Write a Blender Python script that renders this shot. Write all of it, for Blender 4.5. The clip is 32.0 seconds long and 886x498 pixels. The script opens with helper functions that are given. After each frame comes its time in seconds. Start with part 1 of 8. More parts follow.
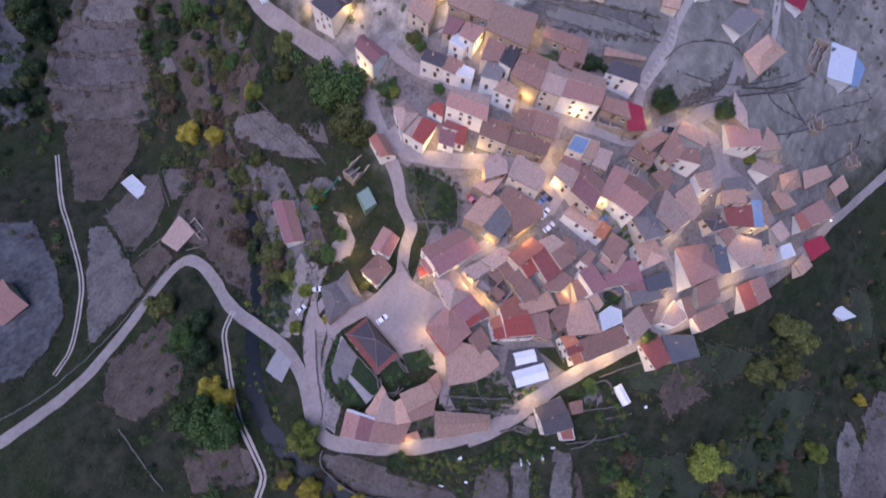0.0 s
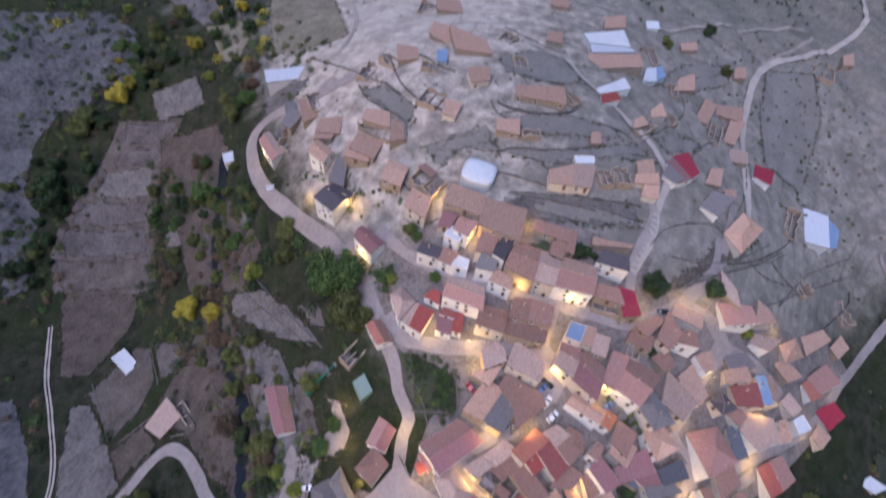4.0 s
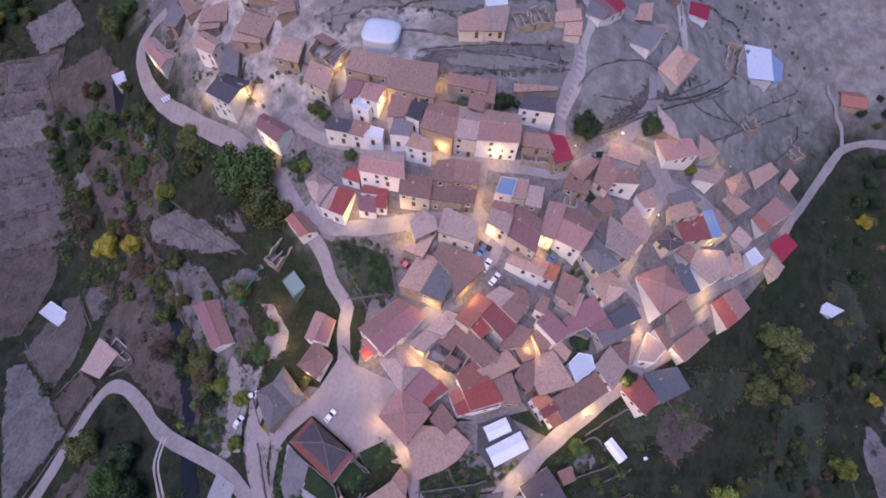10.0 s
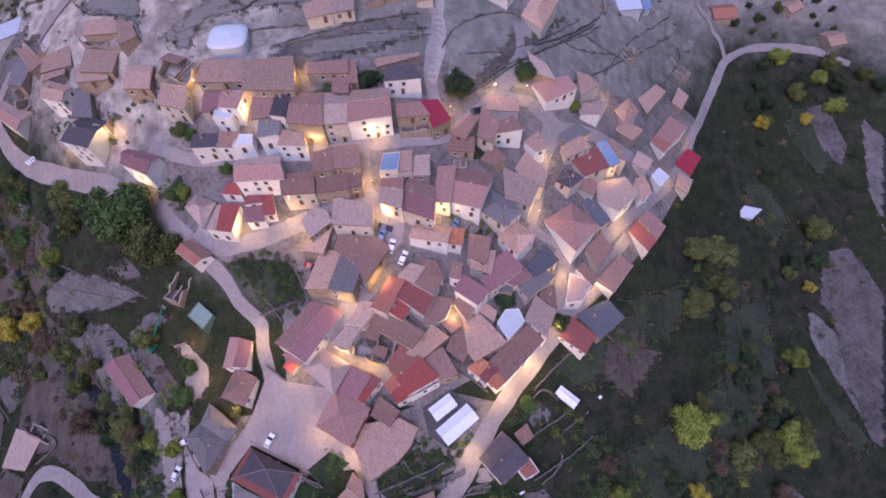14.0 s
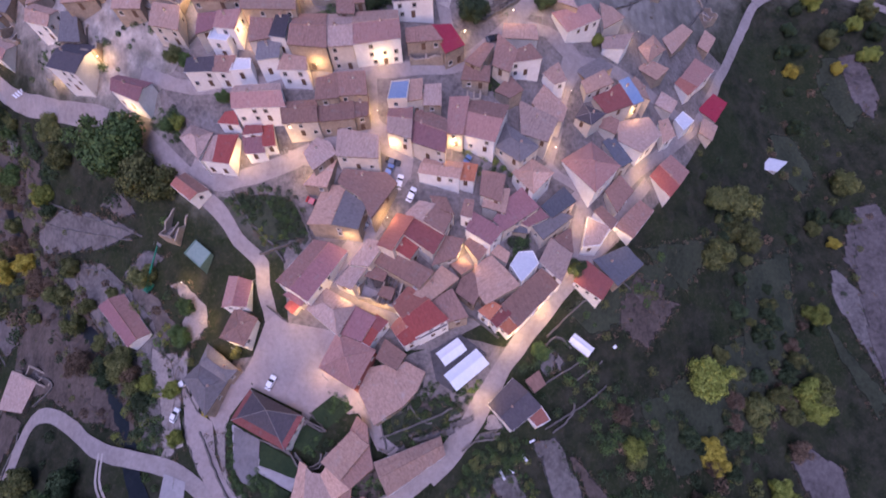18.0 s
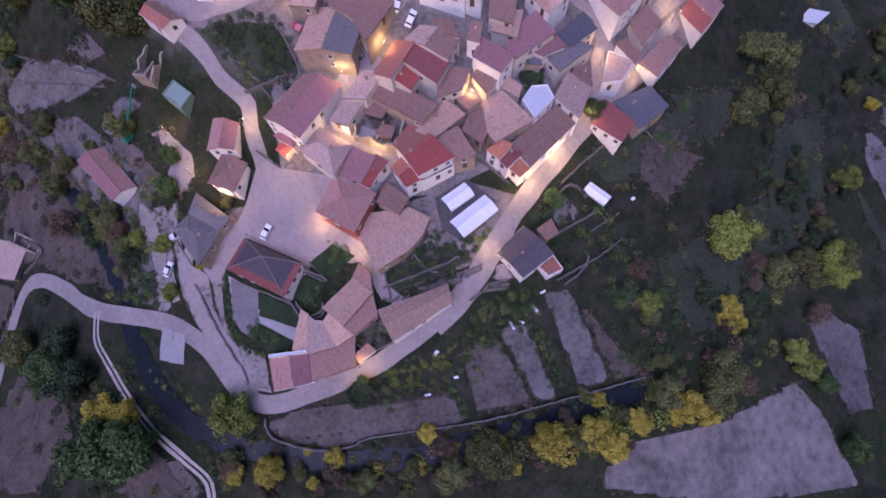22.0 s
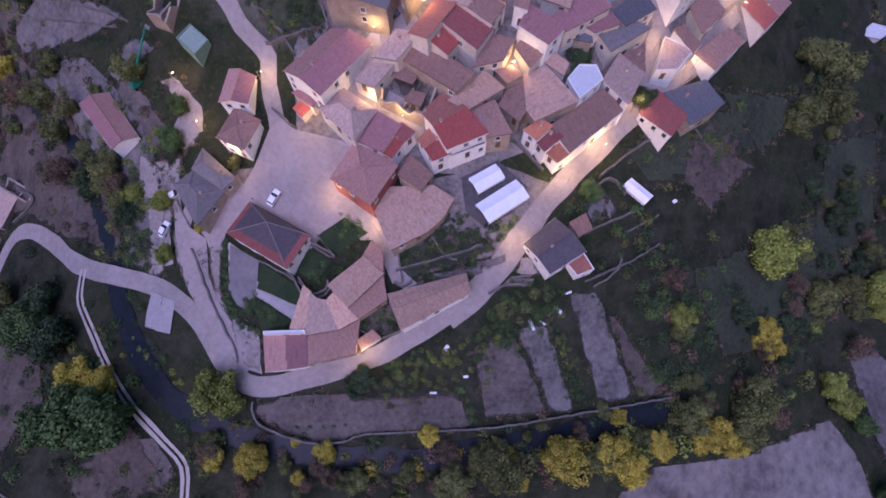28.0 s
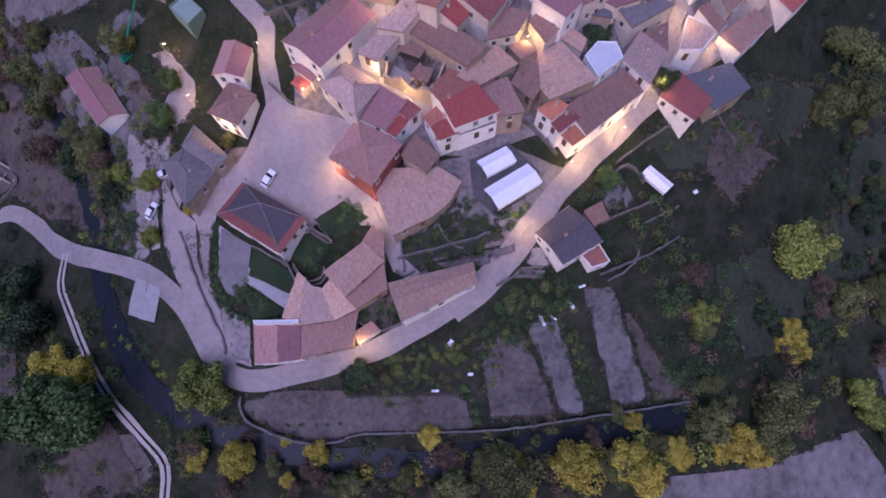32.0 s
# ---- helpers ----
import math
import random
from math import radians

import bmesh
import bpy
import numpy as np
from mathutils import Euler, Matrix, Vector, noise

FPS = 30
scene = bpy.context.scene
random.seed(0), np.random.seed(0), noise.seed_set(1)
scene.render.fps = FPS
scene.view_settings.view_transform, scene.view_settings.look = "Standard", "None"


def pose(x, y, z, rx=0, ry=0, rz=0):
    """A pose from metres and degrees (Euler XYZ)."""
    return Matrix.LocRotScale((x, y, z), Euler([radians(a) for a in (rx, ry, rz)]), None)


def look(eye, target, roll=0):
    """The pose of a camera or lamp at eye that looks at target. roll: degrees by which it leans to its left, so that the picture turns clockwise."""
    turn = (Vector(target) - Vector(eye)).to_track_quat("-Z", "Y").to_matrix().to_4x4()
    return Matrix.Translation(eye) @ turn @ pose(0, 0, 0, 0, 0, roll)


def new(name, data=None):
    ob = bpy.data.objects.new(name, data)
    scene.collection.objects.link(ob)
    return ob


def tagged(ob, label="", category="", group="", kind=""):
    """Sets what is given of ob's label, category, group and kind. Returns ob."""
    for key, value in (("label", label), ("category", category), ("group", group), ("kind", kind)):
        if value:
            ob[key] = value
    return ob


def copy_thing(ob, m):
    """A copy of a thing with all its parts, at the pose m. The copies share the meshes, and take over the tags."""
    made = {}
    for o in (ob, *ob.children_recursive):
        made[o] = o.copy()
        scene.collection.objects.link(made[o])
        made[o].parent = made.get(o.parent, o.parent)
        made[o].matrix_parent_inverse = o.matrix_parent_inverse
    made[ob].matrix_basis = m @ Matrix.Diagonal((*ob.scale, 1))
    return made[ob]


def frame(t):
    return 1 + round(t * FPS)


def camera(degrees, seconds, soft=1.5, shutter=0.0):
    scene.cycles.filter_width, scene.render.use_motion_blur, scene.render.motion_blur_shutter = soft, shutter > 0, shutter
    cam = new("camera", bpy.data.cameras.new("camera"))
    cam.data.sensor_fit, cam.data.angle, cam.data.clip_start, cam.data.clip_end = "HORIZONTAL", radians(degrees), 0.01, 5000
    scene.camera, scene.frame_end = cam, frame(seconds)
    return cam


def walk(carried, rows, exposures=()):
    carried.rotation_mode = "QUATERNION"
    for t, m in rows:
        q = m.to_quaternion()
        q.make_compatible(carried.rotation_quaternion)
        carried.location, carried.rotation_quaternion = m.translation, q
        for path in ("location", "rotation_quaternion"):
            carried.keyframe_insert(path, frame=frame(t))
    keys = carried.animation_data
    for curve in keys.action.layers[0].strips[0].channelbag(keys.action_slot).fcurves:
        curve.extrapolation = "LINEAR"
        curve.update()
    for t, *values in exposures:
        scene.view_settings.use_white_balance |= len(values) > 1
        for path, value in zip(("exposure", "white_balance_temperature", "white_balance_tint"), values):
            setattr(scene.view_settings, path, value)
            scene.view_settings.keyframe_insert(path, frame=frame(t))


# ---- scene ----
# camera and its flight
cam = camera(85.20, 32.0, soft=1.75, shutter=0.5)
PATH = [
    (0.0, 15.38, -30.85, 164.00, 20.22, -4.99, 16.10),
    (0.5, 11.34, -22.34, 169.24, 22.41, -5.03, 15.40),
    (1.0, 8.46, -13.72, 175.01, 29.37, -4.99, 14.91),
    (1.5, 6.90, -7.39, 181.35, 36.71, -4.79, 14.60),
    (2.0, 6.66, -4.79, 186.29, 42.77, -4.59, 14.46),
    (2.5, 6.53, -4.08, 187.07, 42.84, -4.44, 14.38),
    (3.0, 6.67, -4.69, 184.68, 41.23, -4.53, 14.48),
    (3.5, 7.18, -6.87, 180.33, 39.57, -4.65, 14.49),
    (4.0, 8.62, -11.06, 173.24, 34.23, -4.86, 14.81),
    (4.5, 10.66, -17.05, 166.01, 28.19, -4.90, 15.16),
    (6.5, 18.62, -29.03, 154.07, 23.71, -4.49, 15.55),
    (7.0, 20.89, -28.17, 153.25, 23.64, -4.03, 13.65),
    (7.5, 22.54, -27.40, 152.58, 23.50, -3.71, 12.19),
    (8.0, 23.95, -26.83, 151.85, 23.38, -3.43, 11.05),
    (8.5, 25.56, -26.38, 151.06, 23.33, -3.15, 9.72),
    (9.0, 27.07, -25.26, 150.62, 23.14, -2.85, 8.25),
    (9.5, 28.37, -22.83, 151.10, 24.84, -2.55, 7.03),
    (10.0, 29.67, -20.21, 152.34, 27.98, -2.27, 5.94),
    (10.5, 31.48, -19.36, 152.09, 27.88, -1.94, 4.55),
    (11.0, 34.17, -19.55, 151.25, 27.94, -1.52, 2.67),
    (11.5, 37.04, -20.10, 150.28, 28.03, -1.04, 0.71),
    (12.0, 39.83, -21.05, 149.07, 28.25, -0.55, -1.21),
    (12.5, 42.16, -21.86, 148.07, 28.37, -0.10, -2.89),
    (13.0, 44.27, -22.78, 147.21, 28.50, 0.33, -4.30),
    (13.5, 46.31, -24.02, 145.95, 28.73, 0.73, -5.97),
    (14.0, 48.99, -25.58, 144.80, 28.94, 1.32, -8.24),
    (14.5, 50.90, -26.91, 143.82, 29.12, 1.77, -9.43),
    (16.5, 48.52, -25.23, 139.80, 28.49, 1.36, -8.39),
    (17.0, 47.69, -25.87, 138.44, 28.75, 1.29, -7.82),
    (17.5, 46.87, -27.48, 136.21, 27.81, 1.24, -7.29),
    (18.0, 46.08, -30.43, 133.04, 25.91, 1.28, -7.31),
    (18.5, 45.36, -34.16, 129.33, 23.98, 1.44, -7.53),
    (19.0, 44.77, -37.06, 126.34, 22.12, 1.54, -7.59),
    (19.5, 44.53, -38.25, 124.69, 21.72, 1.57, -7.62),
    (20.0, 44.23, -39.60, 123.07, 21.61, 1.61, -7.66),
    (20.5, 43.79, -42.39, 120.45, 20.22, 1.72, -7.78),
    (21.0, 43.33, -45.59, 117.75, 18.23, 1.89, -7.88),
    (21.5, 43.05, -47.34, 115.91, 17.54, 1.96, -7.95),
    (22.0, 42.91, -47.70, 114.76, 17.67, 1.98, -7.82),
    (22.5, 42.67, -47.85, 113.80, 17.69, 1.95, -7.77),
    (23.0, 42.06, -47.91, 112.76, 17.79, 1.77, -7.20),
    (23.5, 41.41, -47.91, 111.69, 17.87, 1.58, -6.17),
    (24.0, 40.83, -47.94, 110.70, 17.97, 1.40, -5.41),
    (24.5, 40.42, -47.94, 109.67, 18.04, 1.29, -4.88),
    (25.0, 40.27, -47.98, 108.67, 18.05, 1.24, -4.65),
    (25.5, 40.17, -48.00, 107.65, 18.07, 1.25, -4.40),
    (27.5, 38.96, -48.50, 103.65, 18.39, 0.89, -2.72),
    (28.0, 38.72, -48.73, 102.60, 18.52, 0.83, -2.49),
    (28.5, 38.32, -48.82, 101.49, 18.60, 0.74, -2.15),
    (29.0, 37.92, -48.80, 100.43, 18.64, 0.62, -1.66),
    (29.5, 37.89, -49.01, 99.32, 18.76, 0.63, -1.61),
    (30.0, 38.07, -49.22, 98.31, 18.83, 0.71, -1.77),
    (30.5, 38.42, -49.37, 97.36, 18.85, 0.89, -2.41),
    (31.0, 38.12, -49.40, 96.34, 18.89, 0.79, -1.88),
    (31.5, 37.96, -49.70, 95.24, 19.04, 0.74, -1.72),
    (32.0, 37.69, -50.30, 94.03, 19.33, 0.66, -1.48),
]
EXPOSURES = [(0, 1.32, 5550, 19), (1.0, 1.4, 5900, 11), (4.0, 1.42, 5900, 11), (6.5, 1.32, 5550, 20), (9, 1.32, 5600, 25), (13, 1.35, 5680, 28), (19, 1.23, 5450, 37), (24, 1.14, 5370, 39), (32, 1.1, 5330, 38)]
walk(cam, [(t, pose(x, y, z, a, b, c)) for t, x, y, z, a, b, c in PATH], EXPOSURES)
# ---- world ----
world = bpy.data.worlds.new("dusk_sky")
scene.world = world
world.use_nodes = True
wn = world.node_tree
sky = wn.nodes.new("ShaderNodeTexSky")
sky.sky_type, sky.sun_disc = "NISHITA", False
sky.sun_elevation, sky.sun_rotation = radians(3), radians(200)
sky.air_density, sky.dust_density, sky.ozone_density = 1.0, 1.5, 2.5
wn.links.new(sky.outputs[0], wn.nodes["Background"].inputs[0])
wn.nodes["Background"].inputs[1].default_value = 0.15

sun_data = bpy.data.lights.new("sun", "SUN")
sun_data.energy, sun_data.angle, sun_data.color = 1.1, radians(50), (0.88, 0.80, 1.0)
new("sun", sun_data).matrix_world = look((0, 0, 300), (60, 110, 0))
scene.view_settings.exposure = 0.0

# ---- lie of the land: a plane with broad swells ----
SWELLS = [-0.2, -0.3, 2.3, 3.6, -1.4, -3.3, -6.1, -4.7, -1.2, -1.4, -1.6, 1.4, 6.3, 4, 2.5, -6.7, -7.2, -2, -6.7, -5, -2.9, 1.6, 1, 4.5, -4.9, -7.7, -2.5, -15.5, -12.5, -3.7, 5.8, 3.4, 10.8, -1, -10.1, -4.4, -11.9, -7.4, 5.9, 18.7, 14.9, 17.9, 4.1, -10, -6.3, -1, 4, 10.5, 13.5, 6.8, 4.4, 2.3, -4.6, -4.8, 0.1, 0.7, 3.2, 6.9, 6.8, 2.7, 2.1, -0.2, -1.8, -1.4, -2.8, -0.9, 4.3, 8.2, 5.3, 2, 0.5, -0.3, -0.7, -1.3, -0.6, 1.5, 3.2, 2.3, 0.7, 0.1, -0]
SWELL_X, SWELL_Y = [a.ravel() for a in np.meshgrid(np.arange(-210, 271, 60.0), np.arange(-110, 331, 55.0))]


def land(x, y):
    x, y = np.asarray(x, float), np.asarray(y, float)
    near = np.exp(-((x[..., None] - SWELL_X) ** 2 + (y[..., None] - SWELL_Y) ** 2) / 7200.0)
    z = -24.6 + 0.7 * np.clip(x, -400, 500) / 100 + 10.3 * np.clip(y, -300, 600) / 100 + near @ np.array(SWELLS)
    steps = np.clip((y - 120) / 30, 0, 1) * np.clip((x + 70) / 30, 0, 1)
    gullies = np.clip((y - 225) / 70, 0, 1)
    bend = 0.05 * x + 1.1 * np.sin(0.017 * y + 0.6 * np.sin(0.011 * x)) + 0.4 * np.sin(0.09 * x + 0.05 * y)
    return z + steps * 0.62 * np.sin(2 * np.pi * z / 4.4) + gullies * (4.5 * np.abs(np.sin(bend)) + 1.6 * np.abs(np.sin(2.7 * bend + 0.06 * y)) - 3.0)


STREAM = [(-125.9, 132.1), (-119.5, 114.4), (-112.9, 92.8), (-101.4, 70.4), (-84.7, 46.0), (-61.4, 24.5), (-50.7, 1.3), (-48.3, -3.9), (-43.8, -18.1), (-37.2, -31.5), (-28.1, -42.8), (-15.9, -50.3), (-3.5, -54.3), (11.9, -57.7), (28.4, -59.2), (50.6, -57.7), (77.9, -54.4), (101.7, -49.3)]


def far_from(points, x, y):
    best = np.full(np.shape(x), 1e9)
    for (ax, ay), (bx, by) in zip(points, points[1:]):
        dx, dy = bx - ax, by - ay
        k = np.clip(((x - ax) * dx + (y - ay) * dy) / (dx * dx + dy * dy), 0, 1)
        best = np.minimum(best, np.hypot(x - ax - k * dx, y - ay - k * dy))
    return best


def ground(x, y):
    x, y = np.asarray(x, float), np.asarray(y, float)
    bed = far_from(STREAM, x, y)
    return land(x, y) - 1.8 * np.exp(-((bed / 4.5) ** 4))


def gz(x, y):
    return float(ground(np.array([x]), np.array([y]))[0])


# ---- materials ----
def material(name, colours, rough=0.85, grain=1.2, patch=0.15, bump=0.3, each=0.0, tiles=0.0, metal=0.0, spec=0.3, island=0.0):
    """Two colours mixed by patches and fine grain, with relief; tiles: the width of a channel of a tiled roof."""
    m = bpy.data.materials.new(name)
    m.use_nodes = True
    nt = m.node_tree
    b = nt.nodes["Principled BSDF"]
    b.inputs["Roughness"].default_value, b.inputs["Metallic"].default_value = rough, metal
    b.inputs["Specular IOR Level"].default_value = spec
    co = nt.nodes.new("ShaderNodeTexCoord")
    geo = nt.nodes.new("ShaderNodeNewGeometry")

    def noise_of(scale, detail, src):
        n = nt.nodes.new("ShaderNodeTexNoise")
        n.inputs["Scale"].default_value, n.inputs["Detail"].default_value, n.inputs["Roughness"].default_value = scale, detail, 0.65
        nt.links.new(src, n.inputs["Vector"])
        return n

    big, fine = noise_of(patch, 5, geo.outputs["Position"]), noise_of(grain, 6, geo.outputs["Position"])
    add = nt.nodes.new("ShaderNodeMath")
    add.operation = "ADD"
    nt.links.new(big.outputs["Fac"], add.inputs[0])
    nt.links.new(fine.outputs["Fac"], add.inputs[1])
    ramp = nt.nodes.new("ShaderNodeMapRange")
    ramp.inputs["From Min"].default_value, ramp.inputs["From Max"].default_value = 0.72, 1.28
    nt.links.new(add.outputs[0], ramp.inputs["Value"])
    mix = nt.nodes.new("ShaderNodeMix")
    mix.data_type = "RGBA"
    mix.inputs[6].default_value, mix.inputs[7].default_value = (*colours[0], 1), (*colours[1], 1)
    nt.links.new(ramp.outputs[0], mix.inputs[0])
    colour = mix.outputs[2]
    height = fine.outputs["Fac"]
    if tiles:
        wave = nt.nodes.new("ShaderNodeTexWave")
        wave.wave_type, wave.bands_direction = "BANDS", "X"
        wave.inputs["Scale"].default_value = 0.314 / tiles
        wave.inputs["Distortion"].default_value, wave.inputs["Detail Scale"].default_value = 1.2, 2.0
        nt.links.new(co.outputs["Object"], wave.inputs["Vector"])
        dark = nt.nodes.new("ShaderNodeMix")
        dark.data_type, dark.blend_type = "RGBA", "MULTIPLY"
        dark.inputs[0].default_value = 0.35
        nt.links.new(colour, dark.inputs[6])
        nt.links.new(wave.outputs["Color"], dark.inputs[7])
        colour = dark.outputs[2]
        height = wave.outputs["Fac"]
    if each:
        info = nt.nodes.new("ShaderNodeObjectInfo")
        span = nt.nodes.new("ShaderNodeMapRange")
        span.inputs["To Min"].default_value, span.inputs["To Max"].default_value = 1 - each, 1 + each
        nt.links.new(info.outputs["Random"], span.inputs["Value"])
        hsv = nt.nodes.new("ShaderNodeHueSaturation")
        nt.links.new(colour, hsv.inputs["Color"])
        nt.links.new(span.outputs[0], hsv.inputs["Value"])
        colour = hsv.outputs[0]
    if island:
        piece = nt.nodes.new("ShaderNodeMapRange")
        piece.inputs["To Min"].default_value, piece.inputs["To Max"].default_value = 1 - island, 1 + island
        nt.links.new(geo.outputs["Random Per Island"], piece.inputs["Value"])
        vary = nt.nodes.new("ShaderNodeHueSaturation")
        nt.links.new(colour, vary.inputs["Color"])
        nt.links.new(piece.outputs[0], vary.inputs["Value"])
        colour = vary.outputs[0]
    nt.links.new(colour, b.inputs["Base Color"])
    bp = nt.nodes.new("ShaderNodeBump")
    bp.inputs["Strength"].default_value, bp.inputs["Distance"].default_value = bump, 0.06
    nt.links.new(height, bp.inputs["Height"])
    nt.links.new(bp.outputs[0], b.inputs["Normal"])
    return m


def ragged_rim(m):
    """Lets bare soil thin out unevenly into the growth round it, by how far a spot lies inside the patch."""
    nt = m.node_tree
    rim, geo = nt.nodes.new("ShaderNodeAttribute"), nt.nodes.new("ShaderNodeNewGeometry")
    rim.attribute_name = "rim"
    n = nt.nodes.new("ShaderNodeTexNoise")
    n.inputs["Scale"].default_value, n.inputs["Detail"].default_value, n.inputs["Roughness"].default_value = 0.5, 6, 0.7
    nt.links.new(geo.outputs["Position"], n.inputs["Vector"])
    less = nt.nodes.new("ShaderNodeMath")
    less.operation = "SUBTRACT"
    nt.links.new(rim.outputs["Fac"], less.inputs[0])
    nt.links.new(n.outputs["Fac"], less.inputs[1])
    r = nt.nodes.new("ShaderNodeMapRange")
    r.inputs["From Min"].default_value, r.inputs["From Max"].default_value = -0.32, 0.12
    nt.links.new(less.outputs[0], r.inputs["Value"])
    nt.links.new(r.outputs[0], nt.nodes["Principled BSDF"].inputs["Alpha"])


def glow(name, colour, strength):
    m = bpy.data.materials.new(name)
    m.use_nodes = True
    b = m.node_tree.nodes["Principled BSDF"]
    b.inputs["Emission Color"].default_value, b.inputs["Emission Strength"].default_value = (*colour, 1), strength
    return m


def roofing(name, a, b, tiles=0.24, rough=0.85):
    """Clay tiles: fine speckle from tile to tile, faint streaks down the slope, lichen stains and a shade of its own for each roof."""
    m = bpy.data.materials.new(name)
    m.use_nodes = True
    nt = m.node_tree
    bsdf = nt.nodes["Principled BSDF"]
    bsdf.inputs["Roughness"].default_value, bsdf.inputs["Specular IOR Level"].default_value = rough, 0.25
    co, info = nt.nodes.new("ShaderNodeTexCoord"), nt.nodes.new("ShaderNodeObjectInfo")

    def scaled(x, y, z):
        v = nt.nodes.new("ShaderNodeVectorMath")
        v.operation, v.inputs[1].default_value = "MULTIPLY", (x, y, z)
        nt.links.new(co.outputs["Object"], v.inputs[0])
        w = nt.nodes.new("ShaderNodeVectorMath")
        w.operation = "ADD"
        nt.links.new(v.outputs[0], w.inputs[0])
        k = nt.nodes.new("ShaderNodeMath")
        k.operation, k.inputs[1].default_value = "MULTIPLY", 90.0
        nt.links.new(info.outputs["Random"], k.inputs[0])
        nt.links.new(k.outputs[0], w.inputs[1])
        return w.outputs[0]

    def noise_of(vector, scale, detail):
        n = nt.nodes.new("ShaderNodeTexNoise")
        n.inputs["Scale"].default_value, n.inputs["Detail"].default_value, n.inputs["Roughness"].default_value = scale, detail, 0.6
        nt.links.new(vector, n.inputs["Vector"])
        return n.outputs["Fac"]

    def ranged(src, lo, hi, most=1.0):
        r = nt.nodes.new("ShaderNodeMapRange")
        r.inputs["From Min"].default_value, r.inputs["From Max"].default_value, r.inputs["To Max"].default_value = lo, hi, most
        nt.links.new(src, r.inputs["Value"])
        return r.outputs[0]

    def mixed(fac, p, q):
        x = nt.nodes.new("ShaderNodeMix")
        x.data_type = "RGBA"
        nt.links.new(fac, x.inputs[0])
        for slot, v in ((6, p), (7, q)):
            if isinstance(v, tuple):
                x.inputs[slot].default_value = (*v, 1)
            else:
                nt.links.new(v, x.inputs[slot])
        return x.outputs[2]

    dark, light = [tuple(p + (q - p) * k for p, q in zip(a, b)) for k in (0.24, 0.76)]
    grain = noise_of(scaled(1.0, 0.6, 0.6), 2.1, 5)
    colour = mixed(ranged(grain, 0.30, 0.70), dark, light)
    streak = noise_of(scaled(2.2, 0.28, 0.28), 1.0, 3)
    grime = tuple(0.55 * k for k in a)
    colour = mixed(ranged(streak, 0.56, 0.75, 0.45), colour, grime)
    lichen = noise_of(scaled(1, 1, 1), 0.55, 5)
    grey = sum(b) / 3
    colour = mixed(ranged(lichen, 0.58, 0.72, 0.35), colour, (grey * 1.05, grey, grey * 0.92))
    hsv = nt.nodes.new("ShaderNodeHueSaturation")
    span = nt.nodes.new("ShaderNodeMapRange")
    span.inputs["To Min"].default_value, span.inputs["To Max"].default_value = 0.80, 1.18
    nt.links.new(info.outputs["Random"], span.inputs["Value"])
    nt.links.new(span.outputs[0], hsv.inputs["Value"])
    nt.links.new(colour, hsv.inputs["Color"])
    nt.links.new(hsv.outputs[0], bsdf.inputs["Base Color"])
    wave = nt.nodes.new("ShaderNodeTexWave")
    wave.wave_type, wave.bands_direction = "BANDS", "X"
    wave.inputs["Scale"].default_value, wave.inputs["Distortion"].default_value = 0.314 / tiles, 1.2
    nt.links.new(co.outputs["Object"], wave.inputs["Vector"])
    bp = nt.nodes.new("ShaderNodeBump")
    bp.inputs["Strength"].default_value, bp.inputs["Distance"].default_value = 0.6, 0.06
    nt.links.new(wave.outputs["Fac"], bp.inputs["Height"])
    nt.links.new(bp.outputs[0], bsdf.inputs["Normal"])
    return m


ROOF = {
    "tile": roofing("old_clay_tile", (0.222, 0.135, 0.102), (0.545, 0.365, 0.285)),
    "brown": roofing("brown_clay_tile", (0.165, 0.097, 0.078), (0.375, 0.225, 0.182)),
    "terra": roofing("terracotta_tile", (0.26, 0.10, 0.078), (0.46, 0.20, 0.15)),
    "pink": roofing("pink_clay_tile", (0.265, 0.142, 0.12), (0.49, 0.285, 0.245)),
    "pinkgray": roofing("faded_clay_tile", (0.244, 0.170, 0.141), (0.558, 0.409, 0.347)),
    "purple": roofing("wine_clay_tile", (0.20, 0.098, 0.103), (0.34, 0.178, 0.183)),
    "red": roofing("red_clay_tile", (0.23, 0.050, 0.045), (0.38, 0.105, 0.088)),
    "redbrown": roofing("red_brown_tile", (0.16, 0.052, 0.050), (0.28, 0.100, 0.092)),
    "orange": roofing("orange_clay_tile", (0.38, 0.13, 0.065), (0.60, 0.25, 0.15)),
    "orangebeige": roofing("sandy_clay_tile", (0.340, 0.200, 0.141), (0.694, 0.459, 0.347)),
    "slate": roofing("dark_slate", (0.052, 0.045, 0.052), (0.115, 0.100, 0.115), 0.3, 0.6),
    "bluegray": roofing("blue_slate", (0.070, 0.072, 0.086), (0.15, 0.155, 0.18), 0.3, 0.6),
    "gray": roofing("grey_tile", (0.12, 0.108, 0.110), (0.255, 0.232, 0.232)),
    "magenta": roofing("crimson_sheet", (0.26, 0.02, 0.045), (0.38, 0.045, 0.075), 0.3, 0.5),
    "metal": roofing("pale_metal_sheet", (0.405, 0.432, 0.495), (0.609, 0.630, 0.693), 0.5, 0.45),
    "pale": material("pale_roof_screed", ((0.50, 0.52, 0.56), (0.62, 0.63, 0.66)), 0.7, each=0.05),
    "blue": material("light_blue_sheet", ((0.16, 0.235, 0.37), (0.22, 0.30, 0.44)), 0.5, each=0.05),
    "green": material("grey_green_sheet", ((0.22, 0.30, 0.25), (0.30, 0.37, 0.31)), 0.7),
}
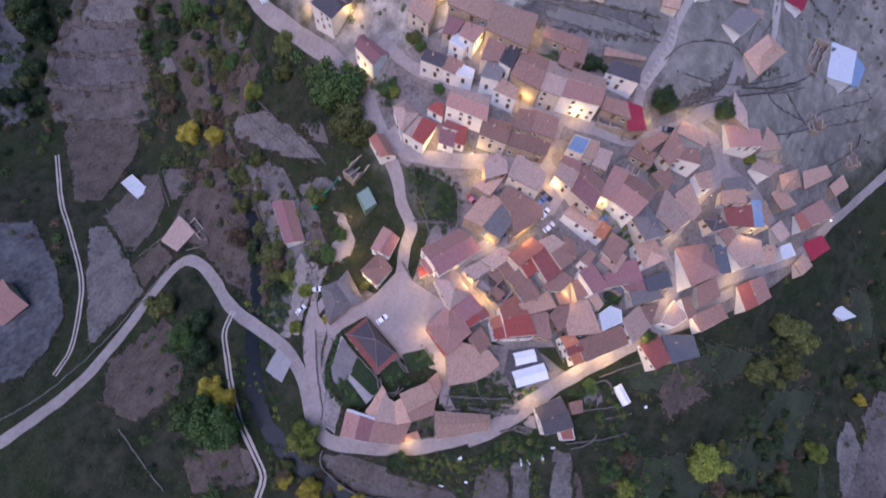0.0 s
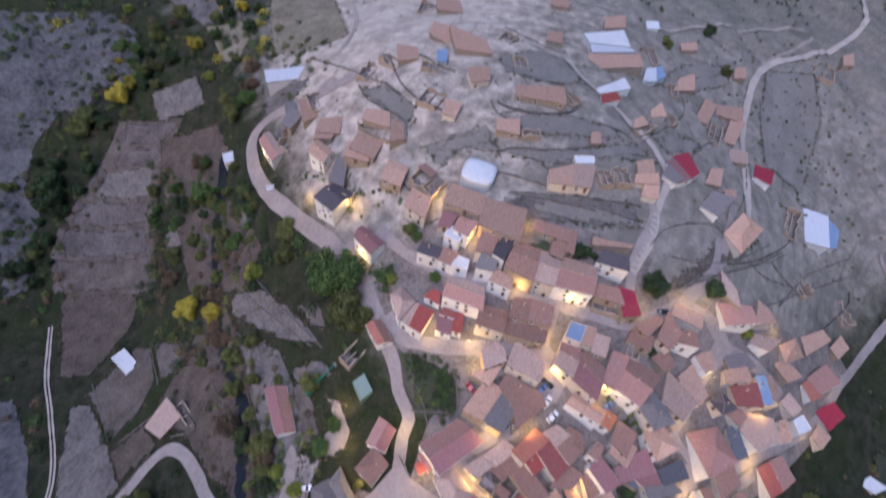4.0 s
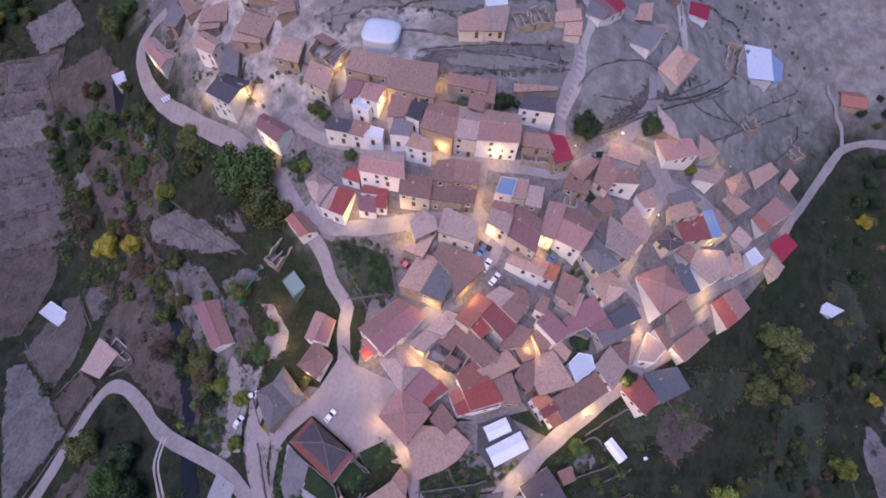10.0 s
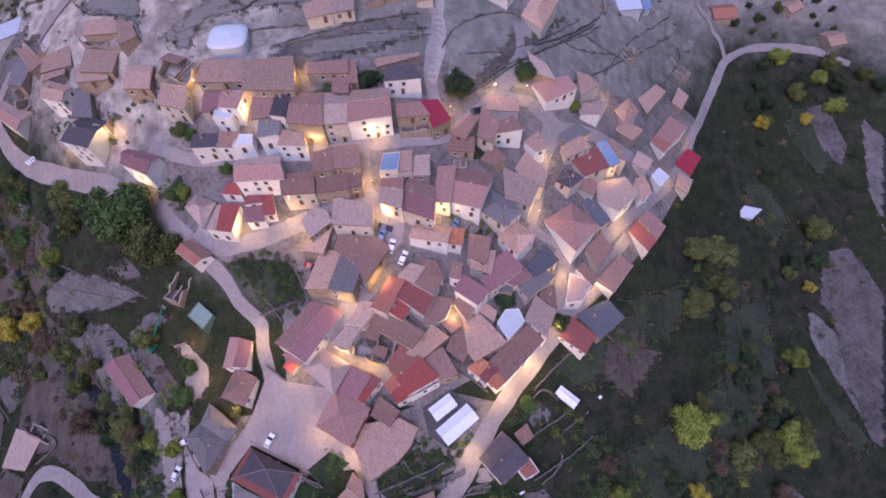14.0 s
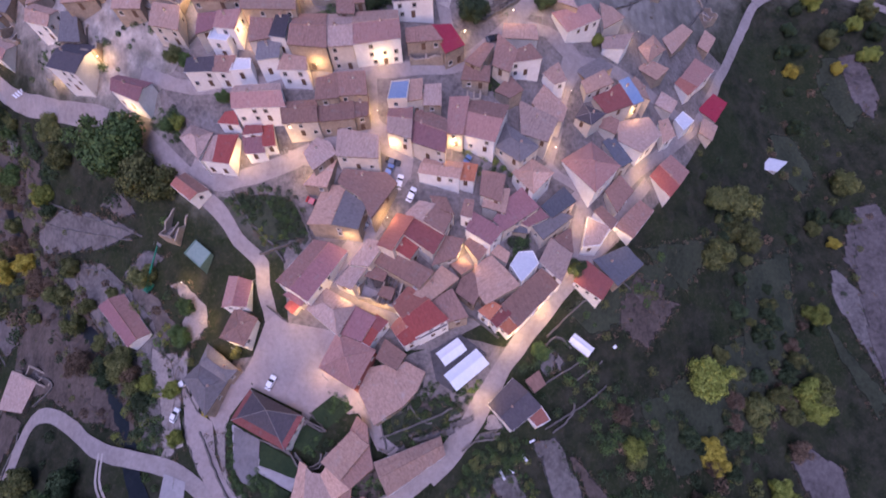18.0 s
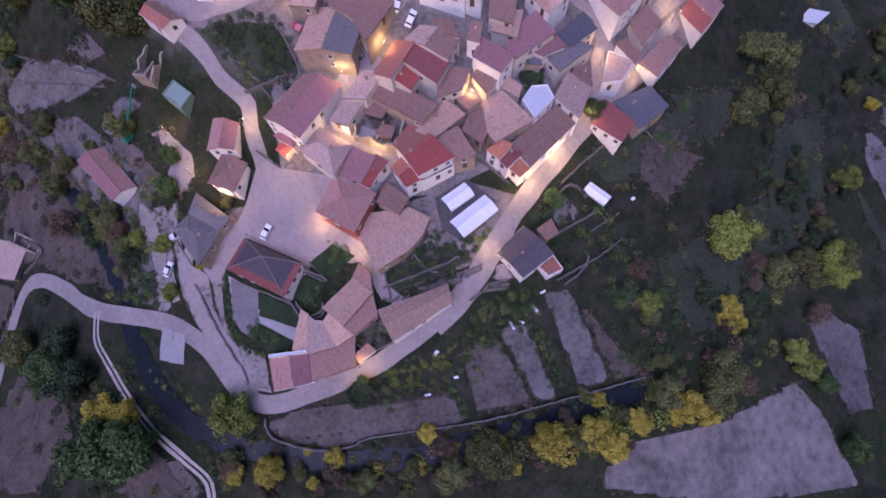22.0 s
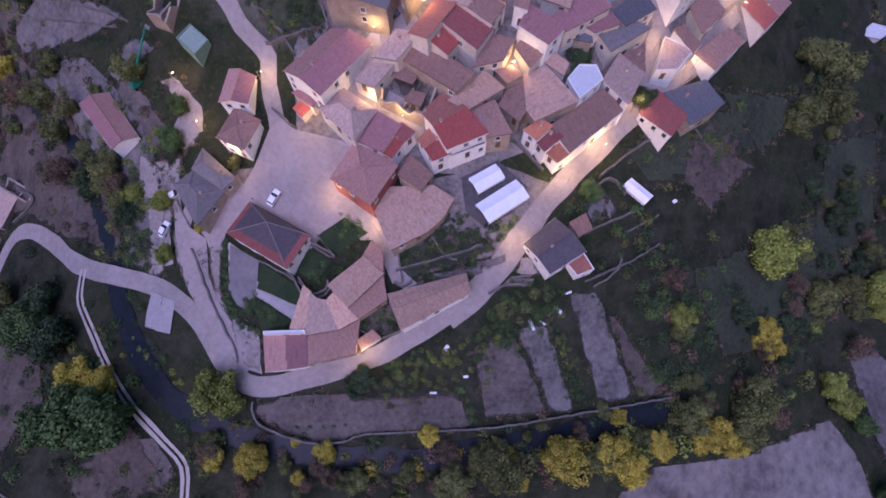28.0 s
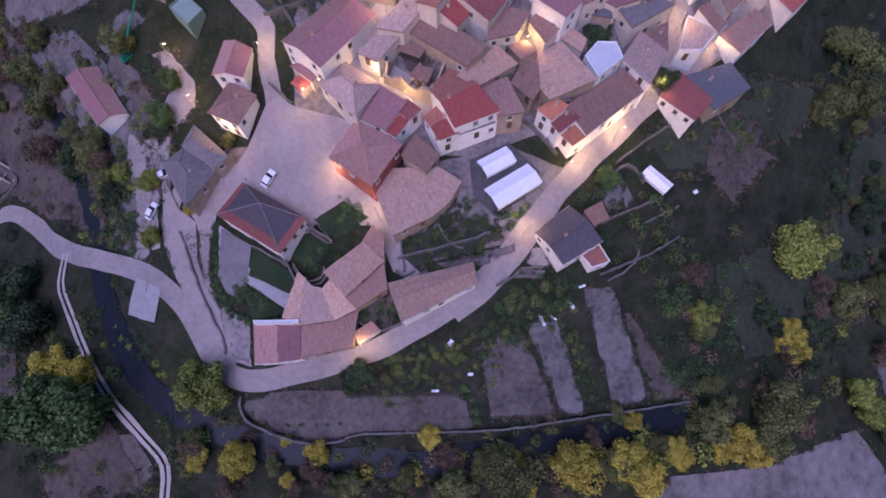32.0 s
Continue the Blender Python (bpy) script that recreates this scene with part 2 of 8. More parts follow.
WALL = {
    "white": material("white_lime_plaster", ((0.68, 0.665, 0.65), (0.84, 0.83, 0.82)), 0.9, 1.5, 0.4, 0.2, 0.06),
    "beige": material("beige_plaster", ((0.50, 0.445, 0.385), (0.67, 0.61, 0.54)), 0.9, 1.5, 0.4, 0.2, 0.08),
    "stone": material("rubble_stone_wall", ((0.24, 0.19, 0.15), (0.42, 0.35, 0.28)), 0.95, 3.0, 0.6, 0.8, 0.08),
    "red": material("brick_red_plaster", ((0.24, 0.07, 0.06), (0.33, 0.115, 0.10)), 0.9, 1.5, 0.4, 0.2),
    "pale": material("pale_metal_wall", ((0.5, 0.52, 0.55), (0.6, 0.62, 0.64)), 0.6),
    "green": material("green_sheet_wall", ((0.15, 0.24, 0.18), (0.2, 0.3, 0.23)), 0.7),
}
SOIL = {
    "soil": material("tilled_soil", ((0.052, 0.043, 0.038), (0.156, 0.131, 0.117)), 0.95, 0.9, 0.12, 0.8),
    "soilgray": material("grey_dry_soil", ((0.067, 0.060, 0.057), (0.200, 0.180, 0.173)), 0.95, 0.7, 0.12, 0.8),
    "soilbrown": material("dark_brown_soil", ((0.041, 0.032, 0.027), (0.131, 0.104, 0.088)), 0.95, 0.9, 0.15, 0.8),
    "soilpurple": material("stubble_field_soil", ((0.054, 0.046, 0.045), (0.156, 0.135, 0.130)), 0.95, 0.6, 0.1, 0.8),
    "plaza": material("worn_paving_concrete", ((0.260, 0.214, 0.203), (0.352, 0.299, 0.284)), 0.85, 0.8, 0.1, 0.2),
    "concrete": material("pale_concrete", ((0.27, 0.25, 0.25), (0.38, 0.355, 0.355)), 0.85, 1.0, 0.2, 0.2),
    "gravel": material("gravel_yard", ((0.129, 0.111, 0.102), (0.344, 0.300, 0.275)), 0.95, 2.0, 0.2, 0.6),
    "asphalt": material("dark_yard_asphalt", ((0.055, 0.052, 0.055), (0.10, 0.095, 0.10)), 0.9, 1.0, 0.15, 0.3),
    "fallow": material("grey_fallow_earth", ((0.085, 0.074, 0.070), (0.260, 0.228, 0.215)), 0.95, 0.35, 0.06, 0.7),
    "paving": material("grey_yard_paving", ((0.135, 0.124, 0.128), (0.21, 0.195, 0.20)), 0.85, 0.9, 0.15, 0.2),
    "clay": material("smooth_grey_clay", ((0.150, 0.138, 0.126), (0.235, 0.218, 0.200)), 0.95, 0.8, 0.08, 0.4),
    "rock": material("grey_streaked_rock", ((0.030, 0.030, 0.033), (0.145, 0.142, 0.148)), 0.95, 0.45, 0.07, 1.0),
    "rubble": material("bare_pale_rock", ((0.286, 0.245, 0.211), (0.394, 0.347, 0.306)), 0.95, 0.5, 0.08, 0.9),
    "stubble": material("mown_stubble_field", ((0.109, 0.094, 0.068), (0.294, 0.256, 0.188)), 0.95, 0.6, 0.08, 0.6),
    # Kept darker than paving: some shade between the houses is mixed into it.
    "street": material("worn_earth_and_paving", ((0.088, 0.077, 0.071), (0.265, 0.229, 0.212)), 0.92, 0.9, 0.16, 0.5),
    "yard": material("pale_packed_earth", ((0.185, 0.160, 0.148), (0.335, 0.292, 0.270)), 0.95, 1.4, 0.2, 0.6),
    "lawn": material("mown_grass", ((0.016, 0.031, 0.013), (0.032, 0.052, 0.020)), 0.95, 2.0, 0.2, 0.6),
    "grassdark": material("dark_meadow", ((0.017, 0.023, 0.013), (0.057, 0.066, 0.039)), 0.95, 0.8, 0.08, 0.8),
}
for soft in ("soil", "soilgray", "soilbrown", "soilpurple", "gravel", "clay", "rock", "rubble", "stubble", "yard", "grassdark", "fallow"):
    ragged_rim(SOIL[soft])
ROAD = material("worn_road_concrete", ((0.225, 0.192, 0.182), (0.345, 0.298, 0.282)), 0.85, 0.7, 0.12, 0.25)
DIRT = material("packed_dirt_track", ((0.33, 0.285, 0.255), (0.47, 0.415, 0.375)), 0.95, 0.9, 0.15, 0.5)
MASONRY = material("dry_stone_walling", ((0.075, 0.068, 0.062), (0.20, 0.18, 0.165)), 0.95, 2.5, 0.5, 0.9)
TIMBER = material("weathered_brown_wood", ((0.09, 0.055, 0.035), (0.16, 0.10, 0.07)), 0.8, 2.0, 0.4, 0.4, 0.2)
FRAME = material("pale_window_surround", ((0.50, 0.47, 0.44), (0.62, 0.59, 0.56)), 0.8)
GLASS = material("dark_window_glass", ((0.012, 0.013, 0.017), (0.022, 0.024, 0.03)), 0.12, spec=0.6)
METAL = material("grey_galvanised_steel", ((0.22, 0.22, 0.23), (0.30, 0.30, 0.31)), 0.5, metal=0.7)
RUBBER = material("black_rubber", ((0.015, 0.015, 0.016), (0.025, 0.025, 0.026)), 0.8)
BARK = material("grey_bark", ((0.07, 0.055, 0.045), (0.13, 0.10, 0.08)), 0.95, 3.0, 0.5, 0.8)
RUIN_FLOOR = material("fallen_rubble", ((0.05, 0.046, 0.046), (0.30, 0.27, 0.255)), 0.95, 1.6, 0.8, 1.0)
WATER = material("dark_stream_water", ((0.010, 0.013, 0.018), (0.022, 0.026, 0.032)), 0.3, 0.6, 0.1, 0.3, spec=0.12)
TENT = material("white_tarpaulin", ((0.72, 0.74, 0.78), (0.82, 0.83, 0.86)), 0.6, 0.8, 0.3, 0.1)
BULB = glow("warm_lamp_bulb", (1.0, 0.66, 0.2), 90)
PAINT = {c: material("car_paint_" + c, (v, tuple(k * 1.1 for k in v)), 0.25, spec=0.6) for c, v in {
    "white": (0.72, 0.72, 0.72), "red": (0.35, 0.02, 0.02), "black": (0.02, 0.02, 0.024), "blue": (0.10, 0.16, 0.33)}.items()}
LEAF = {
    "green": material("green_foliage", ((0.046, 0.088, 0.026), (0.100, 0.155, 0.046)), 0.8, 1.5, 0.3, 0.3, 0.25, island=0.35),
    "dark": material("dark_foliage", ((0.027, 0.048, 0.021), (0.060, 0.089, 0.037)), 0.8, 1.5, 0.3, 0.3, 0.25, island=0.35),
    "olive": material("olive_foliage", ((0.076, 0.094, 0.027), (0.158, 0.164, 0.057)), 0.8, 1.5, 0.3, 0.3, 0.25, island=0.35),
    "gold": material("autumn_gold_foliage", ((0.255, 0.215, 0.026), (0.50, 0.42, 0.065)), 0.8, 1.5, 0.3, 0.3, 0.25, island=0.35),
    "lime": material("yellow_green_foliage", ((0.140, 0.182, 0.030), (0.266, 0.294, 0.063)), 0.8, 1.5, 0.3, 0.3, 0.25, island=0.35),
    "rust": material("bare_brown_foliage", ((0.098, 0.070, 0.045), (0.168, 0.119, 0.077)), 0.85, 1.5, 0.3, 0.3, 0.25, island=0.35),
}


def ground_material():
    """Dry grey hill above, damp dark green in the low valley, mixed by height and broad patches."""
    m = bpy.data.materials.new("hill_and_valley_ground")
    m.use_nodes = True
    nt = m.node_tree
    b = nt.nodes["Principled BSDF"]
    b.inputs["Roughness"].default_value, b.inputs["Specular IOR Level"].default_value = 0.97, 0.15
    geo = nt.nodes.new("ShaderNodeNewGeometry")

    def noise_of(scale, detail):
        n = nt.nodes.new("ShaderNodeTexNoise")
        n.inputs["Scale"].default_value, n.inputs["Detail"].default_value, n.inputs["Roughness"].default_value = scale, detail, 0.7
        nt.links.new(geo.outputs["Position"], n.inputs["Vector"])
        return n.outputs["Fac"]

    def ranged(src, lo, hi, most=1.0):
        r = nt.nodes.new("ShaderNodeMapRange")
        r.inputs["From Min"].default_value, r.inputs["From Max"].default_value, r.inputs["To Max"].default_value = lo, hi, most
        nt.links.new(src, r.inputs["Value"])
        return r.outputs[0]

    def mixed(fac, a, c):
        x = nt.nodes.new("ShaderNodeMix")
        x.data_type = "RGBA"
        nt.links.new(fac, x.inputs[0])
        for slot, v in ((6, a), (7, c)):
            if isinstance(v, tuple):
                x.inputs[slot].default_value = (*v, 1)
            else:
                nt.links.new(v, x.inputs[slot])
        return x.outputs[2]

    broad, mid, fine = noise_of(0.022, 6), noise_of(0.15, 6), noise_of(1.1, 7)
    dry = mixed(ranged(mid, 0.35, 0.65), (0.165, 0.150, 0.130), (0.300, 0.275, 0.247))
    dry = mixed(ranged(fine, 0.58, 0.72), dry, (0.095, 0.095, 0.07))
    pale = mixed(ranged(mid, 0.32, 0.68), (0.34, 0.285, 0.245), (0.60, 0.525, 0.46))
    pale = mixed(ranged(fine, 0.58, 0.72), pale, (0.16, 0.14, 0.12))
    strata = nt.nodes.new("ShaderNodeTexWave")
    strata.wave_type, strata.bands_direction = "BANDS", "Z"
    strata.inputs["Scale"].default_value, strata.inputs["Distortion"].default_value = 0.11, 8.0
    strata.inputs["Detail"].default_value, strata.inputs["Detail Scale"].default_value = 6.0, 0.6
    nt.links.new(geo.outputs["Position"], strata.inputs["Vector"])
    dry = mixed(ranged(strata.outputs["Fac"], 0.62, 0.95, 0.10), dry, (0.47, 0.44, 0.40))
    dry = mixed(ranged(strata.outputs["Fac"], 0.35, 0.0, 0.10), dry, (0.10, 0.093, 0.078))
    earth, stones = noise_of(0.06, 8), noise_of(3.2, 3)
    dry = mixed(ranged(earth, 0.50, 0.60, 0.75), dry, (0.150, 0.138, 0.126))
    dry = mixed(ranged(stones, 0.62, 0.74, 0.5), dry, (0.50, 0.47, 0.43))
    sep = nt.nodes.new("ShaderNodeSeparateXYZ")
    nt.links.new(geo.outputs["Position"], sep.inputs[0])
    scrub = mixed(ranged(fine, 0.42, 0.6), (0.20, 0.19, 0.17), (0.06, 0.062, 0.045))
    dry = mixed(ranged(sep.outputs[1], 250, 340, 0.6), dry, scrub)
    away = nt.nodes.new("ShaderNodeVectorMath")
    away.operation = "DISTANCE"
    flat = nt.nodes.new("ShaderNodeVectorMath")
    flat.operation, flat.inputs[1].default_value = "MULTIPLY", (1.0, 0.5, 0.0)
    nt.links.new(geo.outputs["Position"], flat.inputs[0])
    nt.links.new(flat.outputs[0], away.inputs[0])
    away.inputs[1].default_value = (-58, 118, 0)
    wide = nt.nodes.new("ShaderNodeMath")
    wide.operation, wide.inputs[1].default_value = "MULTIPLY_ADD", -150.0
    nt.links.new(mid, wide.inputs[0])
    nt.links.new(away.outputs["Value"], wide.inputs[2])
    pale = mixed(ranged(strata.outputs["Fac"], 0.45, 0.05, 0.08), pale, (0.21, 0.185, 0.16))
    pale = mixed(ranged(earth, 0.50, 0.62, 0.5), pale, (0.235, 0.200, 0.176))
    pale = mixed(ranged(stones, 0.62, 0.76, 0.5), pale, (0.62, 0.56, 0.50))
    dry = mixed(ranged(wide.outputs[0], 25, -40), dry, pale)
    damp = mixed(ranged(mid, 0.35, 0.65), (0.010, 0.016, 0.007), (0.048, 0.047, 0.032))
    damp = mixed(ranged(broad, 0.46, 0.56, 0.6), damp, mixed(ranged(fine, 0.4, 0.6), (0.016, 0.027, 0.009), (0.034, 0.045, 0.017)))
    damp = mixed(ranged(fine, 0.55, 0.75), damp, (0.075, 0.064, 0.05))
    up = nt.nodes.new("ShaderNodeMath")
    up.operation, up.inputs[1].default_value = "MULTIPLY_ADD", 44.0
    nt.links.new(broad, up.inputs[0])
    nt.links.new(sep.outputs[2], up.inputs[2])
    back = nt.nodes.new("ShaderNodeMath")
    back.operation, back.inputs[1].default_value = "MULTIPLY_ADD", 0.14
    nt.links.new(sep.outputs[1], back.inputs[0])
    nt.links.new(up.outputs[0], back.inputs[2])
    east = nt.nodes.new("ShaderNodeMath")
    east.operation, east.inputs[1].default_value = "MULTIPLY_ADD", 0.12
    west = nt.nodes.new("ShaderNodeMath")
    west.operation, west.inputs[1].default_value = "MAXIMUM", -60.0
    nt.links.new(sep.outputs[0], west.inputs[0])
    nt.links.new(west.outputs[0], east.inputs[0])
    nt.links.new(back.outputs[0], east.inputs[2])
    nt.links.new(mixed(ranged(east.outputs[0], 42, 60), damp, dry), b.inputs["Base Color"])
    bp = nt.nodes.new("ShaderNodeBump")
    bp.inputs["Strength"].default_value, bp.inputs["Distance"].default_value = 0.8, 0.3
    nt.links.new(fine, bp.inputs["Height"])
    nt.links.new(bp.outputs[0], b.inputs["Normal"])
    return m


# ---- helpers for meshes ----
def mesh_of(name, verts, faces, mat, smooth=False):
    me = bpy.data.meshes.new(name)
    me.from_pydata([tuple(map(float, v)) for v in verts], [], [tuple(f) for f in faces])
    me.materials.append(mat)
    if smooth:
        me.polygons.foreach_set("use_smooth", [True] * len(me.polygons))
    me.update()
    return me


def child(name, me, parent, m=None, label=""):
    ob = new(name, me)
    ob.parent = parent
    if m is not None:
        ob.matrix_basis = m
    return tagged(ob, label)


class Build:
    """Collects boxes and slabs into one mesh."""

    def __init__(self):
        self.v, self.f = [], []

    def hexa(self, low, high):
        k = len(self.v)
        self.v += list(low) + list(high)
        n = len(low)
        self.f += [tuple(k + i for i in range(n))[::-1], tuple(k + n + i for i in range(n))]
        self.f += [(k + i, k + (i + 1) % n, k + n + (i + 1) % n, k + n + i) for i in range(n)]
        return self

    def box(self, x0, y0, z0, x1, y1, z1):
        c = [(x0, y0), (x1, y0), (x1, y1), (x0, y1)]
        return self.hexa([(x, y, z0) for x, y in c], [(x, y, z1) for x, y in c])

    def slab(self, corners, thick):
        """A roof plane through the corners, thick downwards."""
        return self.hexa([(x, y, z - thick) for x, y, z in corners], list(corners))

    def tube(self, a, b, ra, rb, n=8):
        a, b = Vector(a), Vector(b)
        q = (b - a).to_track_quat("Z", "Y").to_matrix()
        ring = [Vector((math.cos(2 * math.pi * i / n), math.sin(2 * math.pi * i / n), 0)) for i in range(n)]
        return self.hexa([tuple(a + q @ (r * ra)) for r in ring], [tuple(b + q @ (r * rb)) for r in ring])

    def mesh(self, name, mat, smooth=False):
        return mesh_of(name, self.v, self.f, mat, smooth)


# ---- ground ----
def axis(lo, hi, step, far):
    core = list(np.arange(lo, hi + 0.1, step))
    out = [lo - far, lo - far * 0.55, lo - far * 0.3, lo - far * 0.15, lo - far * 0.07, lo - far * 0.03] + core
    return np.array(out + [hi + far * 0.03, hi + far * 0.07, hi + far * 0.15, hi + far * 0.3, hi + far * 0.55, hi + far])


GX, GY = axis(-260, 330, 2.6, 1600), axis(-150.8, 400, 2.6, 1600)
MX, MY = np.meshgrid(GX, GY)
MZ = ground(MX, MY)
nx = len(GX)
quads = [(j * nx + i, j * nx + i + 1, (j + 1) * nx + i + 1, (j + 1) * nx + i) for j in range(len(GY) - 1) for i in range(nx - 1)]
tagged(new("ground", mesh_of("ground", np.stack([MX, MY, MZ], -1).reshape(-1, 3), quads, ground_material(), True)),
       "dry grey hillside falling to damp green valley ground", "ground", kind="structure")


def smooth_line(points, step=2.0):
    """Points along a rounded line through the given ones."""
    p = [points[0]] + list(points) + [points[-1]]
    out = []
    for a, b, c, d in zip(p, p[1:], p[2:], p[3:]):
        a, b, c, d = map(np.array, (a, b, c, d))
        n = max(2, int(np.linalg.norm(c - b) / step))
        for i in range(n):
            t = i / n
            out.append(0.5 * (2 * b + (c - a) * t + (2 * a - 5 * b + 4 * c - d) * t * t + (3 * b - a - 3 * c + d) * t ** 3))
    return np.array(out + [np.array(points[-1], float)])


def strip(points, width, lift, wobble=0.0, rows=4, level=land):
    line = smooth_line(points)
    way = np.gradient(line, axis=0)
    way /= np.linalg.norm(way, axis=1)[:, None] + 1e-9
    side = np.stack([-way[:, 1], way[:, 0]], 1)
    n, verts = len(line), []
    for k in range(rows + 1):
        s = (k / rows - 0.5) * width
        edge = wobble * np.array([noise.noise((x * 0.15, y * 0.15, k)) for x, y in line]) if k in (0, rows) else np.zeros(n)
        q = line + side * (s + edge)[:, None]
        verts.append(np.column_stack([q, level(q[:, 0], q[:, 1]) + lift + 0.22 * np.clip((q[:, 1] - 105) / 20, 0, 1) + 0.4 * np.clip((q[:, 1] - 200) / 30, 0, 1)]))
    faces = [(k * n + i, (k + 1) * n + i, (k + 1) * n + i + 1, k * n + i + 1)[::-1] for k in range(rows) for i in range(n - 1)]
    return np.concatenate(verts), faces


LIFT = [0.20]


WAYS = []


def off_ways(p, rad):
    """True where a bush of that radius would not grow over a road."""
    way = np.concatenate(WAYS)
    return bool(np.all(np.hypot(way[:, 0] - p[0], way[:, 1] - p[1]) > way[:, 2] + 0.75 * rad))


def road(points, width, dirt=False):
    LIFT[0] += 0.004
    line = smooth_line(points)
    WAYS.append(np.column_stack([line, np.full(len(line), width / 2)]))
    if dirt and width < 2.3:
        way = np.gradient(line, axis=0)
        way /= np.linalg.norm(way, axis=1)[:, None] + 1e-9
        side = np.stack([-way[:, 1], way[:, 0]], 1) * width * 0.32
        v, f = strip([tuple(p) for p in (line + side)[::3]], width * 0.36, LIFT[0] - 0.02, 0.3, 2, ground)
        v2, f2 = strip([tuple(p) for p in (line - side)[::3]], width * 0.36, LIFT[0] - 0.02, 0.3, 2, ground)
        f = f + [tuple(i + len(v) for i in q) for q in f2]
        v = np.concatenate([v, v2])
    else:
        v, f = strip(points, width, LIFT[0] - (0.03 if dirt else 0), 0.5, 4, ground if dirt else land)
    tagged(new("track" if dirt else "road", mesh_of("road", v, f, DIRT if dirt else ROAD, True)),
           "pale packed-dirt track with soft edges" if dirt else "worn pale concrete village street", "track" if dirt else "road", kind="structure")


def water(points, width):
    v, f = strip(points, width, -1.25, 1.2)
    tagged(new("stream", mesh_of("stream", v, f, WATER, True)), "dark still stream in an earthen bed", "stream", kind="structure")


VERGES = []


def field(points, soil, lift=0.06, name="field"):
    """A patch of ground of its own colour, laid over the land in small squares cut to its outline."""
    LIFT[0] += 0.0005
    if soil not in ("plaza", "paving", "concrete"):
        ring = []
        for (ax, ay), (bx, by) in zip(points, points[1:] + points[:1]):
            n = max(1, int(math.hypot(bx - ax, by - ay) / 1.8))
            ring += [(ax + (bx - ax) * i / n, ay + (by - ay) * i / n) for i in range(n)]
        points = [(x + 0.22 * noise.noise((x * 0.3, y * 0.3, 1)), y + 0.22 * noise.noise((x * 0.3, y * 0.3, 9))) for x, y in ring]
    bm = bmesh.new()
    face = bm.faces.new([bm.verts.new((x, y, 0)) for x, y in points])
    xs, ys = [p[0] for p in points], [p[1] for p in points]
    for lo, hi, no in ((min(xs), max(xs), (1, 0, 0)), (min(ys), max(ys), (0, 1, 0))):
        s = math.ceil(lo / 2.6) * 2.6
        while s < hi:
            bmesh.ops.bisect_plane(bm, geom=bm.verts[:] + bm.edges[:] + bm.faces[:], plane_co=(s * no[0], s * no[1], 0), plane_no=no)
            s += 2.6
    for v in bm.verts:
        v.co.z = gz(v.co.x, v.co.y) + (0.06 if soil == "street" else lift + LIFT[0] - 0.1)
    bmesh.ops.recalc_face_normals(bm, faces=bm.faces)
    if sum(f.normal.z for f in bm.faces) < 0:
        bmesh.ops.reverse_faces(bm, faces=bm.faces)
    outer = [v.is_boundary for v in bm.verts]
    me = bpy.data.meshes.new(name)
    bm.to_mesh(me)
    bm.free()
    me.attributes.new("rim", "FLOAT", "POINT").data.foreach_set("value", [0.0 if k else 1.0 for k in outer])
    me.materials.append(SOIL[soil])
    words = {"paving": "grey paved yard beside a lawn", "fallow": "grey fallow field by the stream", "clay": "smooth grey clay terrace on the hill", "plaza": "worn pinkish concrete village square", "concrete": "pale concrete slab on the ground", "lawn": "dark mown lawn", "gravel": "grey gravel yard", "yard": "pale packed-earth yard beside the houses", "asphalt": "dark asphalt yard", "street": "worn earth and paving between village houses", "rock": "grey streaked bare rock slope",
             "rubble": "bare pale eroded rock slope", "grassdark": "dark green meadow"}.get(soil, "bare tilled field of dry soil")
    tagged(new(name, me), words, {"plaza": "square", "concrete": "slab"}.get(soil, "field"), kind="structure")
    if soil not in ("plaza", "paving", "concrete", "street", "asphalt", "lawn"):
        VERGES.append(np.array(points))


def wall_line(points, height, thick=0.42, mat=MASONRY, name="terrace_wall", label="low dry-stone terrace wall", sink=0.4):
    line = smooth_line(points, 1.6)
    way = np.gradient(line, axis=0)
    way /= np.linalg.norm(way, axis=1)[:, None] + 1e-9
    side = np.stack([-way[:, 1], way[:, 0]], 1)
    line = line + side * np.array([[0.35 * noise.noise((x * 0.5, y * 0.5, 2))] for x, y in line])
    side = side * thick / 2
    z = land(line[:, 0], line[:, 1])
    n = len(line)
    worn = 0.9 if height <= 1.0 else 0.45
    top = z + height - 0.4 * worn + worn * np.array([noise.noise((x * 0.4, y * 0.4, 5)) for x, y in line])
    v = np.concatenate([np.column_stack([line - side, z - sink]), np.column_stack([line - side, top]), np.column_stack([line + side, top]), np.column_stack([line + side, z - sink])])
    f = [(k * n + i, k * n + i + 1, (k + 1) * n + i + 1, (k + 1) * n + i) for k in range(3) for i in range(n - 1)]
    f += [(0, n, 2 * n, 3 * n), (n - 1, 4 * n - 1, 3 * n - 1, 2 * n - 1)]
    tagged(new(name, mesh_of(name, v, f, mat)), label, "wall", kind="structure")


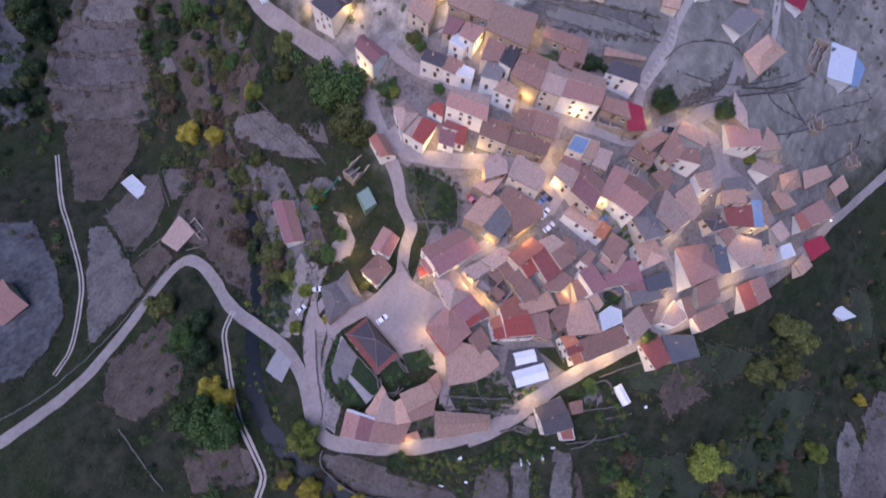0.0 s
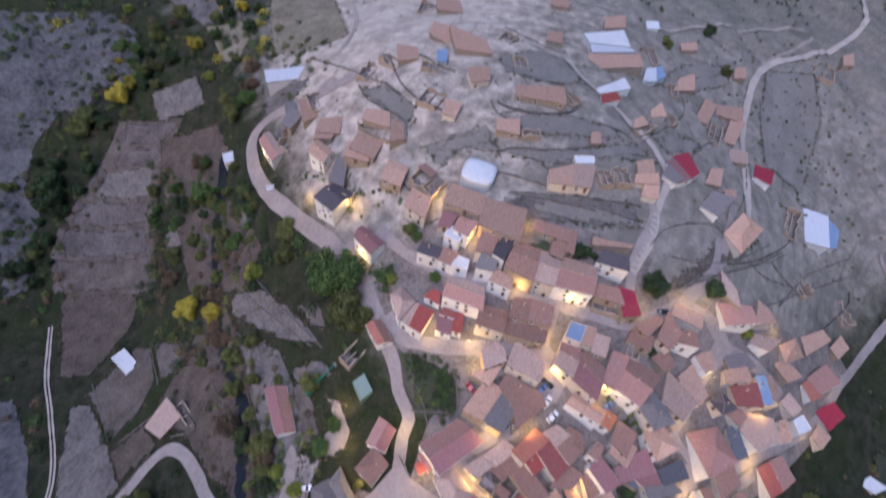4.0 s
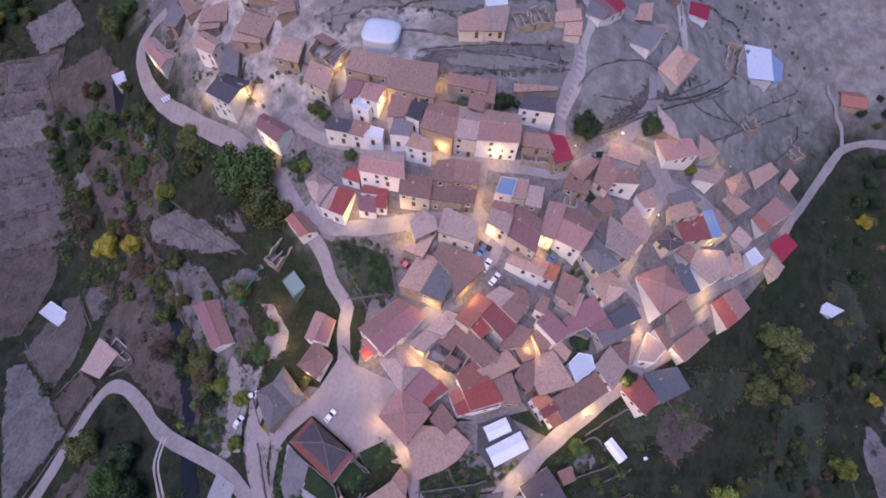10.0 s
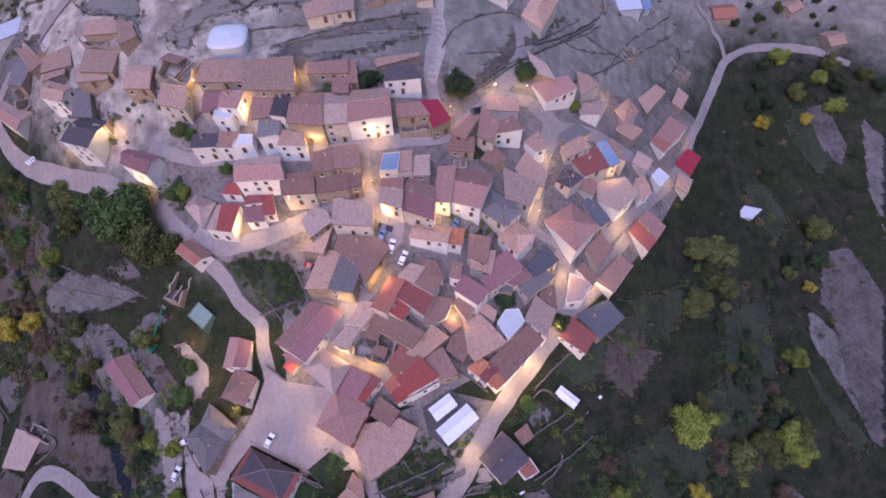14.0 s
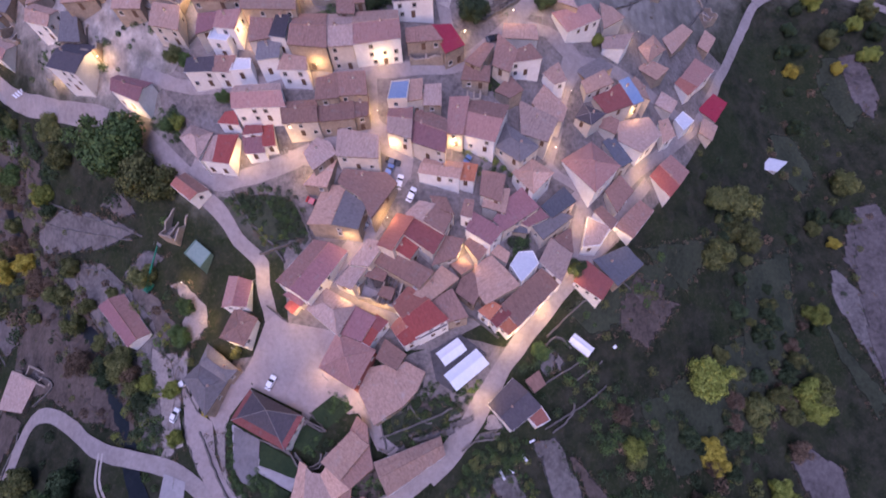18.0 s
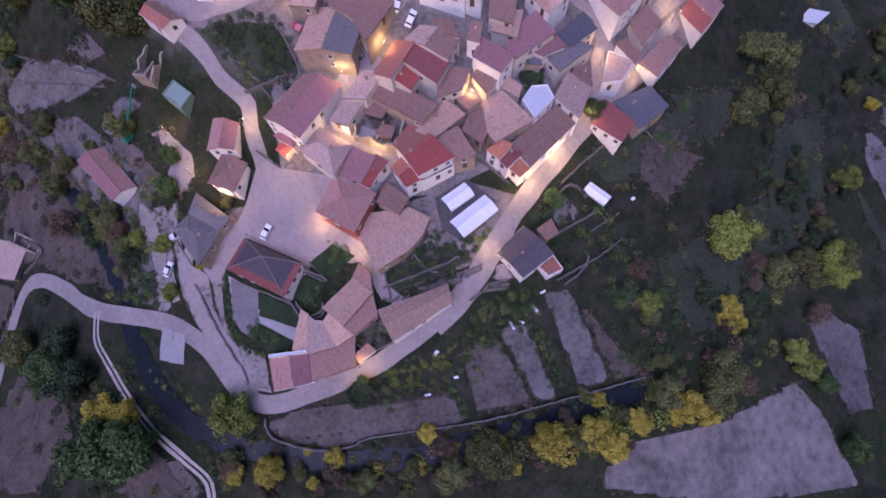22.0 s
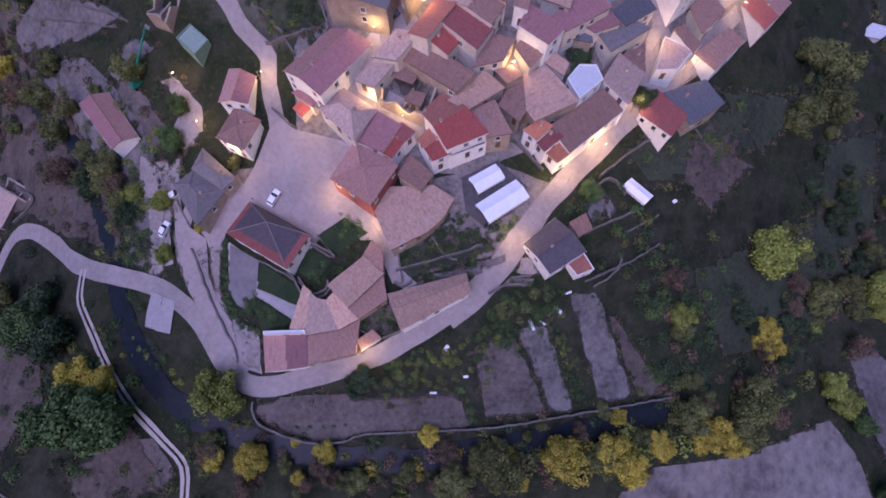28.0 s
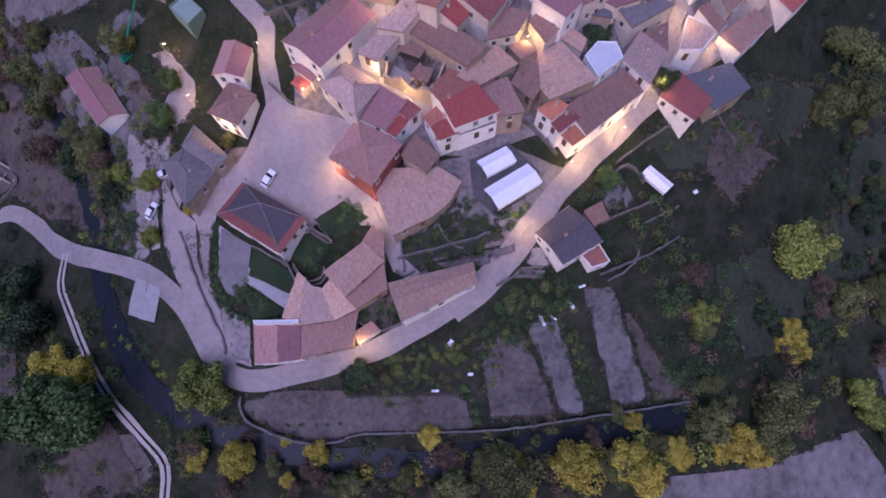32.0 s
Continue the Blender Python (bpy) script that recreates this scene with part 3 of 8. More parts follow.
# ---- houses ----
WINDOW_FRAME = Build().box(-0.62, -0.05, -0.78, 0.62, 0.02, -0.6).box(-0.62, -0.05, 0.6, 0.62, 0.02, 0.75).box(-0.62, -0.05, -0.6, -0.46, 0.02, 0.6).box(0.46, -0.05, -0.6, 0.62, 0.02, 0.6).box(-0.03, -0.03, -0.6, 0.03, 0.01, 0.6).mesh("window_frame", FRAME)
WINDOW_PANE = Build().box(-0.46, -0.012, -0.6, 0.46, 0.02, 0.6).mesh("pane", GLASS)
WINDOW_SILL = Build().box(-0.7, -0.16, -0.86, 0.7, 0.0, -0.78).mesh("sill", FRAME)
DOOR_LEAF = Build().box(-0.55, -0.06, 0, 0.55, 0.02, 2.1).box(-0.45, -0.08, 0.2, -0.05, -0.06, 1.0).box(0.05, -0.08, 0.2, 0.45, -0.06, 1.0).box(-0.45, -0.08, 1.2, 0.45, -0.06, 1.95).mesh("door", TIMBER)
CHIMNEY_STACK = Build().box(-0.35, -0.3, -0.8, 0.35, 0.3, 1.0).mesh("chimney", WALL["beige"])
CHIMNEY_CAP = Build().box(-0.45, -0.4, 1.0, 0.45, 0.4, 1.1).box(-0.3, -0.25, 1.1, -0.05, 0.25, 1.3).box(0.05, -0.25, 1.1, 0.3, 0.25, 1.3).box(-0.42, -0.36, 1.3, 0.42, 0.36, 1.38).mesh("chimney_cap", ROOF["tile"])
ROOF_WORDS = {"tile": "weathered clay-tile", "brown": "brown clay-tile", "terra": "terracotta", "pink": "pinkish clay-tile", "pinkgray": "faded clay-tile", "purple": "wine-coloured tile",
              "red": "red tile", "redbrown": "reddish-brown tile", "orange": "orange tile", "orangebeige": "sandy clay-tile", "slate": "dark slate", "bluegray": "blue-grey slate", "gray": "grey tile",
              "magenta": "crimson sheet-metal", "metal": "pale sheet-metal", "pale": "pale flat", "blue": "light blue sheet", "green": "grey-green sheet"}
WALL_WORDS = {"white": "white plaster", "beige": "beige plaster", "stone": "rubble-stone", "red": "brick-red plaster", "pale": "pale metal", "green": "green sheet"}


def windows_on(house, length, place, low, high, doors, chance):
    """Windows storey by storey along one wall; place(s, z) gives the pose at s metres along it."""
    storeys = max(1, int((high - low) / 2.6))
    n = max(1, int(length / 2.9))
    for k in range(storeys):
        for i in range(n):
            s = (i + 0.5 + random.uniform(-0.12, 0.12)) / n * length
            top = high - 0.55 - 2.6 * (storeys - 1 - k)
            if k == 0 and doors and i == n // 2 and storeys > 0 and high - low > 2.9:
                child("door", DOOR_LEAF, house, place(s, max(low, high - 2.6 * storeys)), "brown wooden door")
            elif random.random() < chance and top - 1.7 > low:
                m = place(s, top - 0.8)
                w = child("window", WINDOW_FRAME, house, m)
                child("pane", WINDOW_PANE, w)
                child("sill", WINDOW_SILL, w)


def house(x, y, w, d, turn, h, shape, roof, wall, pitch=0.36):
    """A house with its middle at x, y; w along its eaves, d across; h from the ground at its middle to the eaves."""
    random.seed(int(abs(x) * 37 + abs(y) * 91))
    c, s = math.cos(radians(turn)), math.sin(radians(turn))
    zc = gz(x, y)
    base = min(gz(x + c * a - s * b, y + s * a + c * b) for a in (-w / 2, 0, w / 2) for b in (-d / 2, 0, d / 2)) - 0.4
    eave = zc + h - base
    low = zc - base
    hw, hd, o, th = w / 2, d / 2, 0.35, 0.16
    small = w * d < 30
    name = {"ruin": "ruined_house", "dome": "water_tank", "flat": "flat_roofed_house"}.get(shape, "house")
    if h <= 3.5 and shape not in ("ruin", "dome"):
        name = "shed"
    words = {"ruin": "roofless ruined %s house with broken walls", "dome": "round-topped covered water tank, %s"}.get(shape, "%s village house under a " + ROOF_WORDS[roof] + (" roof" if shape == "flat" else " %s roof" % {"gable": "gabled", "hip": "hipped", "shed": "single-pitch"}.get(shape, "")))
    house_ob = tagged(new(name), words % WALL_WORDS[wall], {"ruin": "ruin", "dome": "tank"}.get(shape, "shed" if name == "shed" else "house"), "village houses")
    house_ob.matrix_basis = pose(x, y, base, 0, 0, turn)
    rise = pitch * hd
    ra, rb = ROOF[roof], WALL[wall]
    if shape == "ruin":
        t = 0.5
        for ax, ay, bx, by in ((-hw, -hd, hw - t, -hd), (hw, -hd, hw, hd - t), (hw, hd, -hw + t, hd), (-hw, hd, -hw, -hd + t)):
            n = max(2, int(math.hypot(bx - ax, by - ay) / 1.5))
            dx, dy = (bx - ax) / n, (by - ay) / n
            ln = math.hypot(dx, dy)
            ox, oy = -dy / ln * t, dx / ln * t
            v = []
            for i in range(n + 1):
                px, py, tz = ax + dx * i, ay + dy * i, max(low + 0.5, eave * random.uniform(0.6, 1.1))
                v += [(px, py, 0), (px, py, tz), (px + ox, py + oy, tz), (px + ox, py + oy, 0)]
            f = [(4 * i + k, 4 * i + 4 + k, 4 * i + 5 + k, 4 * i + 1 + k) for i in range(n) for k in range(3)] + [(0, 1, 2, 3), (4 * n + 3, 4 * n + 2, 4 * n + 1, 4 * n)]
            child("wall", mesh_of("wall", v, f, rb), house_ob)
        child("inner_wall", Build().box(-0.2, -hd + t, 0, 0.25, hd - t, eave * 0.7).mesh("inner_wall", rb), house_ob)
        g = [((i / 8 - 0.5) * (w - 1.02), (j / 8 - 0.5) * (d - 1.02), low * 0.7 + 0.5 + 0.7 * noise.noise((x + i * 0.7, y + j * 0.7, 3))) for j in range(9) for i in range(9)]
        child("stone_mound", mesh_of("stone_mound", g, [(j * 9 + i, j * 9 + i + 1, j * 9 + i + 10, j * 9 + i + 9) for j in range(8) for i in range(8)], RUIN_FLOOR), house_ob, None, "mound of fallen masonry")
        if roof == "gray":
            return house_ob
        child("roof", Build().slab([(-hw - 0.2, 0.4, eave + rise * 0.6), (hw * 0.1, 0.4, eave + rise * 0.6), (hw * 0.1, hd + 0.2, eave + 0.1), (-hw - 0.2, hd + 0.2, eave + 0.1)], 0.14).mesh("roof", ra), house_ob, None, "remaining strip of tiled roof")
        for i in range(3):
            child("beam", Build().tube((hw * (0.2 + 0.25 * i), -hd, eave * 0.8), (hw * (0.3 + 0.2 * i), hd, eave * 0.85), 0.1, 0.1, 6).mesh("beam", TIMBER), house_ob)
        return house_ob
    if shape == "dome":
        n = 36
        plan = [(math.copysign(abs(math.cos(a)) ** 0.55, math.cos(a)), math.copysign(abs(math.sin(a)) ** 0.55, math.sin(a))) for a in (2 * math.pi * i / n for i in range(n))]
        child("wall", Build().hexa([(hw * a, hd * b, 0) for a, b in plan], [(hw * a, hd * b, eave) for a, b in plan]).mesh("wall", rb), house_ob)
        v, f = [], []
        for k, (q, z) in enumerate(((1.02, 0), (1.02, 0.12), (0.8, 0.42), (0.5, 0.66), (0.2, 0.78))):
            v += [(hw * a * q, hd * b * q, eave + 0.004 + z * 1.3) for a, b in plan]
            if k:
                f += [((k - 1) * n + i, (k - 1) * n + (i + 1) % n, k * n + (i + 1) % n, k * n + i) for i in range(n)]
        f.append(tuple(range(4 * n, 5 * n)))
        child("roof", mesh_of("roof", v, f, ra, True), house_ob)
        return house_ob
    if shape == "flat":
        child("wall", Build().box(-hw, -hd, 0, hw, hd, eave).mesh("wall", rb), house_ob)
        child("roof", Build().box(-hw + 0.2, -hd + 0.2, eave + 0.004, hw - 0.2, hd - 0.2, eave + 0.14).mesh("roof", ra), house_ob)
        p = Build().box(-hw, -hd, eave, hw, -hd + 0.2, eave + 0.4).box(-hw, hd - 0.2, eave, hw, hd, eave + 0.4).box(-hw, -hd + 0.2, eave, -hw + 0.2, hd - 0.2, eave + 0.4).box(hw - 0.2, -hd + 0.2, eave, hw, hd - 0.2, eave + 0.4)
        child("parapet", p.mesh("parapet", rb), house_ob)
    elif shape == "shed":
        z1 = eave + pitch * d * 0.6
        child("wall", Build().hexa([(-hw, -hd, 0), (hw, -hd, 0), (hw, hd, 0), (-hw, hd, 0)], [(-hw, -hd, eave - 0.16), (hw, -hd, eave - 0.16), (hw, hd, z1 - 0.16), (-hw, hd, z1 - 0.16)]).mesh("wall", rb), house_ob)
        k = (z1 - eave) / d
        child("roof", Build().slab([(-hw - o, -hd - o, eave - o * k), (hw + o, -hd - o, eave - o * k), (hw + o, hd + o, z1 + o * k), (-hw - o, hd + o, z1 + o * k)], th - 0.004).mesh("roof", ra), house_ob)
    else:
        ridge = eave + rise
        v = [(-hw, -hd, 0), (hw, -hd, 0), (hw, hd, 0), (-hw, hd, 0), (-hw, -hd, eave - th), (hw, -hd, eave - th), (hw, hd, eave - th), (-hw, hd, eave - th), (-hw, 0, ridge - th), (hw, 0, ridge - th)]
        f = [(0, 1, 5, 4), (1, 2, 6, 9, 5), (2, 3, 7, 6), (3, 0, 4, 8, 7), (4, 5, 9, 8), (6, 7, 8, 9), (3, 2, 1, 0)]
        child("wall", mesh_of("wall", v, f, rb), house_ob)
        z0 = eave - o * pitch
        sag = random.uniform(-0.12, 0.02)
        for sg in (-1, 1):
            q = [(-hw - o, sg * (hd + o), z0), (0, sg * (hd + o), z0 + sag * 0.5), (hw + o, sg * (hd + o), z0), (hw + o, 0, ridge), (0, 0, ridge + sag), (-hw - o, 0, ridge)]
            child("roof_slope", Build().slab(q if sg < 0 else q[::-1], th - 0.006).mesh("roof_slope", ra), house_ob)
        child("ridge_cap", Build().tube((-hw - o, 0, ridge + 0.02), (0, 0, ridge + sag + 0.02), 0.14, 0.14, 6).tube((0, 0, ridge + sag + 0.02), (hw + o, 0, ridge + 0.02), 0.14, 0.14, 6).mesh("ridge_cap", ra), house_ob)
        for sg in (-1, 1):
            child("gutter", Build().box(-hw - o, sg * (hd + o) - 0.08, z0 - 0.14, hw + o, sg * (hd + o) + 0.08, z0 - 0.03).mesh("gutter", TIMBER if wall == "stone" else FRAME), house_ob)
    if h > 4.4 and shape != "flat" and random.random() < 0.7:
        px = random.uniform(-0.35, 0.35) * w
        ch = child("chimney", CHIMNEY_STACK, house_ob, pose(px, hd * 0.35, eave + (rise * 0.65 if shape != "shed" else pitch * d * 0.5)))
        child("chimney_cap", CHIMNEY_CAP, ch)
    if h >= 3 and wall not in ("pale", "green"):
        chance = 0.45 if wall == "stone" else 0.8
        top = eave - (0.3 if shape != "flat" else 0)
        windows_on(house_ob, w, lambda q, z: pose(-hw + q, -hd - 0.02, z), low if low > 0.5 else 0.5, top, h > 4, chance)
        windows_on(house_ob, w, lambda q, z: pose(hw - q, hd + 0.02, z, 0, 0, 180), low, top, False, chance * 0.5)
        windows_on(house_ob, d, lambda q, z: pose(-hw - 0.02, hd - q, z, 0, 0, -90), low, top, False, chance * 0.6)
        windows_on(house_ob, d, lambda q, z: pose(hw + 0.02, -hd + q, z, 0, 0, 90), low, top, False, chance * 0.6)
    return house_ob


def wobbly(q, amount=0.07):
    """The outline with each edge broken into short pieces, a little uneven, as old eaves are."""
    out = []
    for (ax, ay, az), (bx, by, bz) in zip(q, q[1:] + q[:1]):
        n = max(1, int(math.hypot(bx - ax, by - ay) / 1.3))
        for i in range(n):
            k = i / n
            j = amount if i else 0.0
            out.append((ax + (bx - ax) * k + random.uniform(-j, j), ay + (by - ay) * k + random.uniform(-j, j), az + (bz - az) * k + random.uniform(-j, j) * 0.4))
    return out


def set_out(corners, h, name, words, wall, roof):
    """A house's empty at its base, turned along its first wall; the level of the ground at its middle; its corners in its own axes."""
    n = len(corners)
    cx, cy = sum(p[0] for p in corners) / n, sum(p[1] for p in corners) / n
    random.seed(int(abs(cx) * 37 + abs(cy) * 91))
    (ax, ay), (bx, by) = corners[:2]
    turn = math.atan2(by - ay, bx - ax)
    lows = [gz(x, y) for x, y in corners]
    base = min(lows) - 0.4
    level = gz(cx, cy) - base
    kind = "shed" if h < 3.1 else "house"
    ob = tagged(new(name if h >= 3.1 else "shed"), WALL_WORDS[wall] + " village " + kind + " under a " + words % ROOF_WORDS[roof] + " roof", kind, "village houses")
    ob.matrix_basis = pose(cx, cy, base, 0, 0, math.degrees(turn))
    c, s = math.cos(turn), math.sin(turn)
    return ob, level, [((x - cx) * c + (y - cy) * s, (y - cy) * c - (x - cx) * s) for x, y in corners], [z - base for z in lows]


def openings(ob, plan, lows, tops, wall):
    """Windows along each wall of a plan that runs anticlockwise, and one door."""
    chance = {"stone": 0.3, "beige": 0.5, "white": 0.62, "red": 0.5}.get(wall, 0)
    if not chance:
        return
    ends = list(zip(plan, plan[1:] + plan[:1], lows, lows[1:] + lows[:1], tops, tops[1:] + tops[:1]))
    for i, ((ax, ay), (bx, by), l0, l1, t0, t1) in enumerate(ends):
        length = math.hypot(bx - ax, by - ay)
        if length < 2.4:
            continue
        a = math.degrees(math.atan2(by - ay, bx - ax))
        windows_on(ob, length, lambda q, z, ax=ax, ay=ay, a=a: pose(ax, ay, 0, 0, 0, a) @ pose(q, -0.02, z), max(0.3, max(l0, l1)), min(t0, t1) - 0.25, i == 0, chance if i != 2 else chance * 0.5)


def spread(q, o):
    """The plan's corners pushed outwards from its middle by about o metres."""
    return [(x * (1 + o / max(1.5, math.hypot(x, y))), y * (1 + o / max(1.5, math.hypot(x, y)))) for x, y in q]


def chimney(ob, x, y, z):
    ch = child("chimney", CHIMNEY_STACK, ob, pose(x, y, z, 0, 0, random.choice((0, 90))) @ Matrix.Diagonal((0.75, 0.75, 0.85, 1)))
    child("chimney_cap", CHIMNEY_CAP, ch)


def slope_house(corners, h, rise, roof, wall):
    """A house under one sloping roof, lowest along its first wall."""
    ob, level, p, lows = set_out(corners, h, "house", "single-pitch %s", wall, roof)
    (ax, ay), deep = p[0], max(y for _, y in p) - p[0][1]
    height = lambda y: level + h + rise * (y - ay) / max(deep, 0.5)
    tops = [height(y) for _, y in p]
    child("wall", Build().hexa([(x, y, 0) for x, y in p], [(x, y, z - 0.17) for (x, y), z in zip(p, tops)]).mesh("wall", WALL[wall]), ob)
    out = [(x, y, height(y)) for x, y in spread(p, 0.34)]
    child("roof", Build().slab(wobbly(out), 0.15).mesh("roof", ROOF[roof]), ob)
    (ax, ay, az), (bx, by, bz) = out[:2]
    child("gutter", Build().tube((ax, ay - 0.05, az - 0.13), (bx, by - 0.05, bz - 0.13), 0.07, 0.07, 6).mesh("gutter", FRAME if wall == "white" else TIMBER), ob)
    if h > 4.3 and random.random() < 0.6:
        x = random.uniform(-0.2, 0.2) * (p[1][0] - p[0][0])
        chimney(ob, x, deep * 0.2, height(deep * 0.2))
    openings(ob, p, lows, tops, wall)


def ridge_house(corners, h, rise, roofs, wall):
    """A house under a ridge: front eave, ridge end, back eave, ridge end."""
    ob, level, p, lows = set_out(corners, h, "house", "gabled %s", wall, roofs[0])
    z0, z1 = level + h, level + h + rise
    tops = [z0, z0, z1, z0, z0, z1]
    a, b, r, c, d, l = [(x, y, z) for (x, y), z in zip(p, tops)]
    walls = Build()
    for q in ((a, b, r, l), (l, r, c, d)):
        walls.hexa([(x, y, 0) for x, y, _ in q], [(x, y, z - 0.34) for x, y, z in q])
    child("wall", walls.mesh("wall", WALL[wall]), ob)
    o = [(x, y, z - (0.08 if i not in (2, 5) else 0)) for i, ((x, y), z) in enumerate(zip(spread(p, 0.34), tops))]
    # With two tiles, slope shading is put into the colour along with tile tone.
    for q, roof in (((o[0], o[1], o[2], o[5]), roofs[0]), ((o[5], o[2], o[3], o[4]), roofs[-1])):
        child("roof_slope", Build().slab(wobbly(list(q)), 0.15).mesh("roof_slope", ROOF[roof]), ob)
    up = lambda v: (v[0], v[1], v[2] + 0.03)
    child("ridge_cap", Build().tube(up(o[5]), up(o[2]), 0.14, 0.14, 6).mesh("ridge_cap", ROOF[roofs[-1]]), ob)
    for e, f in ((o[0], o[1]), (o[3], o[4])):
        child("gutter", Build().tube((e[0], e[1], e[2] - 0.12), (f[0], f[1], f[2] - 0.12), 0.08, 0.08, 6).mesh("gutter", FRAME if wall == "white" else TIMBER), ob)
    if h > 4.3:
        k = random.uniform(0.2, 0.8)
        chimney(ob, l[0] + (r[0] - l[0]) * k, l[1] + (r[1] - l[1]) * k, z1 - 0.3)
    openings(ob, [p[i] for i in (0, 1, 3, 4)], [lows[i] for i in (0, 1, 3, 4)], [z0] * 4, wall)


def hip_house(corners, h, rise, roof, wall):
    """A house under four slopes that meet in a short ridge; a slate one has a border of red tiles."""
    ob, level, p, lows = set_out(corners, h, "house", "hipped %s", wall, roof)
    z0, z1 = level + h, level + h + rise
    child("wall", Build().hexa([(x, y, 0) for x, y in p], [(x, y, z0 - 0.12) for x, y in p]).mesh("wall", WALL[wall]), ob)
    o = [Vector((x, y, z0)) for x, y in spread(p, 0.45)]
    border = roof == "slate" and wall == "white"
    side = [(o[(i + 1) % 4] - o[i]).length for i in range(4)]
    long = 0 if side[0] + side[2] >= side[1] + side[3] else 1
    ends = [(o[(long + 1) % 4] + o[(long + 2) % 4]) / 2, (o[long] + o[(long + 3) % 4]) / 2]
    cut = 0.5 * min(1.0, (side[1 - long] + side[3 - long]) / (side[long] + side[2 + long]))
    top = [ends[0].lerp(ends[1], cut), ends[1].lerp(ends[0], cut)]
    if border:
        top = [((o[0] + o[1]) * 0.3 + (o[2] + o[3]) * 0.7) / 2] * 2
    top = [Vector((v.x, v.y, z1)) for v in top]
    q = [o[(long + i) % 4] for i in range(4)]
    faces = [(q[0], q[1], top[0], top[1]), (q[1], q[2], top[0], top[0]), (q[2], q[3], top[1], top[0]), (q[3], q[0], top[1], top[1])]
    for n, (a, b, c, d) in enumerate(faces):
        if border and n != 2:
            k = 0.16 if n else 0.3
            e, f = b.lerp(c, k), a.lerp(d, k)
            child("lower_slope", Build().slab([tuple(a), tuple(b), tuple(e), tuple(f)], 0.16).mesh("lower_slope", ROOF["redbrown"]), ob, None, "reddish lower border of the roof")
            a, b = f, e
        corner = [tuple(a), tuple(b), tuple(c)] + ([tuple(d)] if (c - d).length > 0.05 else [])
        child("roof_slope", Build().slab(corner, 0.16).mesh("roof_slope", ROOF[roof]), ob)
    for v, t in ((q[0], top[1]), (q[1], top[0]), (q[2], top[0]), (q[3], top[1])):
        child("hip_cap", Build().tube((v.x, v.y, v.z + 0.02), (t.x, t.y, t.z + 0.03), 0.11, 0.11, 6).mesh("hip_cap", ROOF[roof if roof not in ("slate",) else "gray"]), ob)
    if (top[0] - top[1]).length > 0.4:
        child("ridge_cap", Build().tube(tuple(top[0]), tuple(top[1]), 0.12, 0.12, 6).mesh("ridge_cap", ROOF[roof if roof != "slate" else "gray"]), ob)
    chimney(ob, top[0].x * 0.6 + 0.8, top[0].y * 0.6 + 0.8, z1 - rise * 0.5)
    openings(ob, p, lows, [z0] * 4, wall)


def flat_house(corners, h, rise, roof, wall):
    """A flat-roofed house with a low parapet all round."""
    ob, level, p, lows = set_out(corners, h, "flat_roofed_house", "flat-topped %s", wall, roof)
    z, inner = level + h, spread(p, -0.28)
    child("wall", Build().hexa([(x, y, 0) for x, y in p], [(x, y, z - 0.004) for x, y in p]).mesh("wall", WALL[wall]), ob)
    child("roof", Build().hexa([(x, y, z) for x, y in inner], [(x, y, z + 0.1) for x, y in inner]).mesh("roof", ROOF[roof]), ob)
    rail = Build()
    for i in range(len(p)):
        j = (i + 1) % len(p)
        rail.hexa([(*p[i], z), (*p[j], z), (*inner[j], z), (*inner[i], z)], [(*p[i], z + 0.4), (*p[j], z + 0.4), (*inner[j], z + 0.4), (*inner[i], z + 0.4)])
    child("parapet", rail.mesh("parapet", WALL[wall]), ob)
    openings(ob, p, lows, [z] * len(p), wall)


# ---- trees ----
def crown_mesh(seed, mat, lobes, leaves):
    """Small leaf sprays turned all ways over several lobes, with gaps between them."""
    r = np.random.RandomState(seed)
    cs = [np.array([0, 0, 0.62])] + [np.array([math.cos(a) * q, math.sin(a) * q, z]) for a, q, z in zip(r.uniform(0, 6.28, lobes), r.uniform(0.3, 0.80, lobes), r.uniform(0.3, 1.25, lobes))]
    rs = [0.55] + list(r.uniform(0.16, 0.36, lobes))
    v, f = [], []
    share = np.array(rs) ** 2
    for cc, rr, n in zip(cs, rs, (leaves * share / share.sum()).astype(int)):
        for _ in range(n):
            u = r.normal(size=3)
            u /= np.linalg.norm(u)
            p = cc + u * rr * r.uniform(0.5, 1.28)
            a = np.cross(u, r.normal(size=3))
            a /= np.linalg.norm(a) + 1e-9
            b = np.cross(u + 0.7 * r.normal(size=3), a)
            b /= np.linalg.norm(b) + 1e-9
            s = r.uniform(0.030, 0.068)
            k = len(v)
            v += [p - a * s, p + b * s * 0.7, p + a * s, p - b * s * 0.7]
            f.append((k, k + 1, k + 2, k + 3))
    return mesh_of("crown", v, f, mat)


def trunk_mesh(seed):
    r = np.random.RandomState(seed)
    b = Build().tube((0, 0, -0.25), (0.02, 0.01, 0.35), 0.075, 0.05)
    for i in range(6):
        a = i * 1.05 + r.uniform(-0.3, 0.3)
        b.tube((0.02, 0.01, 0.25 + 0.03 * i), (math.cos(a) * 0.5, math.sin(a) * 0.5, r.uniform(0.6, 1.0)), 0.03, 0.008, 6)
    return b.mesh("trunk", BARK)


TREES = {}
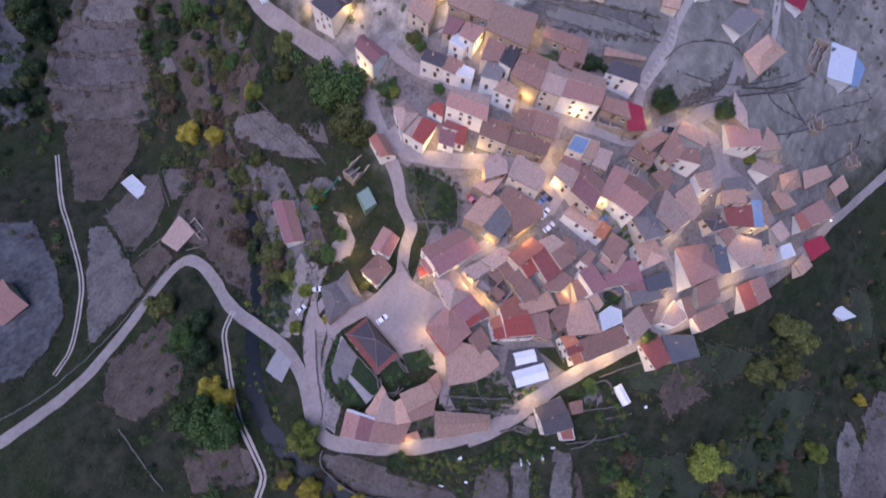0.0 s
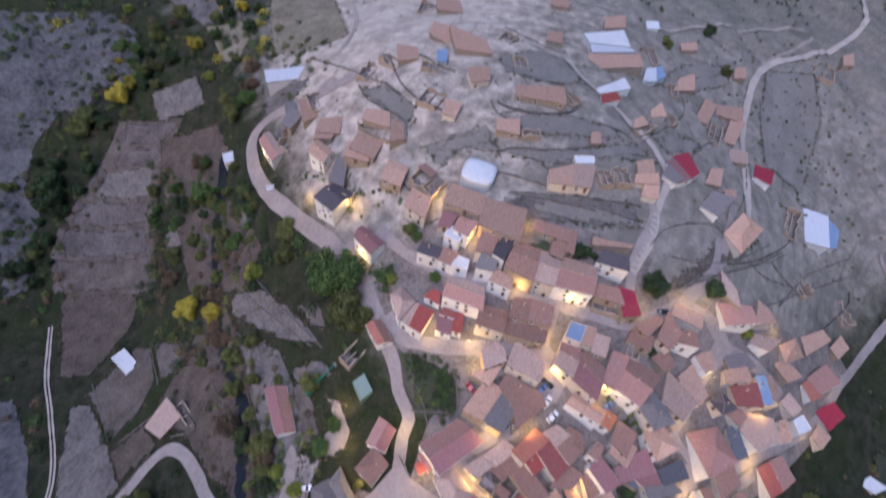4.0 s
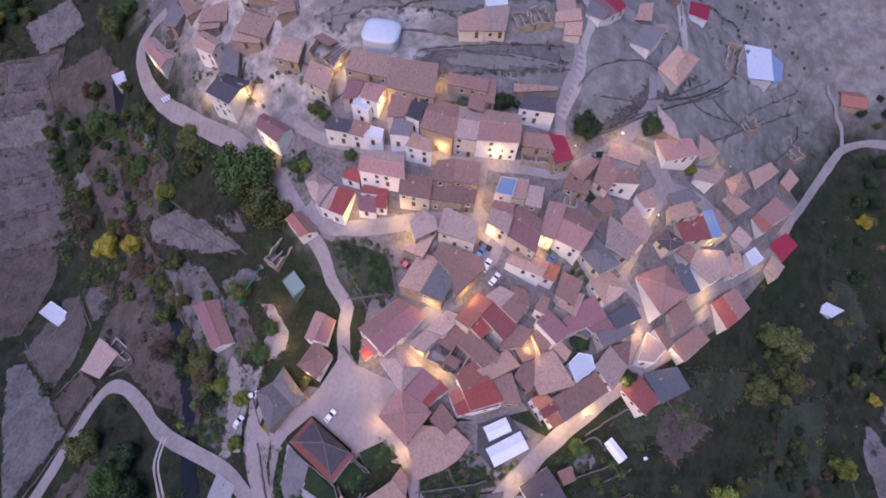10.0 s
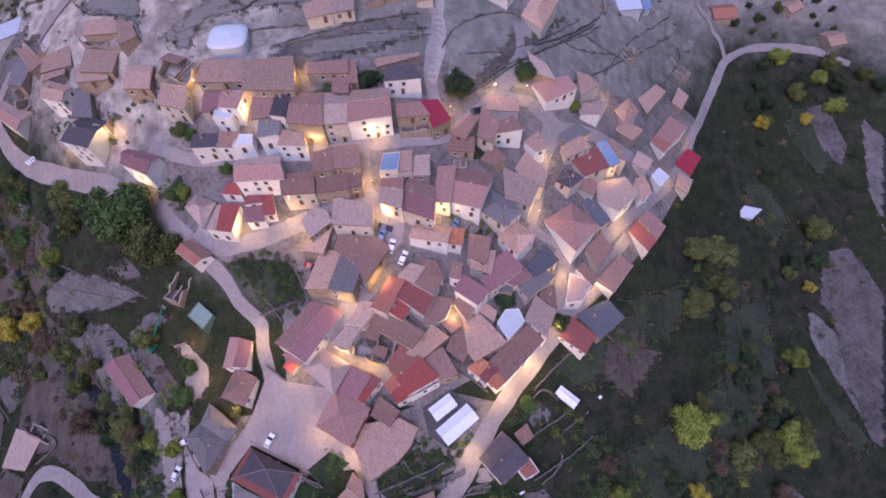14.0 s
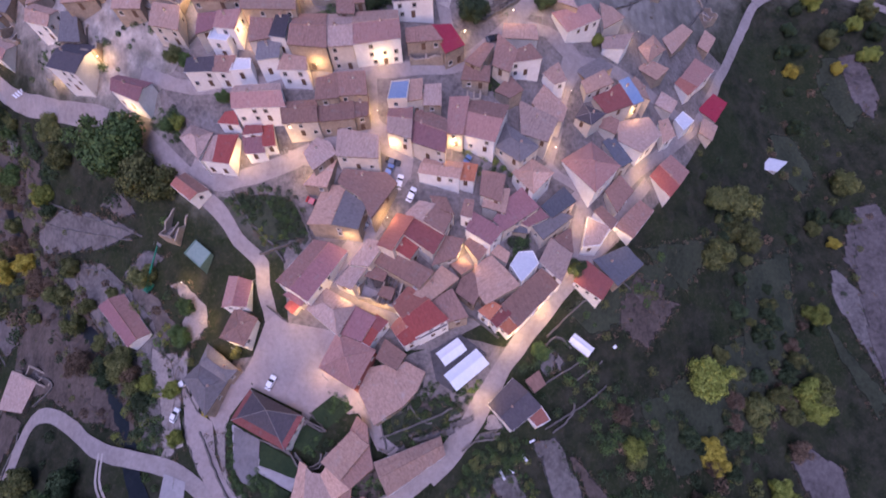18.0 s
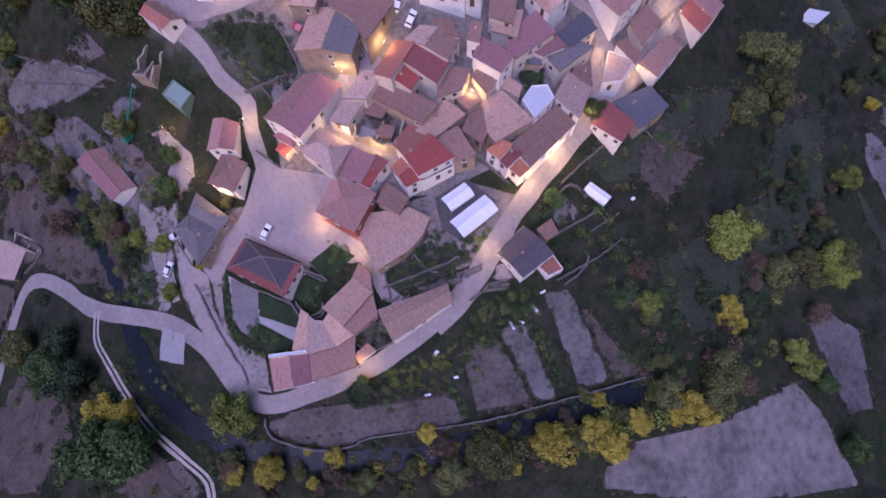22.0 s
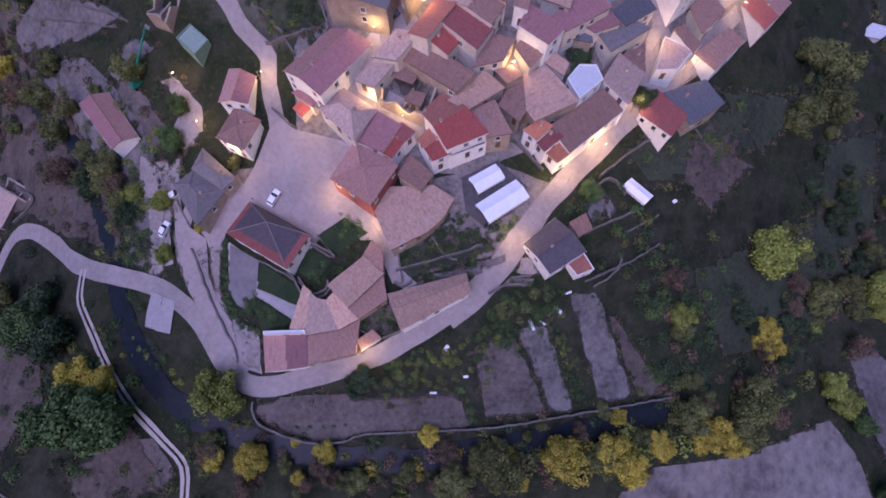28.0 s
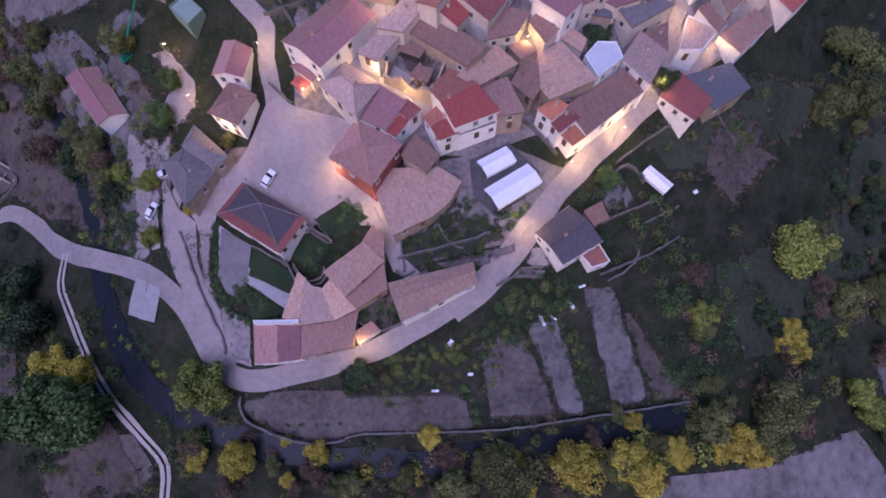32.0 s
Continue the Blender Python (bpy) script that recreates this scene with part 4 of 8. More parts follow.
TREE_WORDS = {"green": "full green leafy tree", "dark": "dark green dense tree", "olive": "olive-green leafy poplar", "gold": "golden autumn tree", "lime": "yellow-green leafy tree", "rust": "thin brown autumn tree"}


def tree(x, y, r, hue, tall=1.0):
    """A tree whose crown is about r metres in radius."""
    k = (hue, int(abs(x * 13 + y * 7)) % 3)
    m = pose(x, y, gz(x, y), 0, 0, (x * 53 + y * 31) % 360) @ Matrix.Diagonal((r, r, r * tall, 1))
    if k not in TREES:
        t = tagged(new("tree"), TREE_WORDS[hue] + " with a rounded uneven crown", "tree", "valley trees")
        child("trunk", trunk_mesh(k[1]), t)
        child("crown", crown_mesh(17 * k[1] + len(hue), LEAF[hue], 21, 4200 if hue == "rust" else 8500), t)
        t.matrix_basis = m
        TREES[k] = t
        return
    t = copy_thing(TREES[k], Matrix())
    t.matrix_basis = m


def grove(points, n, spread, r0, r1, hues, seed, stuff=False):
    r = np.random.RandomState(seed)
    line = smooth_line(points, 2.0)
    if stuff:
        shrubs(line, n, spread, r0, r1, hues, r)
        return
    for _ in range(n):
        p = line[r.randint(len(line))] + r.normal(size=2) * spread
        if not off_ways(p, r0):
            continue
        tree(float(p[0]), float(p[1]), float(r.uniform(r0, r1)), hues[r.randint(len(hues))], float(r.uniform(0.8, 1.25)))


def shrubs(line, n, spread, r0, r1, hues, r):
    """Undergrowth too dense to count: one object of leaf sprays for each hue."""
    for hue in sorted(set(hues)):
        v, f = [], []
        for _ in range(n * hues.count(hue) // len(hues) + 1):
            p = line[r.randint(len(line))] + r.normal(size=2) * spread
            rad = r.uniform(r0, r1)
            if not off_ways(p, rad):
                continue
            z = gz(p[0], p[1])
            m = 180 if n < 300 and rad < 2.6 else (180 if rad >= 2.6 else 28)
            u = r.normal(size=(m, 3))
            u /= np.linalg.norm(u, axis=1)[:, None]
            u[:, 2] = np.abs(u[:, 2])
            q = np.array([p[0], p[1], z - 0.1]) + u * rad * r.uniform(0.6, 1.1, (m, 1)) * np.array([1, 1, 1.1])
            a = np.cross(u, r.normal(size=(m, 3)))
            a /= np.linalg.norm(a, axis=1)[:, None]
            b = np.cross(u + 0.7 * r.normal(size=(m, 3)), a)
            b /= np.linalg.norm(b, axis=1)[:, None]
            s = rad * r.uniform(0.14, 0.3, (m, 1)) * (0.55 if m > 100 else 0.9)
            k = len(v)
            v += list(np.stack([q - a * s, q + b * s * 0.7, q + a * s, q - b * s * 0.7], 1).reshape(-1, 3))
            f += [(k + 4 * i, k + 4 * i + 1, k + 4 * i + 2, k + 4 * i + 3) for i in range(m)]
        tagged(new("undergrowth", mesh_of("undergrowth", v, f, LEAF[hue])), {"gold": "golden", "lime": "yellow-green", "rust": "brown"}.get(hue, hue) + " bushy undergrowth on the slope", "bushes", kind="stuff")


# ---- lamps, cars, tents ----
LAMP_POLE = Build().tube((0, 0, -0.3), (0, 0, 4.6), 0.07, 0.045).tube((0, 0, 4.55), (0.9, 0, 4.8), 0.035, 0.03, 6).mesh("pole", METAL)
LAMP_HEAD = Build().hexa([(0.75, -0.14, 4.68), (1.25, -0.12, 4.68), (1.25, 0.12, 4.68), (0.75, 0.14, 4.68)], [(0.8, -0.08, 4.86), (1.2, -0.06, 4.86), (1.2, 0.06, 4.86), (0.8, 0.08, 4.86)]).mesh("head", METAL)
LAMP_BULB = Build().box(0.85, -0.1, 4.6, 1.15, 0.1, 4.675).mesh("bulb", BULB)
LAMP_LIGHT = bpy.data.lights.new("street_light", "POINT")
LAMP_LIGHT.energy, LAMP_LIGHT.color, LAMP_LIGHT.shadow_soft_size = 400, (1.0, 0.61, 0.18), 0.3


def lamp(x, y, turn=0.0):
    ob = tagged(new("street_lamp"), "lit steel street lamp with a warm bulb", "lamp", "street lamps")
    ob.matrix_basis = pose(x, y, gz(x, y), 0, 0, turn)
    child("pole", LAMP_POLE, ob)
    head = child("head", LAMP_HEAD, ob)
    child("bulb", LAMP_BULB, head, None, "glowing warm bulb")
    child("light", LAMP_LIGHT, ob, pose(1.0, 0, 4.5))


def car_parts(colour):
    ob = tagged(new("car"), colour + " parked small car", "car", "parked cars")
    body = [(-2.1, 0.3), (-2.15, 0.82), (-1.7, 0.98), (1.05, 1.0), (1.95, 0.85), (2.12, 0.58), (2.05, 0.3)]
    b = Build().hexa([(x, -0.84, z) for x, z in body], [(x, 0.84, z) for x, z in body])
    child("body", b.mesh("body", PAINT[colour]), ob)
    cab = [(-1.65, 0.985), (-1.2, 1.38), (0.3, 1.4), (1.0, 0.995)]
    child("glass", Build().hexa([(x, -0.76, z) for x, z in cab], [(x, 0.76, z) for x, z in cab]).mesh("glass", GLASS), ob)
    top = [(-1.28, 1.37), (-1.22, 1.46), (0.3, 1.47), (0.38, 1.39)]
    child("roof", Build().hexa([(x, -0.74, z) for x, z in top], [(x, 0.74, z) for x, z in top]).mesh("roof", PAINT[colour]), ob)
    for x in (-1.3, 1.3):
        for y in (-0.74, 0.74):
            wh = child("wheel", Build().tube((x, y - 0.11, 0.31), (x, y + 0.11, 0.31), 0.31, 0.31, 14).mesh("tyre", RUBBER), ob)
            child("rim", Build().tube((x, y - 0.12, 0.31), (x, y + 0.12, 0.31), 0.18, 0.18, 10).mesh("rim", METAL), wh)
    for y in (-0.6, 0.6):
        child("headlight", Build().box(2.02, y - 0.16, 0.62, 2.1, y + 0.16, 0.78).mesh("headlight", FRAME), ob)
    return ob


CARS = {}


def car(x, y, turn, colour):
    h = 0.6
    c, s = math.cos(radians(turn)), math.sin(radians(turn))
    slope = math.degrees(math.atan2(gz(x + c * 1.3, y + s * 1.3) - gz(x - c * 1.3, y - s * 1.3), 2.6))
    side = math.degrees(math.atan2(gz(x - s * h, y + c * h) - gz(x + s * h, y - c * h), 2 * h))
    m = pose(x, y, gz(x, y) + 0.30, side, -slope, turn)
    if colour in CARS:
        copy_thing(CARS[colour], m)
    else:
        CARS[colour] = car_parts(colour)
        CARS[colour].matrix_basis = m


def tent(x, y, w, d, turn, h):
    """A marquee with a low gabled top of taut tarpaulin over a steel frame."""
    ob = tagged(new("marquee"), "white gabled tarpaulin marquee in a walled yard", "tent")
    ob.matrix_basis = pose(x, y, gz(x, y), 0, 0, turn)
    eave, o = h * 0.76, d / 2 + 0.15
    for k in (-1, 1):
        top = [(-w / 2 - 0.1, 0, h), (w / 2 + 0.1, 0, h), (w / 2 + 0.1, k * o * 0.5, (h + eave) / 2 - 0.1), (-w / 2 - 0.1, k * o * 0.5, (h + eave) / 2 - 0.1)]
        low = [top[3], top[2], (w / 2 + 0.1, k * o, eave), (-w / 2 - 0.1, k * o, eave)]
        child("roof_sheet", Build().slab(top if k < 0 else top[::-1], 0.04).mesh("roof_sheet", TENT), ob)
        child("roof_sheet", Build().slab(low if k < 0 else low[::-1], 0.04).mesh("roof_sheet", TENT), ob)
        child("side_sheet", Build().box(-w / 2, k * d / 2 - 0.03, 0.9, w / 2, k * d / 2 + 0.03, eave - 0.05).mesh("side_sheet", TENT), ob)
        for i in range(4):
            q = -w / 2 + w * i / 3
            child("post", Build().tube((q, k * (d / 2 - 0.1), -0.6), (q, k * (d / 2 - 0.1), eave - 0.05), 0.05, 0.05, 6).mesh("post", METAL), ob)
    child("ridge_bar", Build().tube((-w / 2, 0, h - 0.08), (w / 2, 0, h - 0.08), 0.04, 0.04, 6).mesh("ridge_bar", METAL), ob)


# ---- streets, tracks and stream ----
road([(-125.6, -86.1), (-119.0, -75.6), (-110.7, -63.2), (-102.7, -49.5), (-97.4, -30.5), (-93.7, -10.6), (-88.5, 2.7), (-81.1, 5.5), (-70.2, 1.0), (-56.4, -8.6), (-39.6, -14.2), (-29.0, -18.5), (-19.4, -26.7), (-14.4, -34.7), (-5.9, -41.6), (7.5, -39.9), (22.1, -36.0), (39.3, -27.1), (49.1, -19.2), (56.7, -10.7), (66.0, -0.4), (75.8, 8.7), (83.5, 17.3), (87.6, 25.9)], 4.6)
road([(108.2, 44.5), (119.0, 53.4), (134.4, 63.6), (153.9, 78.9), (167.7, 95.4), (182.9, 113.7), (200.8, 135.8), (214.0, 151.8), (230.6, 158.7), (249.1, 158.6), (265.1, 154.0), (277.5, 143.3)], 4.0)
road([(98.3, 34.9), (95.5, 38.0), (91.9, 42.5)], 3.5)
road([(-62.5, 158.1), (-82.0, 148.2), (-99.7, 144.7), (-108.5, 136.4), (-101.9, 121.2), (-86.7, 105.9), (-65.4, 91.9), (-45.4, 80.9), (-31.0, 70.3), (-21.1, 59.1), (-14.9, 51.7)], 6.0)
road([(-40.1, 81.1), (-33.2, 72.7), (-26.1, 64.6), (-19.5, 56.4), (-15.1, 51.8), (-10.7, 46.8), (-5.9, 38.4), (-2.3, 34.4), (0.3, 30.7), (-0.3, 25.3), (0.8, 19.0), (1.4, 13.1)], 3.9)
road([(-17.0, 59.6), (-9.9, 53.7), (1.0, 53.0), (13.3, 54.4), (18.6, 55.7)], 4.5)
road([(18.6, 55.7), (32.2, 57.5), (37.9, 55.3), (43.3, 50.3), (40.5, 45.9), (34.3, 41.8)], 4.5)
road([(23.2, 71.7), (36.7, 72.8), (51.9, 73.3), (62.3, 74.4), (69.8, 79.1), (78.0, 86.4), (87.3, 97.3), (93.1, 108.0), (98.1, 122.9), (104.3, 145.5)], 4.0)
road([(13.1, 73.2), (23.2, 72.4), (36.7, 72.8)], 3.5)
road([(36.7, 72.8), (36.1, 65.5), (36.1, 60.3), (42.1, 56.0), (56.9, 51.5)], 4.0)
road([(60.4, 82.3), (59.4, 91.8), (61.5, 101.5), (64.8, 110.6), (63.9, 119.9)], 3.5)
road([(82.1, 88.2), (94.1, 87.4), (100.8, 81.7), (94.0, 71.1), (91.3, 65.4), (88.3, 56.7), (84.7, 49.8)], 3.0)
road([(84.7, 49.8), (87.3, 46.9), (95.0, 42.8), (92.1, 34.4), (86.8, 21.4)], 3.0)
road([(23.4, 30.0), (32.3, 37.5), (37.7, 42.4)], 3.0)
road([(16.3, 25.5), (24.3, 18.8), (32.2, 13.7), (36.9, 8.9)], 3.0)
road([(60.0, 25.9), (67.3, 29.6), (62.4, 33.4)], 3.0)
road([(-28.9, 86.5), (-19.1, 80.4), (-8.0, 76.5), (13.1, 73.2)], 3.5)
road([(24.0, 192.8), (31.5, 178.1), (43.7, 168.2), (55.3, 157.5), (65.0, 146.3), (69.7, 133.7), (66.3, 118.3), (64.5, 103.8), (59.7, 90.2)], 3.0, dirt=True)
road([(102.0, 118.0), (111.9, 143.1), (115.1, 168.7), (117.3, 197.9), (123.1, 228.5), (131.0, 258.1), (145.8, 281.8), (177.2, 307.6), (202.6, 336.7), (217.9, 366.3), (224.3, 417.3), (234.9, 463.6), (231.3, 521.4), (228.0, 590.3)], 3.6, dirt=True)
road([(137.3, 275.6), (176.9, 325.0), (152.6, 320.4), (109.8, 293.6), (66.8, 259.0)], 2.0, dirt=True)
road([(-330.3, 247.9), (-299.9, 268.1), (-267.4, 288.6), (-231.7, 307.1), (-195.7, 301.0), (-158.7, 290.6), (-139.0, 307.3), (-122.6, 335.7)], 2.0, dirt=True)
road([(-55.1, -9.6), (-55.5, -16.8), (-49.7, -26.8), (-38.5, -42.4), (-27.7, -52.6), (-22.5, -58.3), (-22.0, -65.4)], 2.2, dirt=True)
road([(-187.9, 43.4), (-171.3, 21.8), (-154.3, 7.0), (-133.3, -10.9), (-123.2, -23.6), (-114.8, -39.2), (-114.8, -51.1)], 2.2, dirt=True)
road([(214.0, 151.8), (212.4, 165.1), (206.7, 182.6)], 2.5)
road([(-28.5, -12.0), (-30.3, -2.2), (-35.3, 11.1), (-38.7, 18.7)], 2.5, dirt=True)
road([(39.0, -28.7), (46.7, -22.8), (52.6, -16.8), (58.6, -9.6), (64.0, -2.9), (70.8, 3.9), (77.7, 10.3), (84.9, 16.4), (90.8, 21.9), (96.2, 27.1), (103.7, 32.4), (110.9, 38.7)], 4.8)
road([(-22.2, 1.6), (-24.5, -5.1), (-20.6, -15.7), (-15.8, -24.0), (-11.5, -30.9), (-7.1, -37.6)], 3.6)
road([(219.5, 539.1), (252.8, 508.2), (265.7, 465.2), (274.0, 434.3)], 3.4, dirt=True)
road([(-150.6, 292.5), (-116.2, 273.2), (-86.4, 215.2), (-80.7, 180.6)], 2.2, dirt=True)
road([(-139.0, 307.3), (-121.1, 331.7), (-91.7, 354.3)], 2.5, dirt=True)
road([(98.7, 42.8), (93.5, 37.0), (92.5, 31.8), (90.0, 25.1), (85.8, 19.2)], 3.0)
road([(121.3, 49.7), (112.0, 40.6), (104.7, 32.9), (97.9, 27.4), (87.4, 19.1)], 3.6)
road([(91.9, 86.9), (99.7, 81.4), (113.8, 82.3), (126.5, 80.6), (137.6, 77.8), (144.1, 76.6)], 5.0)
road([(82.0, 87.2), (92.1, 87.8), (97.4, 83.6), (94.6, 75.6), (91.7, 68.9), (88.1, 62.4), (83.9, 55.3)], 4.0)
road([(35.0, 35.6), (27.5, 30.5), (21.7, 26.4), (19.5, 23.1)], 3.0)
road([(13.1, 17.7), (19.4, 22.5), (27.5, 19.7), (34.3, 15.8), (36.3, 13.6)], 3.2)
road([(68.3, 28.2), (61.7, 26.5), (55.0, 23.7), (52.5, 22.1)], 3.2)
road([(15.0, -1.4), (21.8, -5.0), (25.8, -9.8), (27.5, -17.3), (31.1, -21.4)], 3.0)
road([(11.7, 55.0), (18.4, 53.5), (24.8, 48.5)], 3.6)
road([(93.8, 120.2), (92.3, 108.1), (86.4, 97.1), (80.3, 89.7)], 3.2)
water(STREAM, 5.6)

# ---- fields, yards and the square ----
field([(-24.0, 80.2), (-4.6, 92.1), (17.8, 102.1), (48.0, 98.0), (67.3, 100.3), (64.0, 87.8), (111.1, 96.8), (171.6, 119.3), (182.5, 112.6), (161.8, 80.3), (129.3, 47.1), (90.7, 19.3), (45.4, 3.6), (19.6, 4.1), (5.6, 14.7), (6.5, 31.8), (12.0, 41.8), (-12.0, 51.0), (-23.4, 63.7)], "street", lift=0.02, name="lane")
field([(10.0, -1.5), (22.3, -10.2), (26.9, -19.7), (52.1, -13.9), (65.4, 1.8), (52.5, 5.7), (30.0, 1.1)], "street", lift=0.02, name="lane")
field([(16.0, -28.4), (25.6, -23.5), (28.1, -30.3), (22.7, -32.6)], "soilbrown")
# Alley strip in pale paving; the lamplight along it is put into this colour.
field([(21.1, -6.7), (25.2, -7.1), (28.5, -19.8), (26.6, -20.2)], "plaza", name="square")
field([(28.9, -20.0), (45.7, -15.8), (54.0, -13.6), (54.6, -15.6), (45.6, -19.2), (30.6, -21.2)], "soilgray")
field([(-6.5, -44.9), (-6.1, -48.6), (-1.2, -52.1), (7.2, -54.8), (16.6, -54.5), (19.0, -53.2), (44.5, -53.4), (42.2, -48.1), (41.0, -44.5), (19.1, -44.7), (14.3, -44.0), (4.7, -43.7)], "soil")
field([(54.8, -30.4), (62.8, -29.2), (69.5, -50.5), (63.3, -51.0)], "soilgray")
field([(68.8, -23.0), (76.8, -22.1), (85.7, -48.0), (75.9, -49.4)], "soilgray")
field([(43.8, -35.2), (54.8, -31.6), (62.7, -50.7), (47.1, -51.1)], "soil")
field([(76.8, -23.9), (81.8, -28.7), (96.0, -47.2), (87.2, -48.4)], "soilbrown")
field([(-11.7, 0.3), (-5.4, 7.9), (-1.0, 15.8), (3.1, 18.1), (5.5, 15.1), (18.0, 11.2), (22.9, 8.2), (15.2, 4.0), (26.0, -10.3), (19.8, -10.2), (8.1, -2.6), (4.8, -5.3), (-6.9, 1.7)], "plaza", name="square")
field([(-34.9, -26.1), (-33.1, -18.0), (-30.1, -19.2), (-30.9, -27.4)], "concrete")
field([(-31.5, -27.4), (-29.8, -19.5), (-26.5, -20.9), (-27.5, -28.5)], "concrete")
field([(-12.7, -8.0), (-5.1, -13.7), (-6.0, -17.5), (4.6, -23.8), (2.9, -27.1), (-6.1, -20.9), (-8.2, -21.8), (-12.5, -19.3)], "concrete")
field([(-4.5, -14.2), (4.8, -20.5), (3.1, -23.3), (-5.4, -17.6)], "lawn")
field([(84.0, 11.2), (110.0, 23.0), (154.6, 40.9), (145.3, 28.6), (116.3, 10.5), (92.1, 3.1)], "grassdark")
field([(104.2, -16.2), (165.8, 9.0), (184.1, 22.3), (173.3, -19.0), (140.5, -33.0), (114.5, -39.2)], "grassdark")
field([(-6.6, 50.5), (11.0, 46.0), (15.2, 34.9), (4.3, 34.6), (-1.2, 40.1)], "grassdark")
field([(-37.2, 8.6), (-23.3, 14.3), (-25.3, 6.6), (-28.7, -5.2), (-30.1, -11.8), (-38.5, -10.9)], "yard")
field([(26.2, -12.1), (45.9, -8.7), (52.7, -12.7), (44.4, -16.3), (28.8, -19.5)], "grassdark")
field([(110.0, 21.6), (122.8, 18.8), (118.4, 6.6), (106.3, 8.9)], "soilbrown")
field([(45.0, 32.2), (53.5, 32.9), (52.5, 26.1), (47.9, 25.8)], "asphalt")
field([(71.7, -0.9), (77.8, 1.3), (80.7, -3.0), (76.1, -7.1)], "soilgray")
field([(27.3, 24.3), (34.0, 27.1), (36.9, 23.4), (32.5, 18.2)], "soilbrown")
# Bare dirt under a lamp; its pale outline paints the pool of lamplight.
field([(-29.5, 31.6), (-24.3, 31.8), (-17.1, 22.8), (-18.5, 16.5), (-25.5, 13.4), (-27.1, 19.9), (-23.7, 24.1)], "yard")
field([(-43.5, 37.4), (-34.0, 29.6), (-27.8, 20.4), (-37.2, 8.6), (-45.2, 21.6)], "soil")
field([(67.9, 29.8), (72.4, 31.8), (77.8, 31.3), (75.7, 27.3), (69.4, 26.6)], "grassdark")
field([(-26.8, -1.0), (-24.1, -8.5), (-19.8, -10.2), (-14.4, -21.9), (-10.2, -28.1), (-5.1, -35.9), (-9.1, -35.9), (-17.3, -27.4), (-22.6, -18.5), (-26.3, -12.5), (-28.4, -5.0)], "yard")
field([(-37.4, 15.1), (-28.4, 13.1), (-27.8, -0.8), (-29.6, -14.9), (-35.0, -14.1), (-35.7, -1.0), (-38.2, 3.9)], "yard")
field([(-41.5, -52.1), (-29.5, -51.6), (-23.7, -59.7), (-26.5, -63.5), (-43.9, -62.4)], "soil")
field([(104.7, 15.6), (116.2, 16.1), (128.1, 13.3), (111.4, -0.9), (101.3, 5.6)], "soilbrown")
field([(113.2, 29.3), (140.5, 35.5), (151.9, 35.0), (131.4, 17.0)], "grassdark")
field([(199.4, 87.8), (212.6, 87.3), (218.3, 68.7), (208.3, 58.1), (199.0, 67.6)], "grassdark")
field([(241.9, 126.4), (251.3, 124.5), (253.4, 97.5), (242.5, 87.2), (233.7, 113.6)], "grassdark")
field([(224.2, 47.7), (238.7, 35.9), (226.0, 6.9), (215.2, 30.8)], "soilpurple")
field([(209.1, 30.5), (224.8, 4.3), (212.2, -23.3), (203.8, 17.3)], "soilgray")
field([(195.8, 10.9), (210.5, -23.1), (202.6, -30.6), (196.8, -6.1)], "grassdark")
field([(162.9, 27.2), (191.3, 37.4), (181.6, 2.7), (169.2, -16.6), (149.1, -12.0)], "grassdark")
field([(68.1, 87.7), (82.5, 102.3), (93.1, 118.0), (117.5, 134.9), (96.6, 111.1), (78.0, 91.2)], "soil")
field([(12.5, 103.0), (57.3, 114.1), (59.8, 108.4), (47.6, 101.6), (20.2, 95.7)], "soilgray")
field([(65.4, 71.7), (74.9, 72.8), (74.8, 67.9), (67.1, 67.4)], "grassdark")
field([(2.9, -2.8), (8.1, -2.3), (20.4, -9.6), (14.8, -10.0), (8.0, -5.5), (5.8, -6.9)], "plaza", name="square")
field([(-19.5, -2.8), (-10.9, 8.5), (-5.4, 7.9), (-11.7, 0.1), (-14.4, -4.6)], "street", lift=0.02, name="lane")

field([(-207.0, 152.9), (-165.6, 157.3), (-166.7, 145.1), (-168.9, 134.2), (-164.6, 118.5), (-158.5, 103.1), (-149.4, 85.4), (-139.0, 69.7), (-146.1, 68.1), (-197.9, 59.3), (-210.4, 75.1), (-213.8, 89.5), (-212.3, 108.6), (-208.0, 125.4), (-206.2, 138.5)], "soil")
field([(-190.8, 54.0), (-191.7, 65.3), (-167.5, 77.9), (-147.1, 62.6), (-144.0, 53.2), (-149.4, 25.2), (-164.1, 22.1)], "soilbrown")
field([(-147.7, 12.1), (-138.0, 14.5), (-114.7, 1.1), (-97.5, -11.0), (-107.4, -37.3), (-128.7, -13.2)], "soilgray")
field([(-112.3, -0.8), (-104.2, 11.6), (-90.9, 5.5), (-99.2, -9.5)], "soilbrown")
field([(-143.9, 18.6), (-133.5, 41.8), (-123.9, 42.7), (-111.7, 30.0), (-109.5, 15.3), (-115.2, 2.7)], "soil")
field([(-125.6, 45.9), (-97.0, 45.7), (-90.9, 36.2), (-108.1, 30.0)], "soilpurple")
field([(-129.3, 107.3), (-97.6, 102.4), (-88.5, 94.0), (-121.0, 91.8), (-144.7, 89.7), (-148.9, 97.5)], "soilgray")
field([(-118.0, 88.4), (-89.3, 91.8), (-78.7, 83.1), (-79.2, 76.8), (-97.8, 72.2)], "soilbrown")
